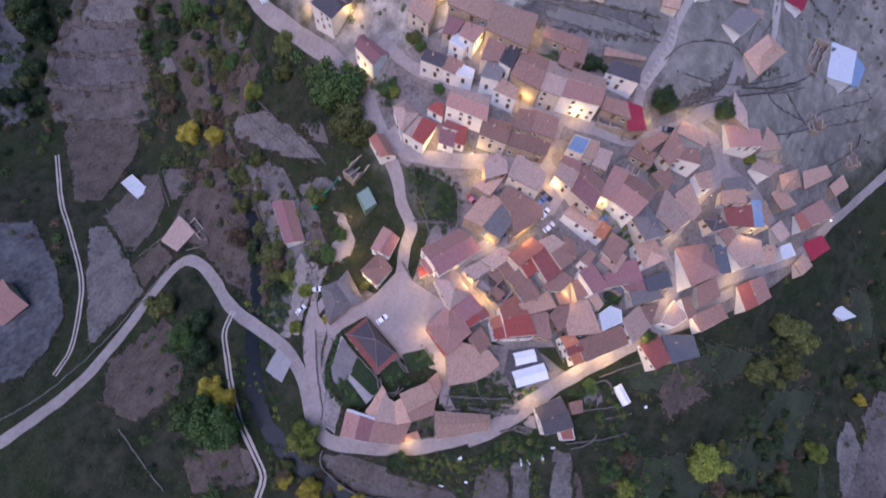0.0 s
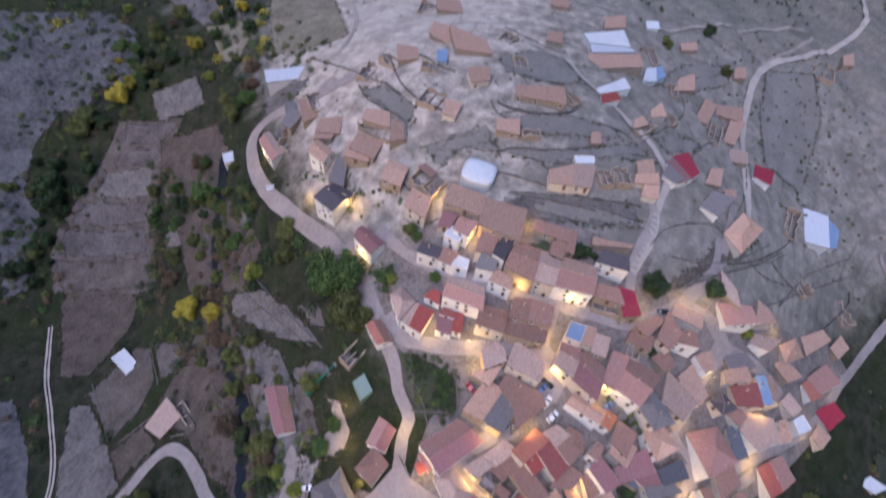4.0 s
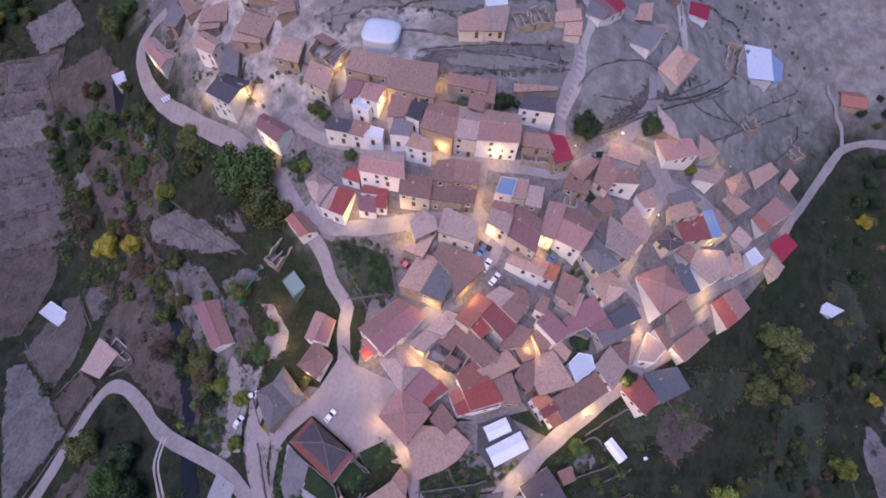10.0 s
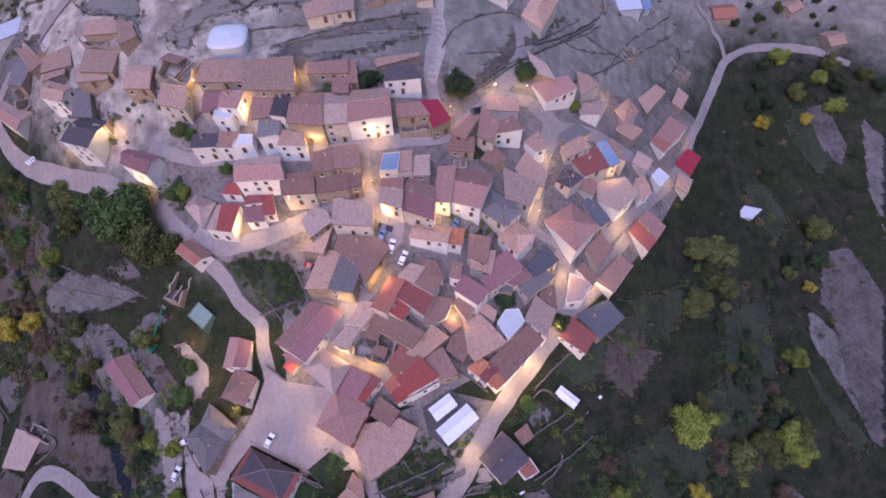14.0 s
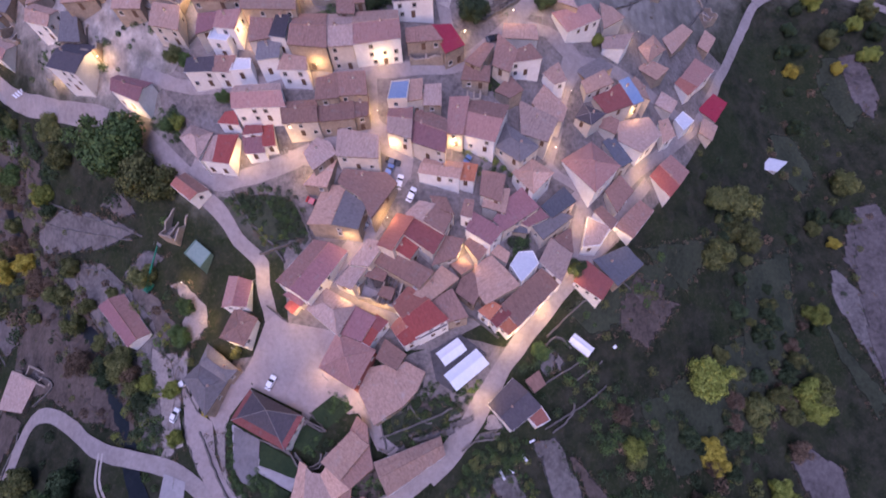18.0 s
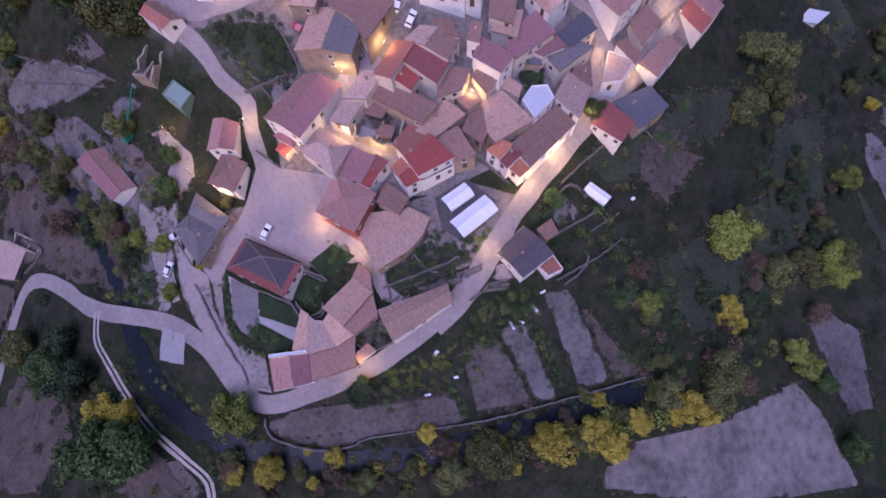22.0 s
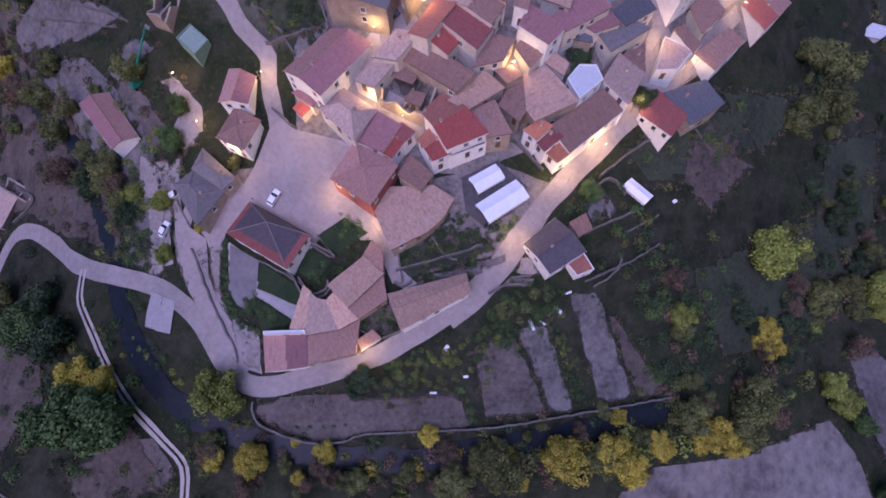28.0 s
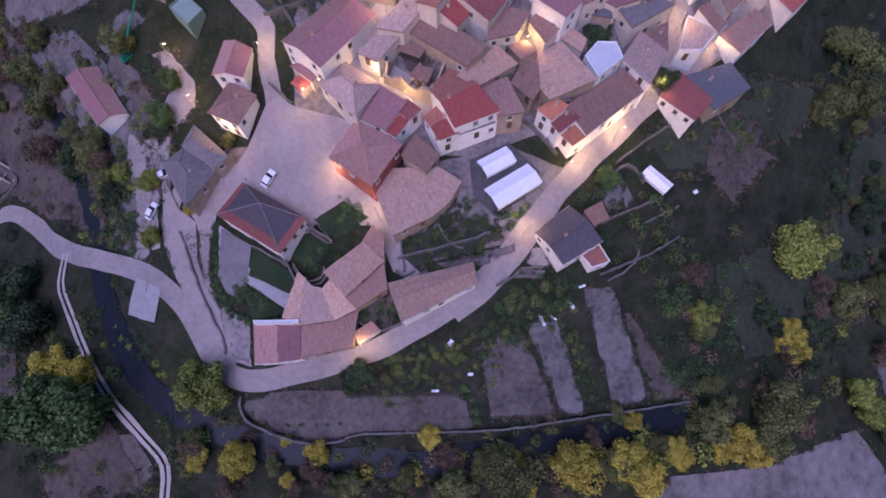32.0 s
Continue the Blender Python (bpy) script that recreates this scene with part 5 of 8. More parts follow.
field([(-88.5, 65.6), (-71.3, 66.4), (-53.8, 58.3), (-37.4, 48.4), (-51.0, 47.2), (-83.7, 56.5)], "soilgray")
field([(-46.5, 39.0), (-37.2, 43.5), (-28.4, 39.1), (-42.5, 34.2)], "soilgray")
field([(-52.7, 60.0), (-42.8, 62.0), (-37.7, 52.3), (-45.6, 54.1)], "soilpurple")
field([(-77.5, 50.0), (-54.6, 42.2), (-51.0, 34.5), (-55.8, 30.7), (-53.7, 19.5), (-65.3, 34.5)], "soilgray")
field([(-321.8, 229.7), (-325.4, 245.1), (-253.7, 290.6), (-221.4, 306.2), (-172.6, 289.6), (-216.4, 265.3), (-238.7, 244.5), (-276.5, 236.6)], "soilpurple")
field([(-217.1, 308.5), (-150.7, 335.8), (-156.7, 292.3), (-166.7, 290.3)], "soilgray")
field([(-230.9, 242.3), (-227.5, 253.8), (-196.6, 261.7), (-178.3, 251.8), (-168.0, 233.9), (-188.2, 222.6), (-216.2, 236.6)], "soilgray")
field([(-186.8, 221.1), (-166.1, 230.7), (-150.4, 211.7), (-147.0, 190.5), (-160.2, 192.6), (-175.7, 211.6)], "stubble")
field([(-166.8, 270.7), (-144.5, 279.9), (-121.5, 265.9), (-83.7, 199.3), (-92.1, 191.6), (-124.3, 191.4), (-144.6, 225.4)], "stubble")
field([(-119.5, 169.0), (-88.4, 162.1), (-94.0, 148.0), (-105.9, 144.7)], "soilgray")
field([(-195.5, 170.3), (-170.9, 183.3), (-154.7, 164.1), (-167.3, 158.0), (-182.2, 154.5)], "soilgray")
field([(-202.4, 151.7), (-166.9, 156.0), (-171.7, 143.3), (-197.6, 140.0)], "soilpurple")
field([(-198.0, 138.0), (-170.8, 141.7), (-174.5, 134.1), (-199.7, 127.1)], "soilpurple")
field([(-202.1, 124.8), (-173.6, 132.6), (-169.3, 115.5), (-203.2, 111.0)], "soilgray")
field([(-206.9, 108.3), (-168.7, 113.9), (-165.7, 102.9), (-210.0, 93.8)], "soilpurple")
field([(-210.6, 92.1), (-165.0, 101.3), (-156.9, 88.8), (-208.9, 77.4)], "soilpurple")
field([(-207.9, 75.9), (-155.9, 87.2), (-145.6, 72.1), (-196.4, 62.2)], "soil")
field([(-370.1, 269.8), (-366.9, 296.6), (-340.3, 269.6), (-349.9, 257.2), (-343.1, 236.0)], "gravel")
field([(-326.9, 193.3), (-295.8, 200.7), (-251.2, 218.9), (-226.3, 209.1), (-210.9, 188.8), (-211.2, 173.2), (-226.9, 166.9), (-226.3, 150.5), (-239.4, 148.1), (-243.6, 127.1), (-237.4, 102.7), (-224.4, 95.0), (-221.2, 77.3), (-209.1, 57.0), (-216.4, 48.1)], "rock")
field([(-66.2, 48.5), (-53.8, 44.4), (-46.3, 36.9), (-36.3, 24.1), (-30.6, 11.3), (-30.0, -1.8), (-35.7, -12.6), (-41.9, -8.7), (-43.5, 3.7), (-49.9, 15.8), (-57.9, 25.8), (-66.3, 37.9)], "soilgray")
field([(38.2, -10.1), (42.8, -7.1), (44.5, -10.6), (42.0, -14.4)], "soilbrown")
field([(75.3, 0.5), (78.6, 2.6), (83.8, -4.1), (80.4, -5.5)], "soilgray")
field([(140.2, 273.6), (170.9, 283.5), (172.2, 250.8), (165.3, 224.3), (154.6, 188.3), (130.6, 191.5), (130.3, 227.8)], "clay")
field([(5.0, 118.2), (31.8, 128.7), (57.5, 146.3), (64.5, 139.7), (40.9, 127.6), (24.3, 118.5)], "clay")
field([(-55.8, 147.7), (-45.3, 148.1), (-31.5, 136.3), (-27.4, 126.7), (-36.7, 129.7), (-50.0, 139.1)], "clay")
field([(20.7, 102.8), (40.6, 107.6), (59.8, 109.4), (58.9, 105.8), (35.5, 99.7), (22.5, 99.2)], "clay")
field([(-18.1, 114.7), (-11.4, 122.8), (-0.8, 124.6), (7.0, 118.7), (-3.6, 117.7)], "clay")
field([(-100.6, 58.5), (-78.2, 51.9), (-66.3, 37.9), (-57.9, 25.8), (-49.9, 15.8), (-45.5, 4.1), (-43.2, -6.6), (-63.8, 0.5), (-82.8, 11.6), (-102.0, 14.4)], "soilbrown")
field([(-99.0, 70.3), (-84.5, 57.1), (-77.5, 50.0), (-65.5, 34.9), (-53.8, 19.1), (-42.9, -2.8), (-49.6, -7.5), (-62.9, 6.6), (-72.9, 24.8), (-86.3, 35.9), (-96.9, 52.5)], "soilbrown")
field([(-57.2, 147.7), (-41.7, 145.0), (-33.5, 135.1), (-28.9, 124.0), (-40.4, 133.4), (-52.3, 141.8)], "clay")
field([(-22.1, 116.7), (-11.4, 122.8), (-1.6, 128.4), (4.0, 123.0), (-9.5, 115.6), (-11.9, 108.5)], "clay")
field([(9.1, 137.1), (30.2, 147.3), (44.8, 148.5), (49.6, 143.9), (31.2, 134.9), (11.8, 127.7)], "clay")
field([(71.9, 164.9), (91.2, 174.4), (82.9, 158.3), (71.0, 151.6), (65.5, 154.3)], "clay")
field([(-5.7, 176.8), (11.5, 189.7), (24.3, 187.1), (31.5, 172.0), (14.1, 161.8), (-0.9, 161.5)], "clay")
field([(67.1, 202.7), (86.5, 239.9), (108.5, 253.7), (113.5, 240.2), (94.6, 221.0), (86.9, 212.3)], "clay")
field([(-176.8, 145.1), (-139.6, 150.4), (-116.8, 127.0), (-124.5, 113.7), (-157.1, 111.4)], "soilbrown")
field([(-147.5, 105.6), (-110.4, 108.9), (-83.5, 80.8), (-81.1, 64.8), (-113.7, 65.8)], "soilbrown")
field([(229.5, 53.0), (240.4, 54.9), (244.3, 30.3), (213.4, -28.1), (210.1, -23.5), (211.8, -2.5), (217.5, 24.7)], "soilpurple")
field([(249.3, 125.1), (259.6, 126.2), (260.8, 101.4), (253.9, 90.8), (248.3, 103.5)], "soilpurple")
field([(271.7, 115.7), (277.3, 101.3), (256.4, 54.7), (260.0, 80.1)], "soilgray")
field([(-218.2, -10.1), (-175.9, 8.3), (-145.4, -11.2), (-127.3, -28.3), (-124.3, -42.0), (-126.6, -54.0), (-161.0, -74.6)], "rock")
field([(-96.7, -39.3), (-83.3, -17.9), (-69.2, -23.5), (-61.4, -42.3), (-73.1, -55.4), (-88.9, -54.0)], "soilbrown")
field([(-52.7, -58.9), (-36.0, -48.5), (-26.2, -62.0), (-43.0, -70.5)], "soilbrown")

# ---- houses, sheds and ruins ----
house(1.1, 107.9, 11.5, 11.0, -4.3, 2.5, "dome", "pale", "pale")
house(-145.2, 293.6, 12.2, 12.3, 33.8, 2.5, "gable", "tile", "white")
house(-223.5, 314.4, 5.8, 7.7, 33.1, 2.5, "flat", "pale", "white")
house(-200.9, 327.5, 10.9, 5.0, 39.4, 2.5, "flat", "pale", "white")
house(-132.9, 34.5, 11.7, 6.2, -24.6, 2.5, "flat", "pale", "white")
house(-155.3, -30.1, 10.9, 16.4, 66.5, 3.4, "gable", "pink", "stone")
house(259.0, 179.4, 9.6, 7.7, 23.9, 1.8, "gable", "tile", "stone")
house(272.9, 157.6, 9.1, 9.9, 8.7, 1.8, "gable", "tile", "stone")
house(219.6, 178.2, 11.8, 10.4, -4.7, 1.8, "gable", "terra", "stone")
house(-24.4, 46.2, 5.2, 9.4, -27.9, 2.4, "ruin", "gray", "stone")

# village core, street by street
ridge_house([(-4.3, 19.6), (-3.1, 26.7), (-6.2, 27.8), (-9.3, 29.0), (-10.7, 20.4), (-7.5, 20.0)], 3.5, 1.2, ("purple", "pink"), "white")
ridge_house([(14.0, 16.6), (24.7, 29.4), (20.2, 31.7), (15.7, 34.0), (5.8, 23.3), (9.9, 20.0)], 5, 1.8, ("purple", "pink"), "white")
hip_house([(6.4, 21.2), (10.7, 17.5), (12.6, 19.8), (9.0, 22.5)], 3, 0.8, "purple", "beige")
slope_house([(6.1, 18.4), (8.1, 16.3), (10.0, 18.1), (7.5, 19.8)], 2.4, 0.3, "red", "beige")
hip_house([(12.7, 16.1), (20.5, 8.0), (25.3, 15.2), (16.8, 22.0)], 5, 1.6, "pinkgray", "beige")
slope_house([(20.8, 8.9), (26.3, 6.0), (30.7, 11.3), (25.2, 15.1)], 5, 1.5, "purple", "beige")
slope_house([(26.1, 6.4), (28.3, 4.8), (31.2, 8.3), (28.4, 9.8)], 5, 0.8, "red", "white")
slope_house([(31.2, 7.9), (33.6, 10.1), (30.9, 12.2), (28.9, 9.8)], 5.2, 0.6, "redbrown", "white")
hip_house([(14.8, 1.0), (23.4, -5.5), (29.3, 3.5), (20.1, 10.3)], 6, 2.2, "pink", "red")
slope_house([(34.2, -1.6), (37.2, 2.1), (32.3, 6.4), (29.5, 1.9)], 3.6, 1, "brown", "stone")
slope_house([(27.3, -14.2), (35.0, -10.4), (39.1, -7.0), (41.6, -2.9), (36.9, 0.3), (27.2, 0.1), (24.0, -5.5)], 3.4, 1.5, "tile", "stone")
slope_house([(17.1, -25.9), (24.9, -18.7), (20.6, -15.0), (12.9, -21.2)], 4.3, 1.6, "tile", "stone")
slope_house([(20.6, -14.6), (24.9, -18.2), (24.8, -14.1), (22.6, -11.5)], 3.4, 0.8, "brown", "stone")
slope_house([(3.7, -29.5), (7.2, -31.2), (8.2, -22.0), (6.4, -20.4)], 3.6, 0.8, "orangebeige", "stone")
slope_house([(7.2, -31.2), (14.7, -30.3), (12.0, -24.2), (9.7, -23.6), (8.3, -22.1)], 3.6, 1.2, "pinkgray", "stone")
slope_house([(14.7, -30.3), (19.2, -28.1), (16.9, -25.7), (13.9, -22.2), (12.1, -24.3)], 3.8, 1.2, "orangebeige", "stone")
slope_house([(19.2, -28.1), (25.2, -24.3), (24.7, -18.8), (16.9, -25.7)], 3.4, 1, "brown", "stone")
slope_house([(-1.7, -38.6), (2.8, -38.4), (2.7, -31.5), (-2.5, -30.9)], 4.3, 0.6, "pink", "white")
slope_house([(2.8, -38.4), (7.2, -37.9), (7.2, -31.2), (2.7, -31.4)], 4.1, 0.8, "purple", "white")
# white parapet along the pink-roofed house, built as a thin flat block
flat_house([(-2.0, -31.0), (7.3, -31.1), (7.2, -30.3), (-2.2, -30.2)], 5.2, 0, "pale", "white")
slope_house([(7.2, -37.7), (17.9, -35.6), (19.0, -28.1), (14.4, -30.3), (7.2, -31.2)], 3.4, 0.8, "brown", "stone")
slope_house([(19.4, -34.9), (23.4, -32.4), (21.7, -30.7), (18.4, -32.8)], 2.6, 0.4, "brown", "white")
ridge_house([(28.8, -31.2), (44.2, -23.6), (43.9, -21.2), (43.6, -19.0), (25.8, -23.0), (27.2, -26.9)], 4, 1.3, ("tile", "tile"), "white")
ridge_house([(63.1, -19.8), (71.8, -14.9), (68.8, -10.8), (65.8, -6.6), (57.9, -12.5), (60.5, -16.2)], 4.6, 1.5, ("slate", "slate"), "white")
flat_house([(68.1, -16.2), (70.4, -19.7), (74.7, -18.2), (72.8, -14.0)], 2.8, 0, "terra", "white")
slope_house([(71.3, -10.5), (74.6, -8.8), (73.5, -5.3), (69.5, -7.3)], 2.4, 0.6, "brown", "stone")
slope_house([(68.5, 5.4), (82.3, 15.9), (77.7, 20.4), (64.6, 11.4)], 5, 1.8, "brown", "white")
slope_house([(58.2, 10.3), (60.7, 7.6), (64.3, 10.4), (62.2, 12.2)], 6.5, 0.6, "orange", "white")
slope_house([(60.9, 8.5), (62.6, 5.7), (66.8, 8.7), (64.6, 11.5)], 5.8, 0.6, "redbrown", "white")
slope_house([(63.1, 7.0), (65.7, 3.9), (68.6, 5.7), (66.1, 9.3)], 5, 0.6, "orange", "white")
ridge_house([(40.6, 4.8), (49.6, 8.3), (45.0, 13.7), (40.5, 19.0), (35.5, 14.1), (38.0, 9.5)], 6.3, 1.8, ("red", "terra"), "white")
ridge_house([(37.3, 3.5), (41.2, 5.0), (39.4, 8.6), (37.6, 12.1), (34.4, 8.7), (35.8, 6.1)], 5.6, 1, ("red", "terra"), "white")
slope_house([(49.5, 8.0), (54.9, 8.6), (51.8, 16.4), (45.4, 14.3)], 5.8, 0.8, "brown", "stone")
# dark strip of porch and dormers along the red-roofed house
flat_house([(41.1, 4.6), (49.5, 7.6), (49.3, 9.1), (40.8, 6.1)], 5, 0, "slate", "white")
slope_house([(45.7, 13.7), (53.9, 18.7), (49.7, 22.5), (41.5, 15.7)], 5, 1, "orangebeige", "stone")
slope_house([(59.0, 14.1), (60.4, 11.4), (70.0, 15.1), (66.8, 20.3), (64.0, 24.5), (59.0, 22.8)], 4.8, 1.2, "tile", "stone")
slope_house([(52.9, 16.1), (57.0, 11.9), (58.9, 14.6), (58.7, 21.3), (54.9, 19.5)], 3.8, 0.8, "brown", "stone")
flat_house([(68.6, 21.3), (70.7, 15.8), (76.7, 20.7), (75.8, 24.7), (71.8, 25.0)], 5.6, 0, "pale", "white")
slope_house([(77.7, 22.2), (82.3, 15.4), (86.6, 22.8), (82.0, 28.5)], 6, 1, "pinkgray", "white")
slope_house([(84.5, 27.1), (87.4, 23.7), (88.4, 30.9), (83.3, 28.8)], 4.6, 0.6, "brown", "beige")
slope_house([(57.7, 30.3), (63.3, 24.9), (67.1, 28.2), (60.4, 34.5)], 7, 1.2, "purple", "white")
flat_house([(57.6, 31.2), (62.8, 25.1), (64.0, 27.0), (58.2, 32.6)], 4.2, 0, "pale", "white")
slope_house([(56.6, 33.8), (59.4, 32.5), (60.6, 37.1), (58.3, 37.7)], 5.6, 0.8, "brown", "white")
slope_house([(63.0, 36.1), (68.6, 33.2), (71.0, 39.8), (64.9, 40.9)], 5, 1, "tile", "beige")
slope_house([(67.9, 29.0), (78.6, 34.8), (74.9, 40.7), (70.4, 37.8), (65.5, 32.3)], 5.2, 1.4, "purple", "beige")
slope_house([(82.9, 33.1), (90.5, 37.3), (87.9, 41.9), (80.3, 36.6)], 4.4, 1, "bluegray", "beige")
slope_house([(79.1, 27.2), (88.9, 33.0), (85.1, 34.9), (76.5, 31.5)], 5, 0.8, "gray", "beige")
slope_house([(75.4, 30.8), (81.3, 32.8), (79.6, 35.6), (73.5, 32.0)], 5, 0.5, "purple", "beige")
# dark blue tarp between the houses, built as a low shed
slope_house([(69.2, 31.1), (74.9, 29.6), (74.7, 32.9), (72.7, 33.4)], 2.6, 0.3, "bluegray", "stone")
slope_house([(109.0, 29.2), (118.0, 37.4), (114.6, 41.2), (104.3, 33.5)], 4.4, 1, "brown", "white")
flat_house([(91.3, 25.8), (96.6, 25.7), (101.5, 31.4), (95.4, 35.7)], 4.8, 0, "pinkgray", "white")
slope_house([(101.1, 30.4), (103.5, 32.9), (100.3, 38.0), (97.4, 36.5)], 4.8, 0.8, "brown", "white")
slope_house([(101.2, 15.6), (110.5, 21.1), (106.8, 27.4), (95.8, 24.0)], 4.4, 1.2, "bluegray", "stone")
slope_house([(88.0, 17.6), (94.4, 11.1), (98.5, 15.6), (92.8, 22.8)], 5.2, 1.4, "redbrown", "white")
slope_house([(39.4, 36.8), (33.6, 28.3), (37.5, 25.4), (43.9, 34.2)], 5.4, 1.5, "terra", "beige")
slope_house([(41.6, 24.0), (44.4, 27.6), (40.8, 31.2), (37.5, 27.0)], 5.4, 1.5, "red", "beige")
slope_house([(47.8, 24.0), (51.4, 29.2), (43.9, 34.6), (40.7, 30.2)], 5.8, 1.6, "redbrown", "beige")
ridge_house([(51.2, 29.0), (54.6, 34.4), (50.1, 37.1), (46.1, 39.5), (42.0, 36.0), (46.4, 32.7)], 4.8, 1.2, ("brown", "pinkgray"), "beige")
slope_house([(50.3, 36.8), (54.7, 33.7), (53.1, 38.3), (49.1, 39.8)], 4.8, 0.8, "brown", "beige")
slope_house([(47.3, 22.3), (53.8, 23.9), (56.6, 28.5), (51.0, 30.3)], 4.4, 0.8, "brown", "beige")
slope_house([(63.8, 25.5), (67.6, 21.8), (68.8, 24.4), (65.2, 28.4)], 3.6, 0.7, "tile", "beige")
slope_house([(25.4, 25.0), (30.6, 23.9), (35.4, 29.7), (30.6, 30.9)], 4.4, 1, "pinkgray", "beige")
slope_house([(21.0, 21.3), (25.2, 19.0), (30.4, 24.7), (26.2, 26.0)], 4.2, 1, "pinkgray", "beige")
slope_house([(31.5, 25.8), (43.0, 16.6), (47.3, 20.2), (34.9, 30.3)], 4.4, 1.2, "brown", "stone")
house(33.0, 20.1, 11.1, 9.9, -26.1, 3, "ruin", "brown", "stone")
hip_house([(-10.2, -8.2), (3.6, -17.1), (8.2, -9.6), (-5.6, -1.0)], 4.8, 3.6, "slate", "white")
hip_house([(-23.8, 4.3), (-17.4, -5.9), (-12.1, 2.2), (-19.5, 8.2)], 4.6, 1.8, "gray", "stone")
hip_house([(-18.7, 7.2), (-11.5, 1.8), (-8.7, 4.5), (-16.9, 12.3)], 4.6, 1.6, "gray", "stone")
hip_house([(-11.7, 12.8), (-5.4, 9.6), (-2.3, 16.5), (-8.2, 20.6)], 4.4, 1.3, "brown", "white")
ridge_house([(-52.9, 30.0), (-42.4, 16.6), (-39.4, 18.1), (-36.4, 19.7), (-46.0, 33.0), (-49.5, 31.5)], 3.4, 1.2, ("purple", "pink"), "white")
flat_house([(-21.7, 37.1), (-16.8, 31.9), (-14.0, 36.1), (-18.9, 41.1)], 2.2, 0, "green", "green")
hip_house([(72.9, 44.5), (77.1, 37.4), (83.7, 42.9), (78.5, 48.6)], 6.5, 1, "orangebeige", "white")
hip_house([(89.4, 50.4), (96.2, 38.7), (105.4, 46.2), (99.5, 55.5)], 6, 2, "pink", "white")
slope_house([(104.2, 35.7), (111.1, 42.2), (108.4, 47.8), (102.5, 42.8)], 4.4, 0.8, "brown", "beige")
ridge_house([(122.6, 51.6), (126.4, 43.0), (130.2, 46.5), (135.5, 51.4), (131.9, 58.7), (126.5, 54.6)], 5, 1, ("redbrown", "pink"), "white")
ridge_house([(29.1, 31.9), (32.9, 42.0), (26.9, 44.3), (20.9, 46.7), (16.2, 35.2), (22.7, 33.6)], 5, 1.4, ("gray", "orangebeige"), "stone")
slope_house([(33.0, 33.5), (40.5, 43.1), (38.0, 46.5), (26.9, 48.7), (25.3, 44.7), (31.0, 39.6)], 4.8, 1.2, "brown", "stone")
slope_house([(25.9, 50.2), (36.6, 47.9), (37.2, 54.4), (26.9, 58.6)], 5, 1, "pinkgray", "beige")
slope_house([(19.4, 47.4), (25.4, 51.9), (23.9, 55.3), (20.9, 56.9), (17.3, 52.8)], 4.4, 0.8, "pinkgray", "stone")
slope_house([(16.1, 45.5), (22.1, 43.9), (25.4, 52.6), (19.9, 49.2)], 3.8, 0.8, "orangebeige", "stone")
ridge_house([(0.6, 64.2), (14.2, 62.9), (13.4, 66.9), (12.6, 71.0), (0.9, 71.9), (0.8, 68.1)], 6, 1.6, ("pink", "pinkgray"), "white")
slope_house([(-5.5, 65.0), (-0.0, 63.6), (-1.0, 68.0), (-3.6, 67.8)], 3, 0.5, "red", "white")
ridge_house([(13.3, 58.7), (22.2, 58.0), (22.2, 61.7), (22.1, 65.4), (13.3, 65.7), (13.3, 62.2)], 6, 1.4, ("brown", "brown"), "beige")
slope_house([(22.6, 62.9), (28.3, 62.9), (28.5, 70.4), (23.1, 69.2)], 5.8, 1, "brown", "stone")
slope_house([(22.3, 58.4), (31.7, 58.1), (31.9, 64.1), (22.3, 64.4)], 5.2, 1, "brown", "stone")
slope_house([(28.6, 63.5), (35.8, 62.9), (35.8, 69.9), (28.6, 70.5)], 5.4, 1, "brown", "stone")
slope_house([(31.8, 58.8), (35.4, 58.9), (35.9, 64.3), (32.0, 64.6)], 4.6, 0.8, "brown", "stone")
slope_house([(-7.6, 54.9), (-3.4, 53.6), (-1.0, 61.9), (-6.4, 62.8)], 4.4, 0.8, "red", "white")
slope_house([(-11.8, 56.5), (-7.8, 55.3), (-6.7, 63.2), (-9.3, 63.0)], 4.2, 0.8, "pinkgray", "white")
hip_house([(-16.8, 63.6), (-11.3, 55.7), (-8.4, 63.8), (-14.2, 67.3)], 4.8, 1.4, "pinkgray", "white")
slope_house([(1.1, 55.9), (6.3, 55.5), (5.7, 61.6), (0.4, 61.6)], 3, 0.5, "purple", "white")
slope_house([(1.0, 60.8), (6.1, 60.8), (5.8, 62.9), (1.8, 63.2)], 3, 0.5, "redbrown", "white")
slope_house([(6.3, 56.8), (9.4, 56.7), (8.8, 63.3), (5.7, 63.1)], 2.6, 0.4, "red", "white")
ridge_house([(-22.4, 54.1), (-16.7, 48.6), (-14.3, 49.8), (-11.9, 51.0), (-18.6, 57.4), (-20.5, 55.8)], 3.6, 1, ("terra", "brown"), "white")
slope_house([(-7.8, 93.3), (5.4, 91.3), (5.1, 99.2), (-6.4, 100.9)], 4.2, 1.2, "tile", "stone")
slope_house([(5.9, 87.5), (20.1, 84.9), (20.0, 97.4), (5.5, 98.1)], 4.6, 1.4, "tile", "stone")
slope_house([(23.8, 91.3), (35.5, 89.7), (35.6, 94.4), (23.8, 95.4)], 3.6, 0.6, "brown", "stone")
slope_house([(30.6, 84.8), (35.0, 83.8), (35.5, 91.0), (30.7, 92.1)], 3.6, 0.6, "brown", "stone")
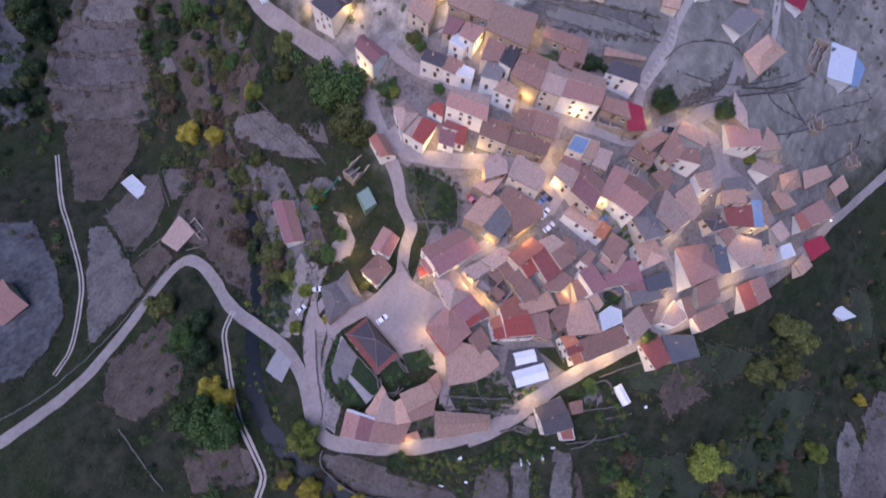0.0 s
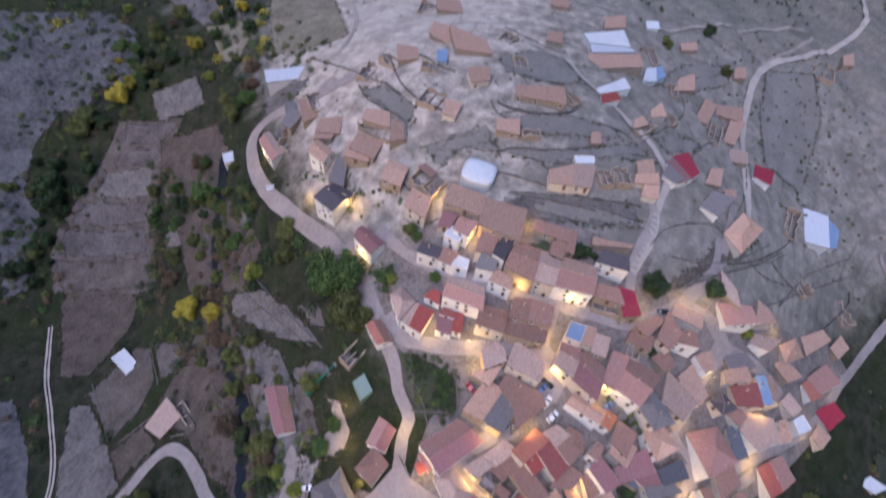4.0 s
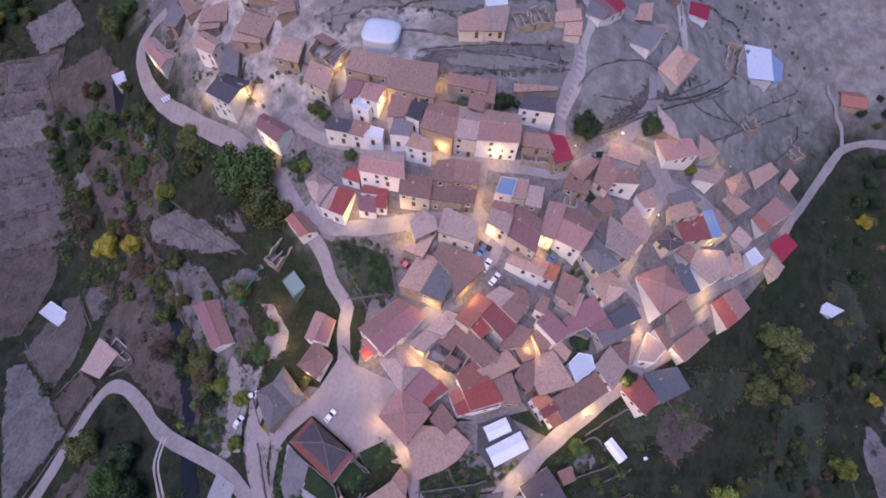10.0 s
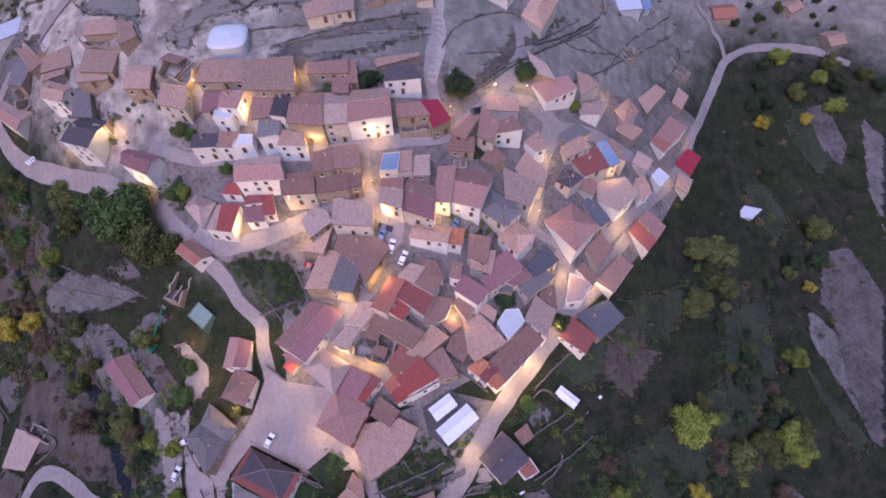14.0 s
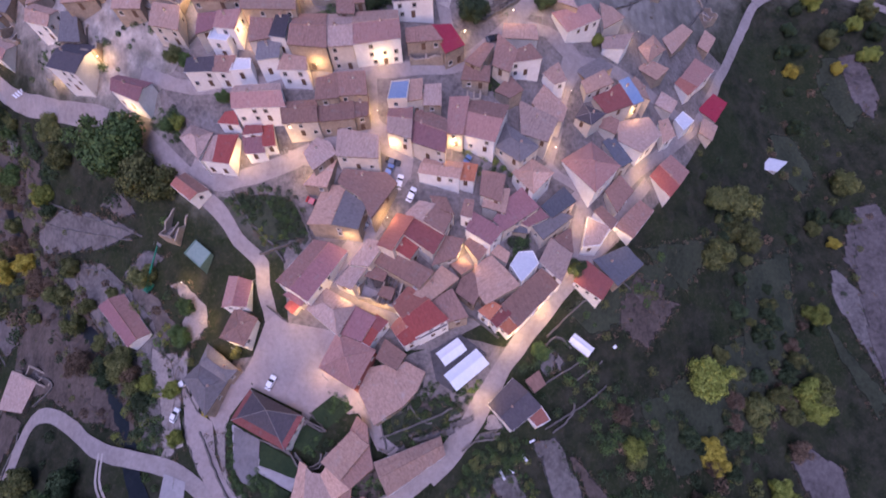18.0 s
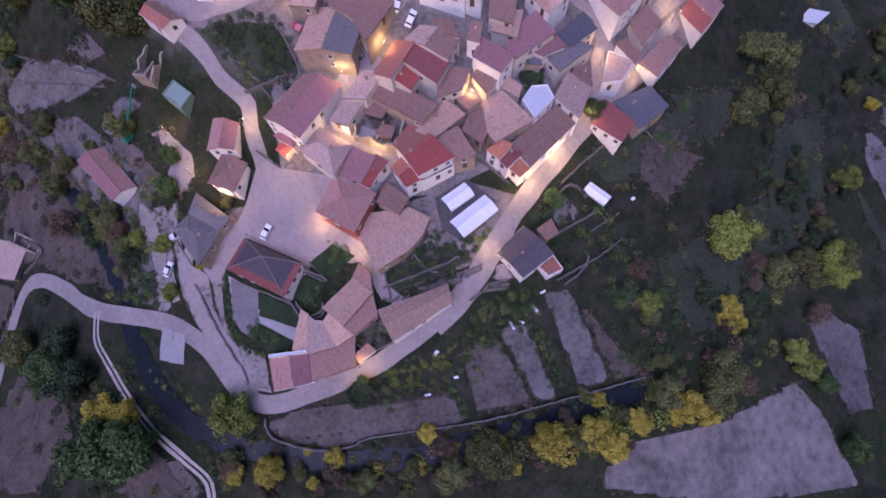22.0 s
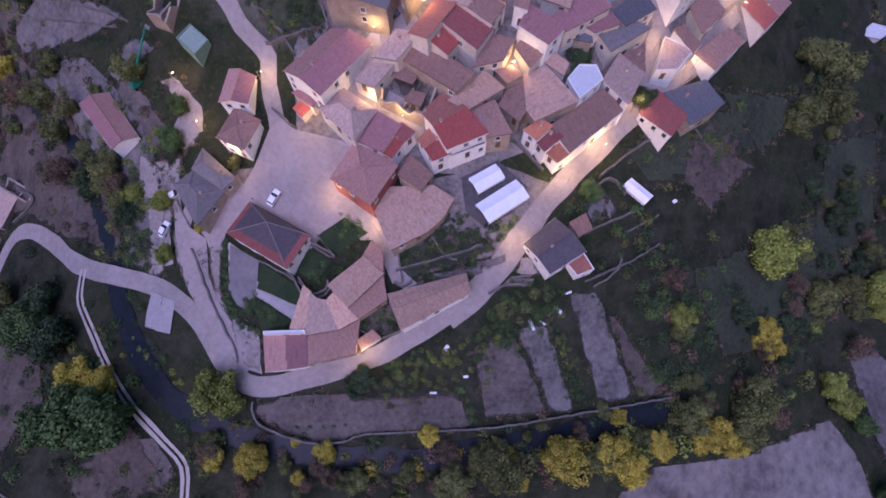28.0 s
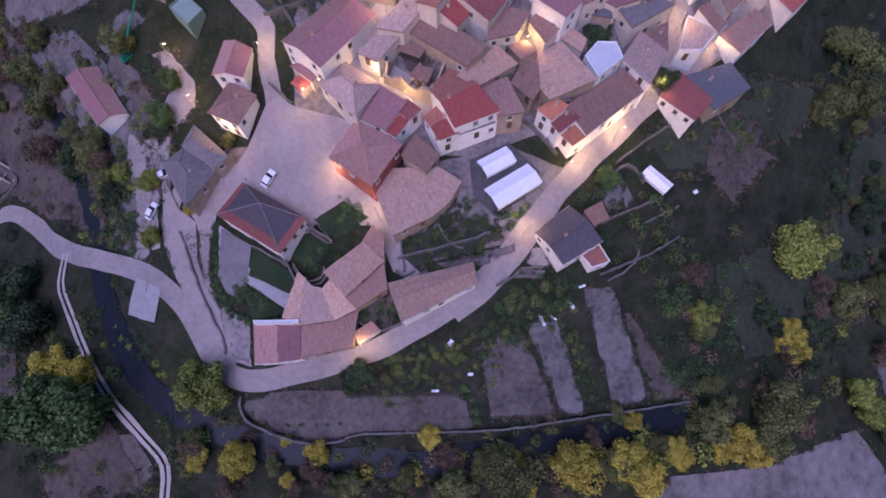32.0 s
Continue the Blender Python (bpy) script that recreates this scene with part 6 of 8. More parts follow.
slope_house([(35.5, 86.8), (38.1, 86.6), (38.1, 95.1), (35.7, 95.3)], 3.6, 0.6, "brown", "stone")
slope_house([(-1.9, 84.7), (3.4, 83.2), (5.3, 89.0), (-0.9, 89.5)], 6, 1, "pink", "white")
flat_house([(-4.5, 83.1), (0.8, 81.3), (2.2, 85.7), (-3.5, 87.3)], 5, 0, "pale", "white")
slope_house([(-7.4, 84.9), (-3.4, 86.3), (-2.1, 91.6), (-7.0, 91.3)], 4.6, 0.8, "purple", "beige")
slope_house([(7.0, 79.3), (12.3, 80.0), (13.3, 86.7), (7.5, 87.9)], 5, 1, "brown", "beige")
slope_house([(12.7, 79.2), (16.7, 77.8), (18.4, 86.8), (15.1, 87.7)], 6, 0.8, "slate", "white")
ridge_house([(17.3, 76.2), (27.1, 73.5), (27.3, 79.7), (27.5, 85.9), (19.8, 87.0), (18.5, 81.6)], 5.8, 1.4, ("brown", "brown"), "stone")
ridge_house([(27.4, 74.3), (33.9, 73.8), (34.1, 79.5), (34.2, 85.2), (27.8, 86.2), (27.6, 80.2)], 5.6, 1.4, ("pinkgray", "pinkgray"), "beige")
ridge_house([(34.0, 74.1), (46.3, 74.6), (46.4, 79.9), (46.5, 85.2), (34.9, 86.1), (34.5, 80.1)], 5.8, 1.4, ("pink", "tile"), "white")
slope_house([(-11.7, 76.3), (-4.3, 75.5), (-4.0, 79.7), (-10.9, 80.3)], 6, 0.8, "slate", "white")
slope_house([(-4.1, 75.3), (0.4, 74.5), (1.8, 79.2), (-3.7, 80.1)], 5, 0.8, "brown", "white")
flat_house([(0.4, 74.4), (6.1, 74.2), (5.9, 78.1), (1.6, 78.9)], 4.6, 0, "pale", "white")
slope_house([(8.6, 74.0), (14.2, 74.2), (15.0, 79.2), (9.3, 80.1)], 6.5, 1, "gray", "white")
slope_house([(13.6, 71.7), (21.1, 70.4), (21.0, 74.1), (15.4, 76.1)], 6, 0.8, "tile", "white")
slope_house([(45.6, 85.6), (56.2, 85.2), (55.3, 90.0), (47.4, 90.2)], 6.2, 1, "slate", "white")
slope_house([(44.1, 92.7), (57.0, 95.3), (56.8, 96.6), (43.9, 95.5)], 3, 0.6, "tile", "stone")
slope_house([(48.0, 76.5), (57.4, 76.1), (55.0, 80.9), (48.3, 81.0)], 4.2, 0.8, "brown", "stone")
house(52.8, 76.3, 9.1, 5.0, -0.5, 2.2, "ruin", "gray", "stone")
slope_house([(57.9, 72.7), (63.3, 75.1), (60.7, 82.6), (55.2, 83.0)], 4, 0.6, "magenta", "stone")
flat_house([(40.9, 61.7), (46.1, 61.1), (47.5, 67.7), (42.5, 67.9)], 5, 0, "blue", "beige")
slope_house([(46.2, 61.4), (50.1, 61.7), (50.8, 67.8), (47.6, 68.0)], 4.6, 0.6, "tile", "beige")
slope_house([(50.2, 60.6), (54.9, 59.9), (55.7, 66.5), (51.4, 66.9)], 4.4, 0.6, "pinkgray", "stone")
ridge_house([(39.9, 54.0), (45.8, 50.9), (46.6, 56.1), (47.3, 61.3), (41.2, 61.8), (40.6, 57.9)], 5.6, 1.4, ("pinkgray", "pink"), "beige")
ridge_house([(45.8, 51.5), (54.2, 46.7), (55.1, 52.0), (55.9, 57.4), (48.7, 62.6), (47.2, 57.1)], 5.6, 1.4, ("purple", "brown"), "beige")
slope_house([(55.5, 52.9), (59.6, 51.8), (63.1, 63.1), (57.8, 63.7)], 5, 1.2, "pink", "beige")
ridge_house([(60.1, 52.7), (67.8, 49.2), (70.8, 54.9), (73.8, 60.7), (63.8, 64.8), (62.0, 58.8)], 5.6, 1.8, ("pink", "brown"), "white")
hip_house([(68.7, 51.5), (74.4, 45.2), (80.5, 49.3), (72.8, 58.9)], 5.4, 1.6, "gray", "beige")
slope_house([(76.8, 54.5), (83.4, 50.6), (87.5, 57.2), (78.2, 65.1)], 5, 1.2, "pinkgray", "beige")
ridge_house([(46.7, 45.1), (57.2, 41.7), (58.1, 44.0), (59.0, 46.4), (49.3, 49.6), (48.0, 47.4)], 5, 0.9, ("tile", "tile"), "white")
slope_house([(57.3, 42.6), (61.2, 41.5), (62.8, 45.8), (59.1, 47.0)], 5, 0.9, "orange", "white")
slope_house([(62.7, 38.8), (67.7, 35.7), (70.3, 43.4), (64.5, 45.8)], 5, 0.8, "brown", "beige")
slope_house([(75.9, 71.6), (84.8, 72.0), (82.5, 77.1), (78.6, 75.6)], 6.5, 0.8, "brown", "white")
slope_house([(70.9, 71.4), (74.9, 68.1), (78.3, 74.8), (74.2, 82.0)], 4.8, 1, "brown", "beige")
slope_house([(63.3, 72.6), (67.0, 69.7), (71.9, 76.7), (69.5, 78.0)], 4.2, 0.6, "brown", "stone")
slope_house([(96.5, 85.9), (107.7, 90.3), (105.5, 95.8), (93.3, 93.5)], 5, 1, "pink", "white")
slope_house([(94.7, 96.8), (100.5, 92.5), (99.0, 99.7), (94.3, 106.6)], 3.8, 0.6, "pinkgray", "stone")
slope_house([(111.8, 93.9), (119.7, 98.1), (116.9, 102.4), (113.5, 105.0)], 3.8, 0.8, "tile", "beige")
slope_house([(110.1, 87.1), (116.7, 86.1), (121.0, 91.4), (110.8, 91.2)], 4.5, 0.8, "pinkgray", "white")
hip_house([(128.2, 96.1), (129.4, 89.2), (136.5, 94.1), (135.0, 101.2)], 4, 1, "tile", "beige")
slope_house([(145.9, 101.3), (157.3, 111.6), (154.5, 115.4), (144.5, 108.8)], 3.6, 0.8, "tile", "stone")
slope_house([(154.2, 90.0), (163.6, 97.3), (158.4, 103.6), (149.3, 94.9)], 4, 0.8, "pink", "white")
slope_house([(144.1, 89.5), (146.8, 83.6), (150.8, 86.4), (146.6, 91.7)], 4, 0.5, "terra", "white")
slope_house([(156.9, 85.6), (160.9, 78.9), (168.0, 86.6), (164.6, 91.7)], 3.8, 0.6, "magenta", "beige")
slope_house([(152.3, 73.9), (155.5, 69.9), (159.3, 75.3), (155.6, 79.6)], 3.8, 0.6, "pinkgray", "beige")
flat_house([(138.8, 73.9), (140.3, 68.7), (145.4, 72.4), (143.0, 77.2)], 4, 0, "pale", "white")
slope_house([(128.3, 60.9), (133.2, 63.6), (132.9, 70.1), (129.4, 69.4)], 4.6, 0.7, "tile", "white")
slope_house([(116.3, 53.7), (124.3, 59.5), (122.0, 66.0), (111.8, 65.1), (110.1, 58.5)], 5, 1.2, "pinkgray", "white")
slope_house([(107.1, 47.9), (111.4, 49.9), (108.2, 59.6), (104.6, 57.4)], 4.6, 0.5, "bluegray", "beige")
hip_house([(95.1, 61.8), (98.9, 58.5), (104.0, 61.8), (98.8, 66.0)], 5, 1, "slate", "beige")
slope_house([(105.6, 63.9), (114.4, 66.2), (112.2, 73.6), (102.9, 69.8)], 5, 1.2, "redbrown", "beige")
slope_house([(116.2, 68.3), (120.0, 69.6), (117.9, 79.0), (114.4, 77.8)], 5, 0.6, "blue", "beige")
slope_house([(100.0, 69.0), (109.0, 72.0), (107.1, 76.7), (99.4, 73.3)], 4.4, 0.8, "tile", "beige")
slope_house([(85.1, 57.7), (88.9, 57.0), (91.1, 61.1), (86.4, 70.0), (81.9, 64.2)], 4.6, 1, "tile", "beige")
ridge_house([(-97.6, 125.0), (-87.1, 115.3), (-85.7, 118.6), (-84.4, 121.9), (-95.9, 131.3), (-96.7, 128.1)], 5, 1.2, ("pink", "pinkgray"), "white")
ridge_house([(-66.3, 111.7), (-59.0, 108.2), (-58.2, 111.4), (-57.3, 114.7), (-65.6, 119.2), (-66.0, 115.4)], 6, 1.3, ("tile", "tile"), "white")
ridge_house([(-55.7, 91.7), (-47.0, 87.5), (-44.6, 92.7), (-42.5, 97.4), (-50.8, 100.8), (-53.1, 96.5)], 7, 1.3, ("slate", "slate"), "white")
ridge_house([(-35.5, 79.4), (-27.5, 74.2), (-25.9, 77.3), (-24.4, 80.3), (-34.3, 84.9), (-34.9, 82.2)], 6, 1.4, ("purple", "purple"), "white")
slope_house([(-53.4, 100.3), (-47.1, 99.1), (-49.8, 111.0), (-54.4, 111.6)], 4, 1, "gray", "stone")
house(-44.9, 101.1, 6.8, 11.6, -8.7, 2.4, "ruin", "gray", "stone")
slope_house([(-50.5, 109.1), (-40.8, 108.8), (-41.3, 115.9), (-50.3, 115.8)], 4, 1, "tile", "stone")
slope_house([(-32.6, 100.0), (-24.7, 98.6), (-24.8, 104.9), (-32.0, 106.3)], 4, 1, "tile", "stone")
slope_house([(-67.5, 118.9), (-61.0, 121.4), (-61.0, 126.7), (-66.7, 126.6)], 3.6, 1, "tile", "stone")
slope_house([(-89.1, 131.5), (-84.0, 129.6), (-82.2, 139.4), (-89.0, 141.6)], 3.6, 1, "gray", "stone")
slope_house([(-20.6, 90.8), (-12.7, 87.4), (-12.6, 95.4), (-20.1, 98.4)], 5, 1, "tile", "beige")
house(-15.7, 102.8, 11.7, 8.5, -29.6, 3, "ruin", "brown", "stone")
slope_house([(-77.9, 130.9), (-73.1, 138.2), (-81.4, 144.5), (-85.8, 143.0)], 2.8, 0.7, "tile", "stone")
slope_house([(-88.9, 136.5), (-85.3, 140.2), (-90.7, 147.5), (-93.4, 144.1)], 2.8, 0.6, "gray", "stone")
slope_house([(-87.4, 128.8), (-82.8, 135.3), (-85.2, 138.7), (-89.7, 135.2)], 2.6, 0.5, "gray", "stone")
house(-76.5, 144.0, 8.8, 11.4, 38.2, 2.4, "ruin", "gray", "stone")
slope_house([(-67.9, 122.0), (-58.7, 124.4), (-60.7, 133.7), (-68.3, 128.9)], 3, 0.8, "tile", "stone")
slope_house([(-49.2, 112.4), (-39.0, 110.2), (-37.8, 118.6), (-48.5, 121.6)], 3, 0.8, "tile", "stone")
slope_house([(-48.4, 124.9), (-37.3, 124.3), (-39.9, 131.9), (-48.9, 131.0)], 2.8, 0.7, "tile", "stone")
slope_house([(-34.2, 115.1), (-29.2, 118.3), (-32.2, 124.8), (-36.6, 126.0)], 2.8, 0.6, "tile", "stone")
house(-42.0, 123.4, 15.2, 5.4, -22.4, 2.4, "ruin", "gray", "stone")
slope_house([(-32.7, 102.7), (-24.6, 101.1), (-24.5, 107.7), (-32.1, 109.0)], 3, 0.7, "tile", "stone")
house(-25.1, 138.5, 8.5, 8.9, -16.4, 2.6, "ruin", "gray", "stone")
slope_house([(-18.3, 129.0), (-13.2, 128.7), (-12.3, 136.2), (-18.7, 136.4)], 2.8, 0.6, "tile", "beige")
slope_house([(-23.5, 171.5), (-8.1, 173.7), (-12.4, 181.5), (-30.1, 186.8)], 2.8, 0.7, "tile", "stone")
slope_house([(-38.6, 185.1), (-25.2, 177.7), (-30.7, 192.0), (-38.6, 193.6)], 2.8, 0.7, "tile", "stone")
slope_house([(-28.9, 162.0), (-25.1, 162.5), (-26.6, 170.2), (-30.6, 168.3)], 2, 0.3, "blue", "pale")
slope_house([(-45.5, 160.4), (-37.5, 165.0), (-40.9, 171.9), (-48.8, 169.9)], 2.8, 0.6, "tile", "stone")
house(-49.0, 162.5, 5.8, 11.5, 51.5, 2.2, "ruin", "gray", "stone")
slope_house([(-11.1, 146.5), (-5.2, 150.5), (-6.3, 158.1), (-14.8, 153.9)], 2.8, 0.7, "tile", "beige")
slope_house([(6.2, 144.7), (25.6, 146.8), (23.4, 155.5), (5.9, 150.4)], 2.8, 0.9, "tile", "stone")
house(27.8, 156.2, 4.6, 7.7, 38.6, 2.4, "ruin", "gray", "stone")
slope_house([(13.1, 200.9), (20.1, 201.0), (19.1, 209.8), (12.8, 206.9)], 2.8, 0.6, "tile", "stone")
slope_house([(11.7, 251.0), (20.9, 251.4), (20.0, 259.2), (11.2, 257.0)], 2.6, 0.5, "tile", "stone")
slope_house([(3.0, 125.2), (11.2, 125.5), (10.0, 132.7), (2.4, 130.2)], 2.6, 0.6, "tile", "stone")
house(15.3, 128.4, 7.2, 3.9, 23.0, 2.2, "ruin", "gray", "stone")
slope_house([(37.6, 133.0), (40.9, 134.1), (40.5, 139.3), (37.3, 138.2)], 2.4, 0.4, "tile", "stone")
slope_house([(25.3, 108.4), (32.9, 109.5), (32.3, 118.5), (24.5, 113.5)], 3.4, 1, "tile", "beige")
slope_house([(33.1, 109.7), (39.3, 110.6), (40.1, 120.7), (32.6, 118.8)], 3.4, 1, "pinkgray", "beige")
flat_house([(33.0, 119.7), (39.5, 121.9), (39.0, 125.4), (32.1, 123.2)], 3, 0, "pale", "white")
house(44.9, 119.7, 5.4, 7.2, 20.6, 2.6, "ruin", "gray", "stone")
house(50.8, 122.9, 5.9, 8.1, 20.2, 2.6, "ruin", "gray", "stone")
slope_house([(55.8, 122.4), (64.2, 124.5), (63.9, 129.6), (56.0, 126.5)], 3, 0.6, "orangebeige", "beige")
slope_house([(59.0, 117.8), (64.3, 118.2), (64.8, 124.5), (59.3, 123.0)], 2.8, 0.5, "orangebeige", "beige")
slope_house([(56.7, 127.7), (62.7, 130.2), (61.6, 136.2), (56.1, 132.9)], 2.8, 0.6, "tile", "stone")
slope_house([(79.2, 137.5), (82.2, 141.8), (77.9, 151.1), (72.1, 146.2)], 3.4, 0.8, "magenta", "white")
slope_house([(73.3, 131.7), (78.4, 136.3), (71.3, 144.3), (69.1, 141.1)], 3.2, 0.8, "purple", "white")
slope_house([(67.2, 133.1), (72.0, 130.3), (74.7, 134.0), (69.1, 139.5)], 2.8, 0.4, "gray", "white")
slope_house([(54.6, 153.5), (60.5, 158.4), (58.0, 162.0), (55.1, 158.5)], 2.6, 0.5, "tile", "stone")
slope_house([(63.6, 169.3), (70.0, 172.6), (67.5, 180.1), (63.5, 173.6)], 2.6, 0.6, "orangebeige", "beige")
house(59.8, 156.8, 10.4, 4.3, 50.5, 2.2, "ruin", "gray", "stone")
slope_house([(89.4, 192.9), (95.0, 191.9), (100.1, 206.8), (94.9, 210.4)], 2.8, 0.6, "tile", "stone")
slope_house([(102.7, 207.5), (114.9, 206.4), (116.7, 217.1), (103.7, 214.5)], 2.8, 0.6, "tile", "stone")
slope_house([(104.6, 188.6), (109.9, 188.0), (116.2, 205.7), (109.0, 204.1)], 2.8, 0.6, "tile", "stone")
slope_house([(104.8, 175.2), (114.8, 176.6), (115.1, 183.8), (107.7, 183.2)], 2.4, 0.5, "pinkgray", "stone")
slope_house([(88.5, 145.0), (94.3, 145.3), (95.9, 154.9), (91.0, 153.3)], 2.8, 0.6, "tile", "stone")
slope_house([(84.6, 129.2), (91.1, 126.0), (97.7, 137.1), (89.7, 138.0)], 3.6, 0.8, "gray", "white")
slope_house([(120.0, 174.9), (127.1, 171.4), (129.4, 180.2), (121.4, 182.1)], 3, 0.7, "magenta", "white")
slope_house([(97.6, 143.4), (101.7, 143.5), (102.1, 147.6), (97.9, 146.9)], 2.6, 0.4, "tile", "stone")
hip_house([(96.1, 123.5), (101.6, 115.7), (111.2, 130.3), (104.4, 136.3)], 5, 1.5, "orangebeige", "beige")
slope_house([(152.4, 159.8), (163.2, 159.6), (165.7, 178.9), (154.2, 180.6)], 3.4, 0.8, "metal", "pale")
slope_house([(167.5, 163.9), (171.1, 165.7), (174.4, 176.8), (170.4, 182.6)], 3.2, 0.5, "blue", "pale")
house(142.0, 162.0, 5.7, 18.2, -17.3, 2.6, "ruin", "gray", "stone")
slope_house([(33.5, 213.3), (52.4, 216.8), (48.1, 228.1), (29.9, 218.5)], 4, 1.2, "pale", "pale")
slope_house([(35.4, 205.6), (54.8, 213.7), (52.6, 215.7), (33.7, 211.7)], 3.6, 0.5, "metal", "pale")
slope_house([(33.5, 192.2), (58.8, 203.7), (57.2, 211.9), (33.4, 203.2)], 3, 0.9, "tile", "stone")
slope_house([(61.2, 200.1), (67.3, 202.3), (66.8, 212.3), (62.5, 209.7)], 3, 0.5, "metal", "pale")
slope_house([(68.0, 204.7), (72.1, 209.0), (70.2, 215.8), (67.6, 214.4)], 3, 0.5, "blue", "pale")
slope_house([(39.5, 169.7), (52.4, 178.7), (49.1, 183.7), (37.9, 171.9)], 3, 0.7, "pale", "white")
slope_house([(40.9, 161.4), (47.8, 166.8), (46.3, 170.9), (40.0, 167.1)], 2.6, 0.4, "red", "white")
slope_house([(77.9, 206.6), (88.1, 210.7), (88.2, 223.0), (81.1, 217.0)], 2.6, 0.6, "tile", "stone")
slope_house([(85.0, 250.6), (93.2, 253.6), (93.0, 261.1), (84.2, 256.1)], 2.4, 0.4, "tile", "stone")
slope_house([(114.8, 244.0), (121.4, 246.4), (122.0, 256.4), (116.5, 253.3)], 2.4, 0.4, "tile", "stone")
slope_house([(193.1, 305.1), (200.0, 307.7), (202.4, 321.0), (194.9, 315.6)], 2.4, 0.4, "tile", "stone")
house(177.4, 289.5, 11.7, 15.1, -9.2, 2, "ruin", "gray", "stone")
slope_house([(40.6, 237.5), (50.8, 242.6), (50.4, 254.2), (40.1, 246.6)], 2.4, 0.5, "tile", "stone")
slope_house([(64.4, 256.7), (70.9, 259.2), (70.4, 265.9), (63.7, 263.4)], 2, 0.3, "pale", "white")
slope_house([(-109.1, 157.6), (-91.8, 168.4), (-96.0, 175.1), (-113.4, 164.5)], 3, 0.8, "metal", "pale")
flat_house([(-119.9, 123.6), (-115.6, 127.7), (-119.9, 132.7), (-124.0, 128.9)], 2, 0, "pale", "white")
house(148.3, 132.1, 4.2, 8.9, -50.2, 1.6, "ruin", "gray", "stone")
slope_house([(-98.5, 10.1), (-90.8, 7.9), (-87.5, 17.6), (-96.6, 21.8)], 3, 0.8, "pinkgray", "stone")
house(-84.9, 17.8, 10.9, 3.8, -31.0, 2.2, "ruin", "gray", "stone")
slope_house([(86.3, 72.3), (88.7, 68.1), (92.1, 68.5), (91.2, 75.1)], 5, 0.8, "tile", "white")
slope_house([(99.2, 78.5), (101.8, 73.4), (110.3, 77.7), (107.2, 82.1)], 3, 0.5, "gray", "stone")
slope_house([(130.5, 76.6), (134.4, 72.2), (137.6, 76.1), (133.9, 81.0)], 4, 0.6, "pinkgray", "beige")
slope_house([(103.7, 61.3), (107.6, 57.9), (109.6, 62.2), (106.6, 65.2)], 4, 0.6, "brown", "beige")
slope_house([(121.7, 81.4), (117.3, 77.7), (122.9, 70.4), (122.8, 77.2)], 4.4, 0.7, "tile", "beige")
slope_house([(71.0, 65.9), (74.5, 63.1), (78.4, 64.9), (75.9, 70.5)], 4, 0.6, "brown", "stone")
slope_house([(166.3, 115.8), (168.9, 111.4), (174.1, 117.8), (171.7, 123.0)], 3.6, 0.6, "tile", "stone")
slope_house([(57.1, 28.1), (59.8, 22.6), (62.6, 25.3), (58.9, 29.6)], 4, 0.7, "brown", "beige")
slope_house([(52.5, 23.3), (54.9, 20.1), (58.0, 21.4), (55.9, 24.0)], 3.6, 0.6, "brown", "stone")
slope_house([(31.9, 17.6), (35.1, 15.7), (36.3, 18.3), (33.4, 19.4)], 3.4, 0.6, "brown", "stone")
house(-55.8, 156.5, 9.2, 10.8, -12.4, 2.2, "ruin", "gray", "stone")
house(-51.0, 228.8, 9.1, 12.4, 6.7, 2.2, "ruin", "gray", "stone")
slope_house([(-44.0, 221.4), (-30.9, 222.9), (-35.3, 233.1), (-47.1, 230.3)], 2.6, 0.5, "tile", "stone")
house(-31.4, 158.2, 6.5, 5.4, 10.2, 2, "ruin", "gray", "stone")
house(-84.0, 125.6, 6.6, 6.5, -20.2, 2.4, "ruin", "gray", "stone")
house(65.5, 227.9, 7.4, 14.4, 13.1, 2.2, "ruin", "gray", "stone")
house(77.0, 205.9, 6.2, 9.0, 3.4, 2, "ruin", "gray", "stone")
house(4.4, 172.7, 5.9, 7.4, 19.9, 2, "ruin", "gray", "stone")
house(72.4, 175.1, 7.2, 6.6, 44.9, 2, "ruin", "gray", "stone")
house(99.1, 187.8, 6.1, 13.9, -12.2, 2.2, "ruin", "gray", "stone")
house(-4.0, 192.9, 6.8, 7.8, -24.7, 2, "ruin", "gray", "stone")
house(144.9, 130.9, 5.4, 8.9, 21.3, 2.4, "ruin", "gray", "stone")
house(176.8, 136.8, 6.6, 11.9, 26.7, 2.4, "ruin", "gray", "stone")
slope_house([(75.4, 81.2), (85.0, 78.8), (85.2, 83.5), (76.7, 85.6)], 3.8, 0.9, "tile", "beige")
slope_house([(61.7, 68.2), (68.9, 66.3), (69.8, 71.0), (63.4, 72.6)], 3.6, 0.8, "brown", "stone")
slope_house([(126.2, 88.8), (130.8, 82.9), (135.9, 86.4), (131.1, 91.3)], 3.4, 0.7, "tile", "stone")
house(64.8, 65.7, 4.1, 4.0, -10.0, 2.4, "ruin", "gray", "stone")

# ---- walls, trees, cars, lamps ----
tree(127.8, -31.4, 4.1, "gold")
tree(-13.0, -43.2, 5.8, "lime")
tree(-42.0, -48.5, 8.6, "green")
tree(-60.1, -27.3, 6.3, "dark")
tree(-44.0, -38.2, 4.1, "gold")
tree(-6.6, -57.4, 4.0, "gold")
tree(19.1, -40.6, 3.4, "dark")
tree(120.0, -49.7, 6.9, "olive")
tree(77.0, -60.9, 5.3, "gold")
tree(64.8, -61.0, 5.3, "gold")
tree(50.1, -61.7, 5.8, "olive")
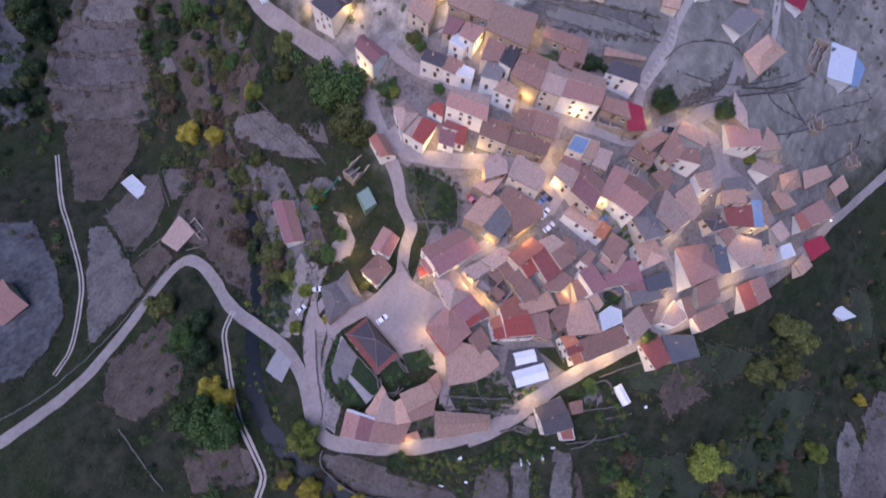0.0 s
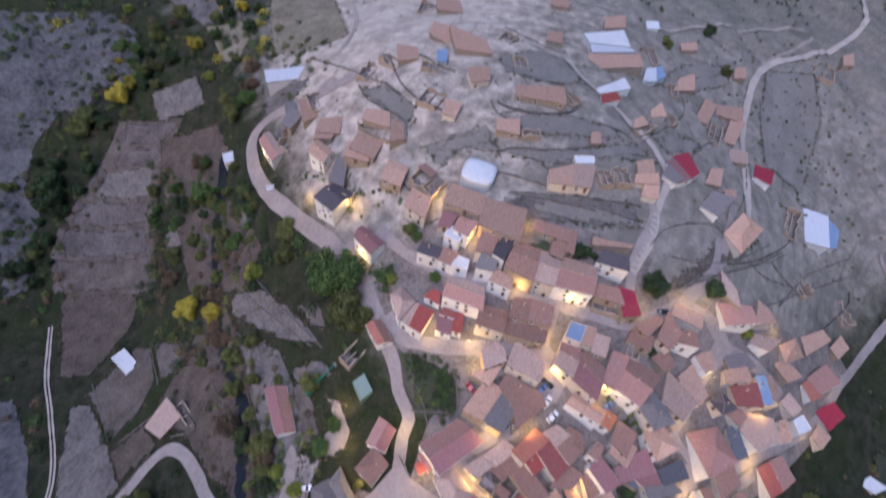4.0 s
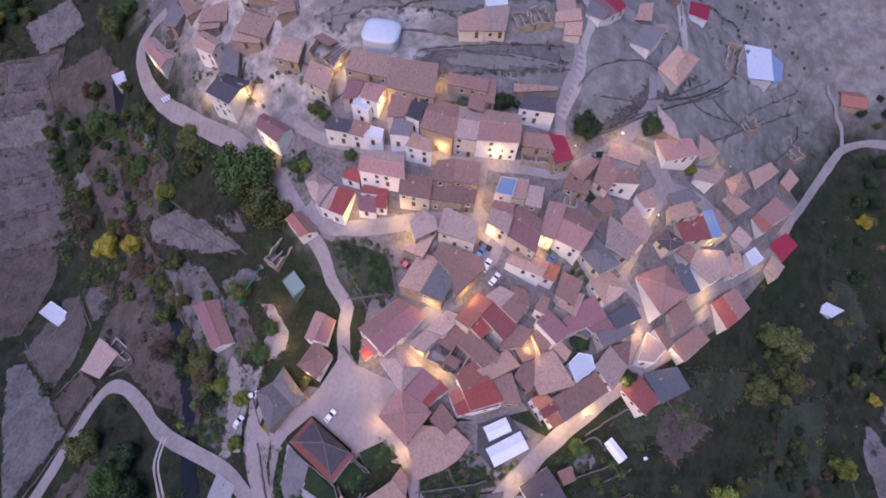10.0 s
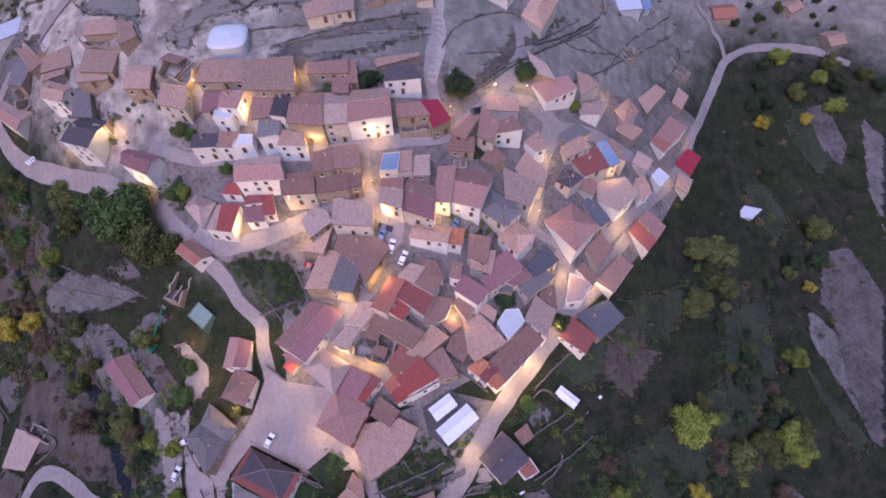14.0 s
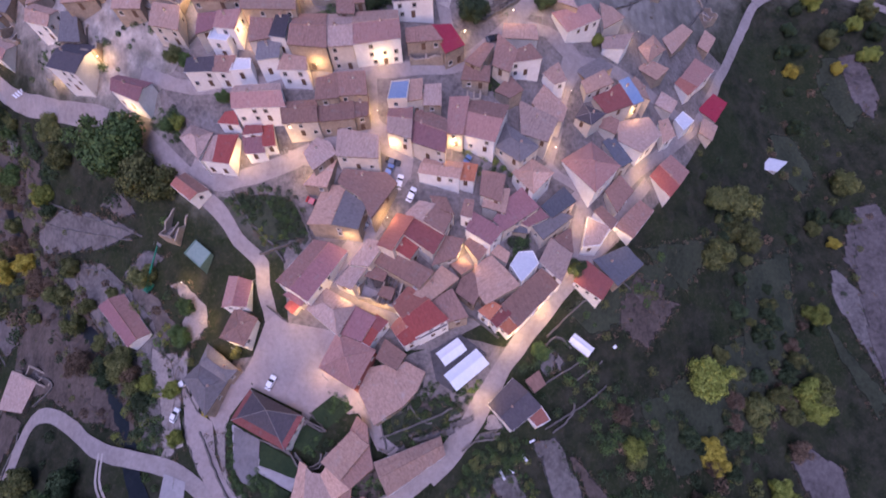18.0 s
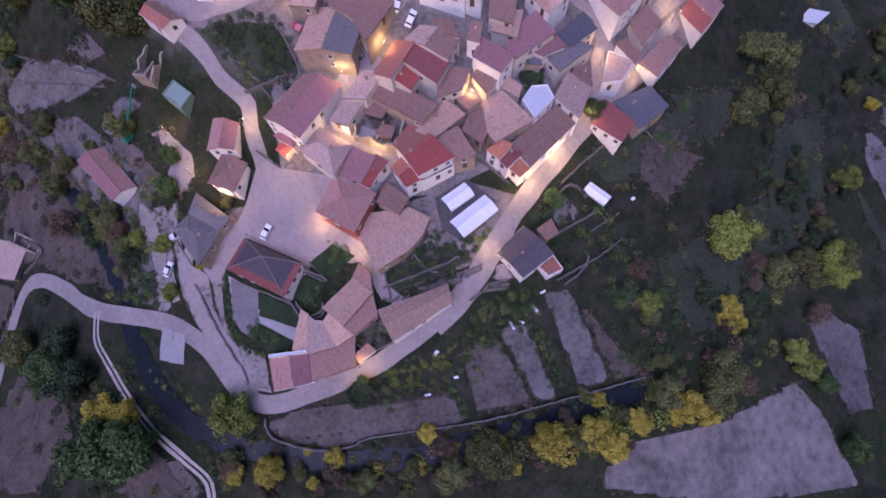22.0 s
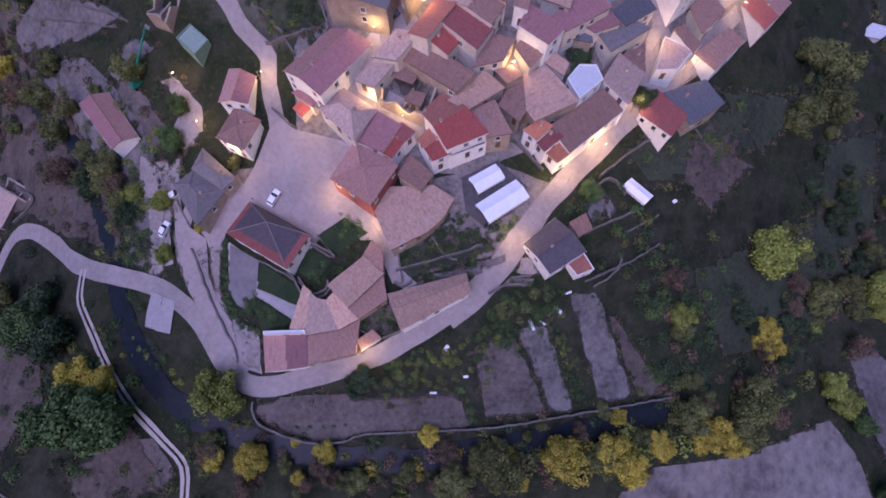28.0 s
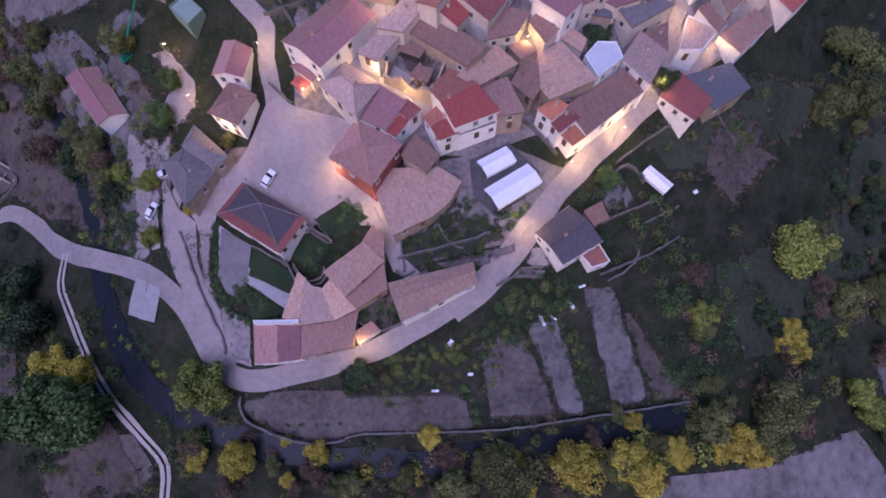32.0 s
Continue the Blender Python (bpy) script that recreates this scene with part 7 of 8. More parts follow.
tree(91.1, -58.6, 3.0, "gold")
tree(37.9, -64.0, 4.6, "olive")
tree(152.4, -47.3, 4.6, "lime")
tree(-23.9, 23.7, 2.8, "green")
tree(-26.3, 16.2, 3.4, "green")
tree(-29.7, 3.5, 2.6, "lime")
tree(-38.1, 6.5, 2.6, "lime")
tree(-28.9, -9.4, 2.5, "lime")
tree(104.0, -59.6, 2.9, "gold")
tree(89.8, 21.7, 3.4, "dark")
tree(75.0, -0.0, 3.0, "green")
tree(99.7, -28.5, 3.7, "lime")
tree(-38.7, 68.7, 10.3, "green")
tree(-29.9, 56.3, 8.0, "olive")
tree(-80.1, 72.5, 3.4, "gold")
tree(-109.9, 59.2, 5.8, "gold")
tree(166.2, 48.7, 7.5, "olive")
tree(179.2, -17.4, 5.8, "olive")
tree(68.2, 87.4, 4.8, "dark")
tree(91.1, 96.4, 4.0, "dark")
tree(225.6, 61.6, 5.8, "olive")
tree(190.7, 9.3, 4.6, "lime")
tree(212.7, 37.5, 2.9, "gold")
tree(40.5, 89.9, 3.4, "dark")
tree(-21.1, 70.2, 3.0, "green")
tree(-16.9, 86.2, 2.8, "olive")
tree(-75.8, 67.0, 2.8, "dark")
tree(108.5, 89.9, 2.5, "lime")
tree(41.3, 77.4, 2.5, "lime")
tree(-49.5, -46.8, 8.0, "green")
tree(-220.5, 101.0, 8.0, "dark")
tree(-127.9, 112.5, 5.8, "green")
tree(-130.3, 73.1, 4.6, "rust")
tree(-211.2, 163.3, 6.9, "gold")
tree(-223.4, 143.0, 6.9, "olive")
tree(-225.2, 109.3, 8.0, "dark")
tree(-181.5, 203.6, 4.6, "gold")
tree(-159.9, 179.7, 3.4, "lime")
tree(-238.5, 223.2, 3.4, "lime")
tree(75.8, 249.0, 3.4, "olive")
tree(102.1, 279.7, 3.9, "dark")
tree(110.3, 246.3, 3.4, "olive")
grove([(-18.6, -53.3), (0.7, -59.3), (16.9, -61.9), (38.0, -61.6), (56.7, -60.2), (84.6, -55.2), (107.8, -46.8)], 34, 4, 1.4, 3.4, ("gold", "olive", "rust", "olive"), 1)
grove([(105.3, -47.8), (124.0, -33.4), (152.5, -19.9), (178.5, 2.4), (189.7, 22.1)], 26, 4, 1.6, 3.6, ("dark", "dark", "rust", "olive"), 2)
grove([(80.2, -3.5), (89.7, -6.8), (91.1, -16.0), (103.1, -22.3), (114.3, -27.6)], 70, 6, 0.6, 2.2, ("dark", "dark", "olive", "green"), 3, stuff=True)
grove([(-111.6, 100.1), (-98.1, 73.2), (-92.1, 50.4), (-65.1, 32.0), (-44.6, 1.9)], 40, 6, 2.0, 4.2, ("rust", "olive", "dark", "olive"), 4)
grove([(-162.6, 112.5), (-111.8, 110.9), (-78.5, 90.8), (-55.4, 76.9)], 34, 7, 2.0, 4.5, ("dark", "green", "olive"), 5)
grove([(-227.3, 135.3), (-201.7, 207.7), (-183.9, 240.2), (-136.8, 183.7), (-126.8, 142.3), (-140.8, 105.7)], 44, 8, 2.4, 4.8, ("dark", "olive", "green", "gold", "rust", "olive"), 6)
grove([(-214.8, 54.2), (-218.7, 83.7), (-227.2, 112.3), (-216.7, 141.7)], 22, 10, 2, 5, ("dark", "dark", "olive"), 7)
grove([(149.1, 51.4), (160.7, 34.8), (165.4, 18.7), (140.5, -20.7)], 22, 7, 1.5, 3.6, ("dark", "dark", "olive"), 8)
grove([(240.7, 142.0), (214.9, 97.6), (221.4, 57.5), (192.3, 19.3), (157.7, -23.5)], 20, 7, 2.2, 4.2, ("olive", "dark", "dark"), 9)
grove([(220.4, 174.1), (242.0, 170.8), (275.3, 175.7), (278.0, 156.1)], 18, 6, 1.5, 3, ("dark", "dark", "olive"), 10)
grove([(-42.4, 4.0), (-37.4, -6.0), (-46.1, -20.8), (-50.7, -30.8), (-41.1, -41.2)], 50, 5, .6, 2.2, ("dark", "olive", "green"), 11, stuff=True)
grove([(-82.3, -18.0), (-64.3, -31.0), (-39.4, -58.6), (-15.2, -58.6)], 80, 9, .6, 2.2, ("dark", "olive", "green"), 12, stuff=True)
grove([(-105.6, 143.5), (-98.4, 183.6), (-158.6, 211.2), (-216.6, 266.2), (-269.1, 227.3)], 160, 9, .6, 2.2, ("dark", "olive"), 14, stuff=True)
grove([(25.4, -43.2), (33.7, -43.3), (42.4, -40.0), (51.3, -31.9)], 60, 3, 0.5, 1.1, ("lime", "dark", "olive"), 15, stuff=True)
grove([(43.9, -29.6), (50.0, -34.2), (64.5, -24.6)], 50, 2.5, 0.8, 1.6, ("dark", "green"), 16, stuff=True)
grove([(-7.6, -55.8), (-21.9, -43.0), (-40.5, -26.5)], 40, 4, 0.5, 1.4, ("green", "dark", "lime"), 17, stuff=True)
car(-0.4, 0.7, 54.0, "white")
car(-29.3, -3.3, 59.0, "white")
car(-26.3, 4.7, 17.5, "white")
car(17.3, 43.5, -30.8, "red")
car(40.2, 50.4, -21.7, "black")
car(38.7, 48.3, 55.5, "blue")
car(41.2, 45.4, 65.5, "white")
car(44.0, 42.1, 55.3, "white")
car(60.1, 49.3, 49.7, "blue")
car(29.6, 35.4, 37.3, "black")
car(72.5, 81.9, 18.3, "black")
lamp(57.4, 24.2, 180)
lamp(36.0, 35.2, 30)
lamp(26.9, 31.1, 180)
lamp(92.6, 32.8, 60)
lamp(104.4, 31.3, 210)
lamp(118.9, 48.0, 0)
lamp(86.4, 19.0, 30)
lamp(64.6, 1.2, 0)
lamp(55.2, -12.8, 30)
lamp(18.9, -35.8, 0)
lamp(15.3, -1.2, 120)
lamp(23.9, -9.2, 120)
lamp(31.9, 13.5, 150)
lamp(24.8, 17.6, 150)
lamp(10.1, 15.7, 180)
lamp(-8.5, 9.4, 150)
lamp(-18.8, 18.3, 0)
lamp(-24.1, 29.7, 0)
lamp(77.0, 9.0, 0)
lamp(-1.6, 25.7, 0)
lamp(-1.4, 55.3, 0)
lamp(36.9, 60.1, 30)
lamp(5.9, 85.0, 240)
lamp(-11.0, 96.0, 30)
lamp(21.7, 91.6, 90)
lamp(-42.4, 93.1, 0)
lamp(-64.2, 97.6, 0)
lamp(-94.8, 120.6, 150)
lamp(-31.3, 74.9, 150)
lamp(85.6, 51.7, 0)
lamp(93.2, 68.1, 0)
lamp(115.7, 66.9, 0)
lamp(148.6, 73.7, 30)
lamp(166.6, 99.5, 0)
lamp(125.4, 97.7, 0)
lamp(89.2, 89.6, 0)
lamp(78.2, 87.7, 0)
lamp(63.1, 79.6, 0)
lamp(39.8, 73.0, 0)
lamp(22.7, 73.1, 0)
lamp(11.7, 55.0, 0)
lamp(56.2, 51.1, 0)
lamp(118.9, 52.4, 0)
lamp(109.7, 73.9, 0)
lamp(16.3, 47.8, 90)
lamp(41.4, 51.8, 150)
tent(53.1, -3.1, 11.5, 5.2, 31.3, 3.2)
tent(49.6, 1.8, 7.3, 4.0, 28.8, 2.8)
tent(87.8, 0.9, 6.8, 3.1, -49.2, 2.6)
wall_line([(-6.5, -44.9), (-5.9, -48.6), (-1.2, -51.8), (7.2, -54.5), (15.5, -54.2), (19.0, -53.0), (45.7, -53.1), (64.0, -51.6), (96.4, -48.1)], 1.2)
wall_line([(-14.3, 95.4), (-28.0, 104.3)], 1.4)
wall_line([(-124.3, -69.2), (-112.5, -54.4), (-101.3, -29.1), (-92.6, 2.0)], 0.9)
wall_line([(4.3, 110.9), (37.2, 110.2), (56.9, 114.6)], 0.8)
wall_line([(73.8, 91.2), (95.0, 106.4), (121.6, 127.6), (137.9, 143.7)], 0.8)
wall_line([(128.7, 112.6), (153.8, 143.6), (186.2, 170.8)], 1.0)
wall_line([(77.8, 3.9), (86.5, 10.2), (91.9, 13.4)], 1.2)
wall_line([(76.2, -19.0), (86.6, -14.7), (94.6, -10.3)], 1.2)
wall_line([(38.8, 5.5), (47.5, 7.8), (55.1, 10.8), (63.4, 4.5)], 1.2)
wall_line([(-14.4, 88.0), (7.3, 98.8), (22.9, 102.3)], 0.7)
grove([(149.1, 51.4), (163.5, 22.7), (140.5, -20.7)], 70, 12, .6, 2.2, ("dark", "olive", "dark"), 18, stuff=True)
grove([(240.7, 142.0), (214.9, 97.6), (221.4, 57.5), (192.3, 19.3), (157.7, -23.5)], 90, 14, .6, 2.4, ("olive", "dark", "rust"), 19, stuff=True)
grove([(-17.3, -54.4), (16.9, -61.9), (56.7, -60.2), (107.8, -46.8)], 160, 5, .6, 2.0, ("rust", "olive", "dark"), 20, stuff=True)
grove([(-111.6, 100.1), (-98.1, 73.2), (-92.1, 50.4), (-65.1, 32.0), (-44.6, 1.9)], 200, 9, .6, 2.2, ("rust", "dark", "olive"), 21, stuff=True)
grove([(-162.6, 112.5), (-111.8, 110.9), (-78.5, 90.8), (-45.9, 68.7)], 120, 8, .6, 2.0, ("dark", "green"), 22, stuff=True)
grove([(-214.8, 54.2), (-227.2, 112.3), (-216.7, 141.7), (-201.7, 207.7), (-136.8, 183.7)], 220, 14, .6, 2.4, ("dark", "olive", "rust"), 23, stuff=True)
grove([(-205.6, 350.4), (-104.3, 335.9), (-46.3, 374.4), (17.2, 417.2), (86.4, 403.3), (153.9, 413.6), (235.7, 499.2)], 2600, 40, .5, 1.9, ("dark", "dark", "rust", "olive"), 24, stuff=True)
grove([(111.6, 254.4), (169.3, 273.1), (166.5, 219.2), (179.3, 175.2)], 240, 22, .4, 1.3, ("dark", "rust", "olive"), 25, stuff=True)
grove([(-35.1, 25.1), (-38.7, 8.3), (-40.0, -8.3)], 80, 5, .5, 1.8, ("dark", "green", "lime"), 26, stuff=True)
grove([(-13.2, -8.1), (-13.2, -15.5), (-12.2, -22.2), (-8.9, -27.9)], 120, .3, .5, .8, ("dark", "dark", "green"), 30, stuff=True)
grove([(29.7, -14.4), (37.0, -13.3), (44.4, -14.5)], 60, 2, .5, 1.3, ("dark", "green", "olive"), 32, stuff=True)
grove([(27.9, 89.0), (41.3, 89.6)], 40, 1.5, .5, 1.2, ("dark", "green"), 33, stuff=True)
grove([(-27.3, 71.1), (-21.0, 72.7), (-20.5, 67.2)], 60, 2, .6, 1.4, ("dark", "green"), 34, stuff=True)
grove([(60.8, 51.7), (65.3, 51.1), (67.9, 47.2), (72.6, 46.6)], 40, 1.5, .5, 1.2, ("dark", "green", "lime"), 35, stuff=True)
grove([(69.2, 27.5), (72.2, 26.0), (75.0, 28.1)], 30, 1.5, .5, 1.2, ("dark", "green"), 36, stuff=True)
wall_line([(-97.0, 180.2), (-62.5, 158.1), (-41.6, 144.7)], 1.0)
wall_line([(-7.7, 208.4), (16.7, 197.3), (23.8, 198.9)], 0.8)
wall_line([(-0.7, 134.6), (18.8, 142.7), (42.6, 140.5)], 0.7)
wall_line([(14.3, 104.4), (34.2, 108.8), (59.5, 115.1)], 0.7)
wall_line([(64.9, 102.1), (71.6, 112.3), (89.5, 124.2), (100.7, 124.2)], 0.8)
wall_line([(70.3, 101.1), (86.4, 105.6), (104.0, 117.8), (124.7, 138.6)], 0.8)
wall_line([(124.9, 129.5), (142.4, 128.2), (160.7, 144.2)], 0.8)
grove([(-231.7, 104.5), (-216.4, 81.8), (-205.5, 40.8), (-169.1, 12.9), (-136.0, -15.0)], 36, 9, 1.6, 3.4, ("dark", "olive", "green", "rust"), 50, stuff=True)
grove([(-166.6, 132.2), (-157.1, 107.2), (-145.7, 81.1), (-129.3, 59.0), (-95.7, 36.8)], 60, 5, 1.8, 3.4, ("rust", "olive", "dark", "dark"), 51, stuff=True)
grove([(-146.3, 112.6), (-96.8, 97.6), (-67.4, 81.6), (-46.7, 64.8), (-30.3, 56.0)], 40, 7, 1.5, 3.2, ("dark", "green", "olive"), 52, stuff=True)
grove([(-302.9, 180.9), (-245.3, 223.5), (-205.7, 262.6), (-146.1, 210.5), (-150.8, 177.4)], 70, 12, 2.0, 4.0, ("dark", "olive", "dark", "green", "gold"), 53, stuff=True)
grove([(101.0, -46.7), (128.8, -44.1), (166.2, -25.3), (172.9, -1.6)], 16, 6, 1.4, 3.0, ("olive", "dark", "lime", "rust"), 56, stuff=True)
grove([(9.9, -61.7), (28.5, -61.3), (50.3, -61.6), (77.1, -58.7), (107.6, -49.4)], 36, 4, 1.2, 2.6, ("gold", "olive", "lime", "rust"), 57, stuff=True)
grove([(67.6, -6.8), (78.7, -1.3), (93.6, 7.5), (127.2, 28.8)], 22, 3.5, .8, 2.2, ("dark", "green", "olive"), 58, stuff=True)
grove([(-72.6, -8.0), (-70.9, -29.2), (-58.6, -48.8), (-41.2, -62.7)], 14, 6, 1.2, 2.8, ("dark", "green"), 59, stuff=True)
grove([(-61.4, 127.7), (-17.8, 147.7), (29.9, 146.2), (92.6, 241.4), (154.4, 193.9)], 300, 30, .4, 1.2, ("dark", "rust", "olive"), 60, stuff=True)
grove([(-27.3, 99.6), (-45.2, 100.8), (-70.1, 110.1)], 60, 2, .4, 1.2, ("dark", "green"), 61, stuff=True)
grove([(4.5, -46.5), (3.3, -50.7)], 26, .2, .25, .5, ("dark", "green"), 70, stuff=True)
grove([(7.6, -46.4), (6.4, -50.8)], 26, .2, .25, .5, ("dark", "green"), 71, stuff=True)
grove([(10.6, -46.0), (9.5, -51.2)], 26, .2, .25, .5, ("dark", "green"), 72, stuff=True)
grove([(12.9, -45.8), (11.9, -51.0)], 26, .2, .25, .5, ("green", "dark"), 73, stuff=True)
grove([(15.4, -45.9), (14.6, -50.6)], 26, .2, .25, .5, ("dark", "green"), 74, stuff=True)
grove([(42.0, -44.6), (44.5, -51.0)], 26, .2, .3, .5, ("lime", "green"), 75, stuff=True)
grove([(65.6, -34.2), (68.1, -40.8)], 40, .8, .3, .6, ("green", "lime", "dark"), 76, stuff=True)
grove([(69.4, -42.6), (71.9, -48.1)], 40, .8, .3, .6, ("dark", "green"), 77, stuff=True)
grove([(63.1, -29.4), (65.4, -39.0)], 30, .3, .3, .6, ("dark", "green"), 78, stuff=True)
grove([(-2.4, 47.3), (6.8, 44.7), (10.7, 40.0), (11.5, 35.9)], 150, 2.2, .4, 1.5, ("dark", "green", "dark"), 31, stuff=True)
grove([(0.7, 37.9), (5.0, 35.5)], 20, 1.2, .5, 1.1, ("lime", "green"), 79, stuff=True)
wall_line([(11.0, 46.0), (13.4, 40.6), (15.3, 34.3)], 1.1)
wall_line([(-5.7, 50.6), (-1.0, 41.0), (4.4, 34.9)], 0.9)
wall_line([(7.9, -9.7), (10.5, -11.6), (13.5, -13.7)], 1.8)
wall_line([(26.9, -20.0), (28.9, -20.9), (31.2, -20.0)], 1.5)
wall_line([(25.6, -23.2), (26.8, -26.8), (28.1, -30.5)], 2.0)
wall_line([(16.0, -28.9), (19.3, -30.7), (22.7, -32.8)], 1.6)
wall_line([(22.4, -32.6), (28.1, -30.8)], 1.2)
grove([(-7.5, -23.6), (-3.7, -23.8), (0.1, -27.3)], 50, .9, .5, 1.2, ("dark", "dark", "green"), 80, stuff=True)
grove([(10.1, -13.8), (13.8, -16.3), (7.6, -17.8)], 24, 1.2, .4, 1.0, ("dark", "green"), 81, stuff=True)
grove([(19.7, -27.5), (24.5, -28.8), (25.7, -27.1)], 30, 1.2, .5, 1.2, ("dark", "green"), 82, stuff=True)
wall_line([(159.3, 118.9), (173.9, 134.3), (183.9, 146.7), (183.2, 151.3)], 1.4)
wall_line([(98.2, 111.7), (114.2, 123.6), (134.8, 144.6), (146.2, 161.0)], 1.2)
wall_line([(111.8, 101.4), (133.7, 118.6), (150.2, 135.2)], 1.0)
grove([(-302.6, 175.9), (-281.7, 199.6), (-240.0, 203.4), (-210.8, 183.2), (-222.3, 157.5), (-243.2, 133.1)], 260, 14, .8, 2.4, ("dark", "dark", "olive"), 83, stuff=True)
tree(130.6, -9.9, 7.5, "lime")
tree(161.0, 38.9, 6.3, "olive")
tree(146.2, 29.7, 5.8, "olive")
tree(175.3, -18.6, 5.8, "lime")
tree(149.8, -21.5, 5.2, "olive")
tree(-42.7, 67.9, 5.2, "green")
tree(-66.4, -16.1, 4.8, "dark")
tree(119.1, -57.6, 5.5, "olive")
tree(107.8, -57.4, 4.8, "gold")
tree(100.8, -53.1, 5.3, "olive")
wall_line([(-0.0, 33.5), (4.8, 33.8), (9.6, 34.7)], 1.2)
wall_line([(4.7, 33.5), (6.8, 30.3)], 1.2)
grove([(69.4, 28.1), (72.6, 29.7), (74.8, 28.2)], 30, 1.0, .5, 1.2, ("dark", "dark", "green"), 84, stuff=True)
grove([(128.7, 503.1), (158.3, 452.2), (191.0, 427.7), (198.4, 397.3)], 500, 14, .5, 1.6, ("dark", "olive", "dark"), 85, stuff=True)
grove([(-118.0, 377.5), (-75.7, 329.7), (-40.0, 365.1), (-41.4, 287.7)], 400, 16, .4, 1.2, ("dark", "dark", "olive"), 86, stuff=True)
tree(-67.1, -23.7, 6.3, "green")
tree(-49.9, -37.3, 4.6, "gold")
tree(-84.7, -14.4, 5.8, "olive")
tree(-36.5, 34.5, 4.1, "olive")
tree(-64.3, 16.8, 4.6, "rust")
tree(-73.0, 40.6, 4.6, "olive")
tree(-94.4, 58.4, 4.6, "gold")
tree(-134.8, 83.7, 4.6, "olive")
tree(-77.6, 71.7, 4.1, "lime")
tree(243.9, 152.6, 5.1, "lime")
tree(265.2, 143.0, 5.1, "olive")
tree(262.3, 122.7, 4.1, "lime")
tree(222.2, 117.4, 3.9, "gold")
tree(153.5, 49.4, 5.8, "olive")
wall_line([(-91.2, 71.9), (-68.2, 58.9), (-41.1, 46.8)], 1.0)
wall_line([(-110.8, 2.9), (-94.9, 22.0), (-86.5, 15.3)], 0.8)
wall_line([(-78.2, -58.8), (-52.9, -71.6)], 0.8)
wall_line([(-134.1, 20.9), (-122.4, 39.4)], 0.8)
wall_line([(103.1, 20.5), (111.2, 14.2)], 1.0)
wall_line([(74.7, -0.4), (80.5, 3.7), (85.0, 0.5)], 1.2)
wall_line([(85.0, -8.2), (94.6, -3.5)], 1.0)
slope_house([(188.6, 70.7), (195.2, 68.3), (201.2, 72.0), (194.8, 74.7)], 1.5, 0.3, "pale", "pale")
grove([(68.0, 70.0), (72.1, 68.4)], 16, .8, .5, 1.1, ("dark", "green"), 87, stuff=True)
tree(-14.3, 84.4, 2.1, "green")
tree(-3.6, 72.2, 2.3, "green")
tree(43.0, 90.8, 1.8, "dark")
tree(46.1, 90.2, 1.7, "dark")
tree(-18.9, 70.0, 2.3, "lime")
grove([(41.0, 76.4), (45.2, 76.7)], 16, .6, .4, .9, ("dark", "green", "lime"), 88, stuff=True)
grove([(50.3, -62.0), (70.0, -60.5), (88.9, -58.9), (107.3, -52.8)], 16, 2.0, 2.4, 3.8, ("gold", "lime", "olive", "gold"), 89, stuff=True)
wall_line([(0.3, 20.2), (3.0, 17.4), (5.5, 15.3)], 1.2)
grove([(27.1, 476.9), (50.2, 408.4), (62.1, 334.8), (68.1, 299.1)], 260, 7, .6, 1.6, ("dark", "olive"), 90, stuff=True)
grove([(113.7, 508.9), (140.0, 455.2), (157.3, 406.1), (161.1, 350.2)], 260, 7, .6, 1.6, ("dark", "dark"), 91, stuff=True)
grove([(226.6, 476.5), (240.9, 420.5), (246.5, 377.9)], 200, 6, .6, 1.5, ("dark", "dark"), 92, stuff=True)
grove([(-107.2, 271.7), (-92.9, 328.3), (-63.9, 391.0), (-33.2, 432.5)], 300, 9, .5, 1.3, ("dark", "rust"), 93, stuff=True)
grove([(-339.5, 289.5), (-286.4, 318.4), (-226.4, 342.5), (-165.7, 372.8)], 300, 9, .6, 1.6, ("dark", "olive"), 94, stuff=True)
wall_line([(-28.7, 326.0), (-5.7, 336.1), (22.9, 327.9)], 0.9)
wall_line([(-19.6, 292.6), (5.5, 300.1), (27.8, 296.5)], 0.9)
wall_line([(-9.0, 267.3), (10.9, 276.7), (31.9, 279.3)], 0.9)
wall_line([(94.4, 330.0), (121.9, 356.5), (147.5, 361.8)], 0.9)

wall_line([(73.7, -9.0), (83.8, -4.8), (88.2, -2.6)], 1.2)
wall_line([(18.4, 104.3), (34.6, 105.7), (55.6, 106.6), (62.1, 107.1)], 0.9)
wall_line([(73.5, -20.1), (82.8, -16.1), (83.0, -13.9)], 1.2)
wall_line([(28.7, -20.1), (28.1, -12.0), (25.6, -6.5)], 1.5)
wall_line([(27.5, -17.3), (40.6, -14.3), (48.0, -12.1)], 1.6)
wall_line([(4.7, -17.8), (7.3, -21.5), (10.8, -22.3), (13.2, -18.7)], 1.4)
wall_line([(54.5, -19.2), (59.7, -19.2)], 1.2)
wall_line([(49.0, -23.0), (52.9, -21.2), (58.0, -21.1)], 1.4)
wall_line([(-121.3, 86.3), (-97.4, 71.0)], 0.9)
wall_line([(-77.6, 70.8), (-59.1, 59.3), (-37.1, 47.0)], 0.9)
wall_line([(-124.9, 43.3), (-108.1, 27.5)], 0.9)
wall_line([(-144.9, 22.7), (-115.5, 2.2)], 0.9)
wall_line([(-100.0, 23.8), (-78.5, 14.7), (-87.4, 9.3)], 1.2)
wall_line([(-77.5, 50.0), (-54.6, 42.2), (-50.1, 34.5)], 0.9)
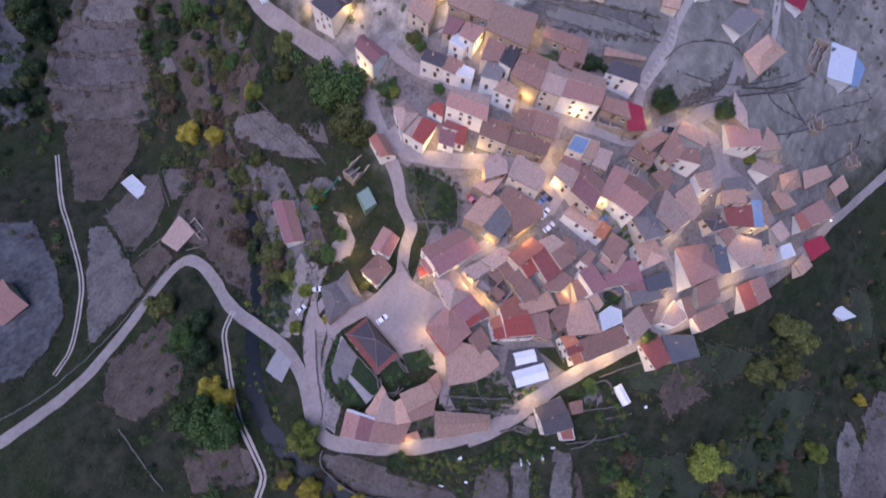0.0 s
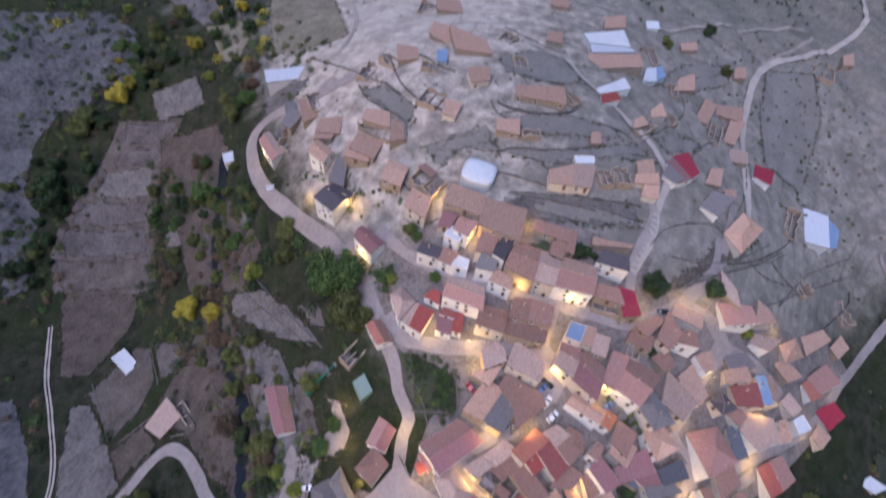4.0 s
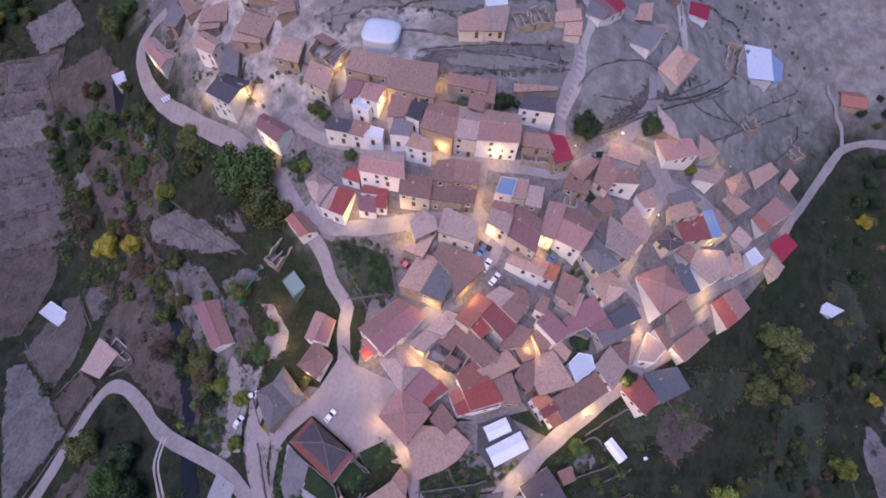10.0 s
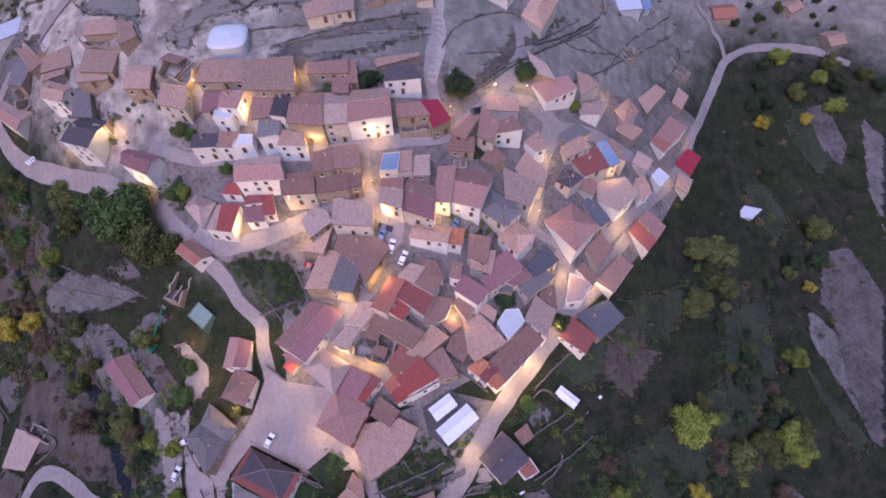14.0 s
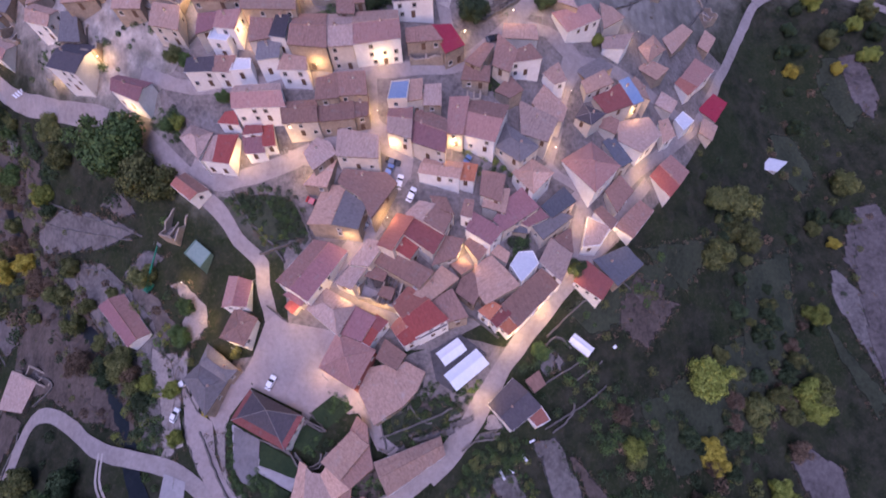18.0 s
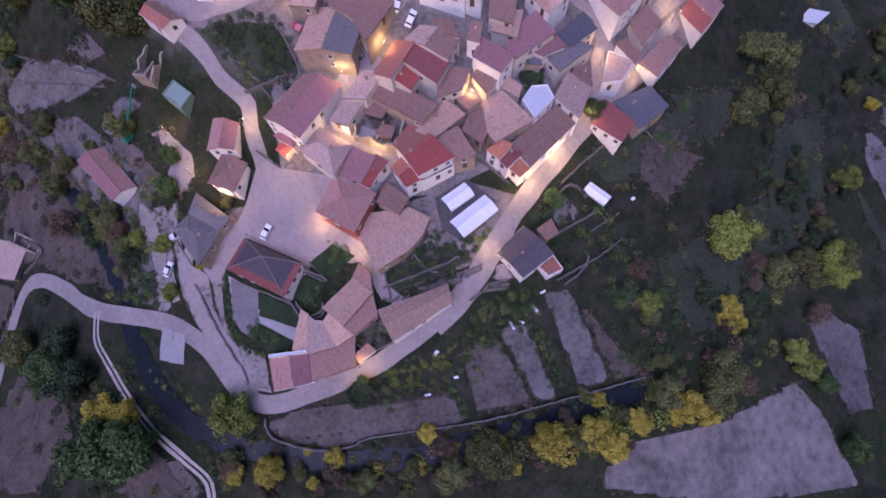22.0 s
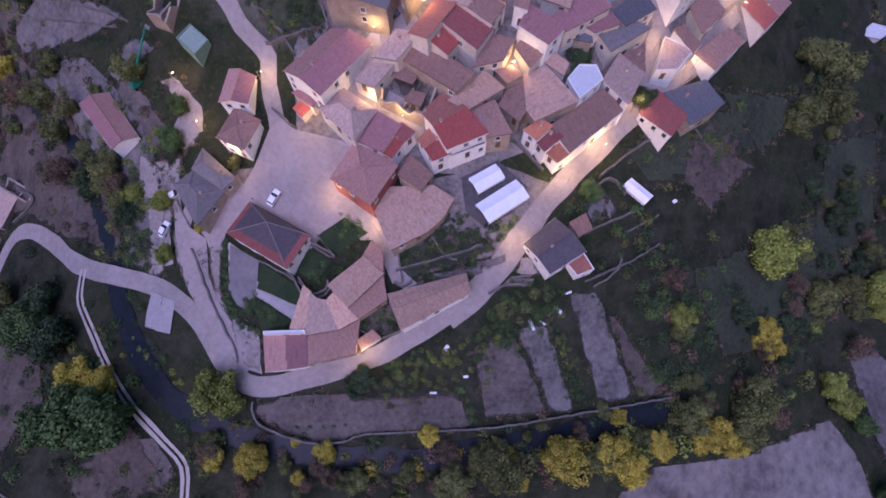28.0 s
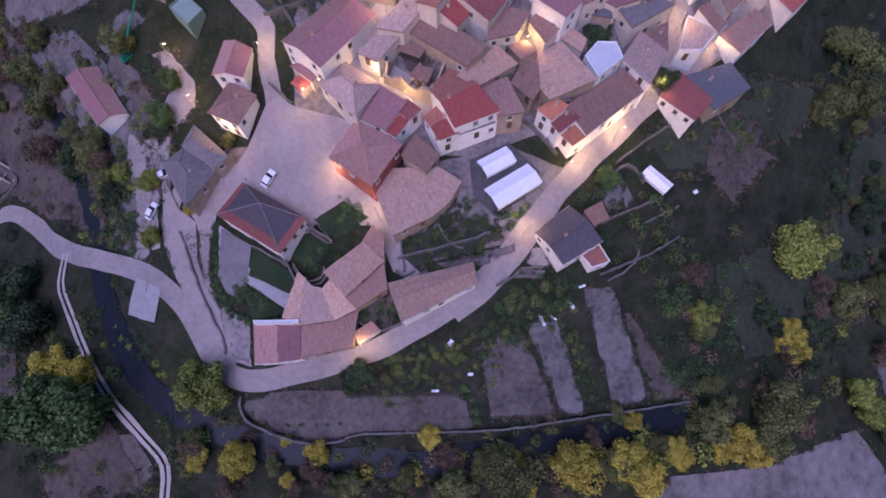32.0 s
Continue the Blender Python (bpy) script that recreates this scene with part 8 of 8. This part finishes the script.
wall_line([(5.0, 118.2), (10.8, 121.6), (23.4, 124.7), (31.8, 128.7), (41.7, 135.4)], 1.0)
wall_line([(0.2, 141.8), (4.0, 140.0), (16.6, 140.7), (27.8, 147.2), (31.2, 155.1)], 1.1)
wall_line([(58.9, 148.9), (66.6, 162.1), (75.1, 175.2), (83.4, 193.5), (82.9, 204.6)], 1.0)
wall_line([(95.5, 190.1), (102.5, 187.3), (109.4, 201.4)], 1.1)
wall_line([(74.6, 214.8), (92.3, 230.5), (103.5, 240.0), (111.9, 255.0)], 0.9)
wall_line([(82.6, 156.2), (92.6, 174.9), (100.7, 183.8)], 1.0)
wall_line([(-59.1, 149.1), (-51.9, 140.8), (-40.4, 133.4), (-32.5, 128.0), (-29.2, 121.3)], 1.0)
wall_line([(-52.7, 169.8), (-42.8, 152.4), (-31.2, 139.2), (-16.3, 132.8)], 1.1)
wall_line([(-46.3, 176.1), (-31.9, 163.7), (-20.0, 157.3)], 0.9)
wall_line([(40.1, 148.4), (55.0, 148.1)], 1.0)
wall_line([(8.8, 132.4), (1.2, 136.3), (-2.2, 141.8)], 0.9)
wall_line([(43.0, 129.9), (54.6, 137.8), (62.2, 141.9)], 1.0)
wall_line([(106.4, 142.6), (113.7, 161.0), (115.8, 176.1)], 1.0)
wall_line([(21.2, 117.5), (25.7, 116.0)], 1.1)
wall_line([(70.2, 86.7), (80.8, 94.0), (92.9, 104.1), (111.8, 119.7), (132.4, 139.9)], 1.1)
wall_line([(129.5, 115.6), (159.8, 140.9), (183.0, 158.9)], 1.0)
wall_line([(103.5, 125.8), (116.8, 119.2), (139.0, 127.7)], 0.9)
wall_line([(-22.0, -8.9), (-18.5, -17.6), (-15.0, -25.3), (-10.9, -32.6), (-10.2, -36.1)], 1.1)
wall_line([(-26.1, 3.2), (-24.7, 0.1), (-22.5, -3.8)], 1.0)
wall_line([(-23.2, -18.0), (-25.0, -13.5), (-26.5, -6.8)], 0.8)

field([(-26.0, 7.5), (-24.7, 0.1), (-22.5, -3.8), (-18.3, -6.9), (-17.7, -15.2), (-16.0, -20.3), (-13.2, -25.5), (-9.2, -28.9), (-5.2, -34.5), (-4.3, -38.9), (-9.6, -37.1), (-15.2, -30.1), (-19.5, -24.1), (-22.8, -19.0), (-25.0, -13.5), (-26.7, -5.3), (-27.5, 3.5)], "plaza")
field([(-18.3, -6.9), (-21.3, -3.3), (-13.5, 3.3), (-9.6, 7.1), (-6.0, 0.5), (-13.2, -6.2), (-14.1, -10.0), (-16.6, -12.5)], "plaza")
field([(-18.0, -9.2), (-14.1, -9.7), (-14.3, -18.4), (-13.6, -22.1), (-10.2, -26.1), (-5.1, -29.4), (-4.3, -34.6), (-4.9, -38.9), (-8.9, -36.6), (-13.2, -25.5), (-16.0, -20.3), (-17.7, -15.2)], "yard")
field([(-6.9, 0.6), (-2.2, 2.1), (11.1, -4.3), (9.5, -7.5), (7.0, -10.2), (7.3, -8.0)], "plaza")
field([(9.5, -7.5), (11.2, -4.5), (13.4, -3.2), (10.2, -9.2), (3.5, -15.7), (1.6, -15.4), (7.0, -10.2)], "plaza")
field([(-12.0, -8.9), (-4.9, -13.2), (-5.6, -19.4), (-6.6, -25.1), (-10.4, -23.0), (-12.7, -19.3)], "paving")
field([(-4.0, -14.1), (5.3, -20.1), (3.9, -24.0), (-5.5, -19.5)], "lawn")
field([(-5.5, -19.6), (3.9, -24.2), (2.8, -26.6), (-6.3, -21.0)], "concrete")
field([(-6.4, -21.6), (2.5, -27.2), (1.8, -28.5), (-4.8, -28.6)], "lawn")
field([(-37.5, 16.5), (-30.5, 12.0), (-28.5, 3.7), (-30.1, -4.0), (-28.4, -12.5), (-33.6, -12.1), (-34.9, -1.0), (-39.1, 8.0)], "yard")
field([(9.4, -8.6), (16.1, -4.9), (21.4, -8.7), (13.1, -13.3)], "lawn")
field([(7.5, -11.3), (12.7, -14.2), (8.9, -19.0), (3.5, -15.7)], "lawn")
field([(43.8, 2.7), (52.4, 6.4), (59.4, 0.9), (55.9, -4.8), (48.7, -8.1), (44.4, -4.6)], "asphalt")
field([(58.9, -12.7), (62.7, -19.0), (58.2, -19.4), (55.4, -17.9)], "yard")
field([(49.0, -23.7), (52.9, -21.2), (59.5, -21.2), (60.4, -19.5), (54.5, -19.2)], "street")
field([(76.3, -74.8), (81.2, -68.8), (89.4, -64.7), (119.9, -63.4), (140.0, -58.6), (150.7, -55.7), (158.3, -66.3), (160.4, -78.0), (162.8, -89.3), (116.4, -87.7)], "fallow")
field([(161.1, -38.6), (171.5, -34.7), (182.0, -43.8), (176.9, -68.1), (166.9, -68.8), (165.3, -54.9)], "soilpurple")
grove([(-13.5, -8.7), (-13.5, -15.7), (-13.4, -21.6), (-9.7, -26.7), (-5.4, -29.3)], 90, 0.35, 0.5, 1.0, ("dark", "green", "dark"), 101, stuff=True)
grove([(-6.4, -21.6), (-3.1, -25.2), (1.7, -28.2)], 24, 0.8, 0.5, 1.1, ("dark", "dark", "green"), 102, stuff=True)
grove([(16.0, -5.5), (19.4, -7.2), (15.6, -9.5)], 26, 1.2, 0.5, 1.2, ("dark", "green"), 103, stuff=True)
grove([(26.9, -37.6), (32.6, -37.4), (39.7, -37.3)], 46, 2.0, 0.5, 1.1, ("olive", "green", "lime"), 104, stuff=True)
grove([(25.0, -42.8), (32.1, -42.1), (39.2, -41.3)], 40, 2.0, 0.5, 1.0, ("green", "olive"), 105, stuff=True)
grove([(41.1, -44.2), (44.0, -51.0)], 40, 0.4, 0.4, 0.8, ("dark", "green"), 106, stuff=True)
grove([(50.8, -27.2), (56.9, -24.9), (62.9, -25.2)], 40, 2.2, 0.7, 1.6, ("dark", "green", "olive"), 107, stuff=True)
grove([(62.8, -33.5), (65.9, -40.8), (68.4, -46.6)], 40, 1.2, 0.3, 0.7, ("green", "dark"), 108, stuff=True)
grove([(66.8, -32.4), (69.2, -39.6)], 24, 1.0, 0.4, 0.9, ("green", "olive"), 109, stuff=True)
grove([(93.4, -13.2), (98.3, -20.5), (101.1, -29.6), (96.4, -38.5), (100.8, -47.9)], 70, 5, 0.8, 2.2, ("dark", "dark", "rust", "green"), 110, stuff=True)
grove([(148.7, -30.9), (135.1, -40.6), (157.5, -24.1)], 24, 2.5, 0.8, 1.9, ("olive", "dark"), 111, stuff=True)
grove([(36.9, -8.7), (41.5, -5.7), (42.4, -10.4), (46.7, -10.0), (51.2, -8.9)], 60, 1.3, 0.5, 1.2, ("dark", "green"), 112, stuff=True)
grove([(54.1, -9.1), (56.5, -6.5)], 14, 0.6, 0.5, 1.0, ("lime", "green"), 113, stuff=True)
grove([(-36.6, 15.5), (-38.2, 5.6), (-38.2, -4.8), (-37.4, -10.9)], 36, 1.4, 0.7, 1.7, ("dark", "green", "olive"), 114, stuff=True)
tree(128.9, -35.3, 4.0, "gold")
tree(119.8, -51.0, 5.6, "olive")
tree(130.1, -54.4, 3.6, "rust")
tree(178.1, -23.8, 5.0, "lime")
tree(182.2, -15.3, 4.0, "olive")
tree(155.0, -52.3, 4.6, "lime")
tree(161.0, -58.0, 4.0, "green")
tree(81.8, -64.5, 4.6, "gold")
tree(74.7, -61.5, 4.0, "olive")
tree(91.8, -60.6, 3.2, "gold")
tree(114.7, -60.8, 3.6, "gold")
tree(164.6, -36.1, 4.2, "rust")
tree(165.3, -16.9, 3.6, "rust")
tree(163.3, -78.3, 4.6, "green")
tree(100.0, -31.1, 3.0, "olive")
tree(98.4, -19.1, 3.6, "rust")
tree(-30.5, 2.9, 2.2, "lime")
tree(-29.5, -10.3, 2.2, "lime")
tree(-19.7, -4.3, 1.3, "gold")
tree(-9.8, 9.4, 1.8, "olive")
tree(18.1, -42.1, 3.2, "dark")
tree(38.2, -10.1, 1.6, "dark")
tree(244.2, 131.8, 4.6, "olive")
tree(258.5, 138.2, 4.2, "lime")
tree(267.9, 132.0, 4.8, "dark")
tree(279.2, 134.8, 4.4, "olive")
tree(284.1, 126.9, 4.4, "dark")
tree(258.7, 122.0, 3.6, "lime")
tree(245.4, 118.5, 3.2, "gold")
tree(225.4, 62.1, 4.2, "olive")
tree(166.3, 35.4, 4.4, "olive")
tree(167.4, 53.3, 4.0, "lime")
tree(176.5, -23.1, 4.4, "lime")
wall_line([(9.4, -8.6), (13.0, -13.6), (6.9, -10.2)], 0.8)
wall_line([(1.6, -15.9), (3.6, -17.7), (5.2, -21.3), (7.7, -21.8), (11.2, -21.2), (11.8, -18.9)], 2.0)
wall_line([(-4.9, -13.2), (-3.7, -13.9), (5.7, -19.9), (3.9, -24.6)], 1.0)
wall_line([(75.5, -21.3), (81.0, -18.2), (82.8, -16.1)], 1.2)
wall_line([(36.1, -10.0), (39.2, -14.2), (41.9, -15.1)], 0.9)
lamp(69.5, 2.1, 60)
lamp(77.0, 8.3, 60)
lamp(37.6, -26.3, 60)


def board(x, y, l, w, turn):
    """A weathered white sheet propped on two battens."""
    ob = tagged(new("garden_board"), "weathered white board lying in a garden", "board")
    ob.matrix_basis = pose(x, y, gz(x, y) + 0.35, 3, 0, turn)
    child("sheet", Build().box(-l / 2, -w / 2, 0, l / 2, w / 2, 0.06).mesh("sheet", TENT), ob)
    for k in (-0.3, 0.3):
        child("batten", Build().box(k * l - 0.06, -w / 2 - 0.1, -0.5, k * l + 0.06, w / 2 + 0.1, -0.004).mesh("batten", TIMBER), ob)


for spot in ((59.1, -29.8, 3.4, 0.7, -70), (66.1, -26.5, 2.8, 0.8, -60), (62.0, -29.6, 1.6, 0.4, -40), (42.7, -41.4, 1.2, 0.6, 0), (38.5, -34.8, 1.4, 0.9, 50), (69.0, -22.7, 1.6, 0.5, 20), (99.6, 0.3, 1.2, 0.9, 30), (34.9, -44.7, 1.6, 0.5, 0)):
    board(*spot)


# ---- crossing, boom lift ----
def crossing(x, y, turn):
    ob = tagged(new("zebra_crossing"), "white painted zebra crossing bars on the street", "crossing", kind="structure")
    ob.matrix_basis = pose(x, y, gz(x, y) + 0.45, 0, 0, turn)
    for i in range(6):
        bar = Build().box(-1.4, -2.6 + i * 0.95, -0.02, 1.4, -2.1 + i * 0.95, 0.0).mesh("bar", TENT)
        child("bar", bar, ob)


GREEN = material("green_machine_paint", ((0.02, 0.16, 0.10), (0.03, 0.22, 0.14)), 0.5)


def boom_lift(x, y, turn, reach, tilt):
    """A green telescopic boom on a small wheeled base."""
    ob = tagged(new("boom_lift"), "green telescopic boom lift standing in a yard", "boom lift")
    ob.matrix_basis = pose(x, y, gz(x, y), 0, 0, turn)
    child("chassis", Build().box(-1.5, -0.9, 0.4, 1.5, 0.9, 1.0).box(-1.0, -0.6, 1.0, 0.6, 0.6, 1.7).mesh("chassis", GREEN), ob)
    rest = pose(0, 0, 1.9, 0, -tilt, 0) @ pose(0, 0, -1.9)
    child("lower_boom", Build().box(-0.8, -0.22, 1.7, reach * 0.55, 0.22, 2.15).mesh("lower_boom", GREEN), ob, rest)
    child("upper_boom", Build().box(reach * 0.5, -0.15, 1.78, reach, 0.15, 2.08).mesh("upper_boom", GREEN), ob, rest)
    child("basket", Build().box(reach, -0.8, 1.4, reach + 0.9, 0.8, 1.5).box(reach, -0.8, 2.4, reach + 0.9, -0.74, 2.46).box(reach, 0.74, 2.4, reach + 0.9, 0.8, 2.46).mesh("basket", METAL), ob, rest)
    for a in (-1.0, 1.0):
        for c in (-0.95, 0.95):
            child("wheel", Build().tube((a, c - 0.15, 0.4), (a, c + 0.15, 0.4), 0.4, 0.4, 12).mesh("wheel", RUBBER), ob)


crossing(-84.4, 107.5, -44.6)
boom_lift(-36.5, 32.5, 51.8, 13.4, 37.8)

# ---- rough grass along the edges of the fields ----
def verges(seed):
    r = np.random.RandomState(seed)
    for hue in ("dark", "rust"):
        line = np.concatenate(VERGES)
        shrubs(line, int(len(line) * 0.9), 0.6, 0.35, 1.0, (hue,), r)


verges(5)
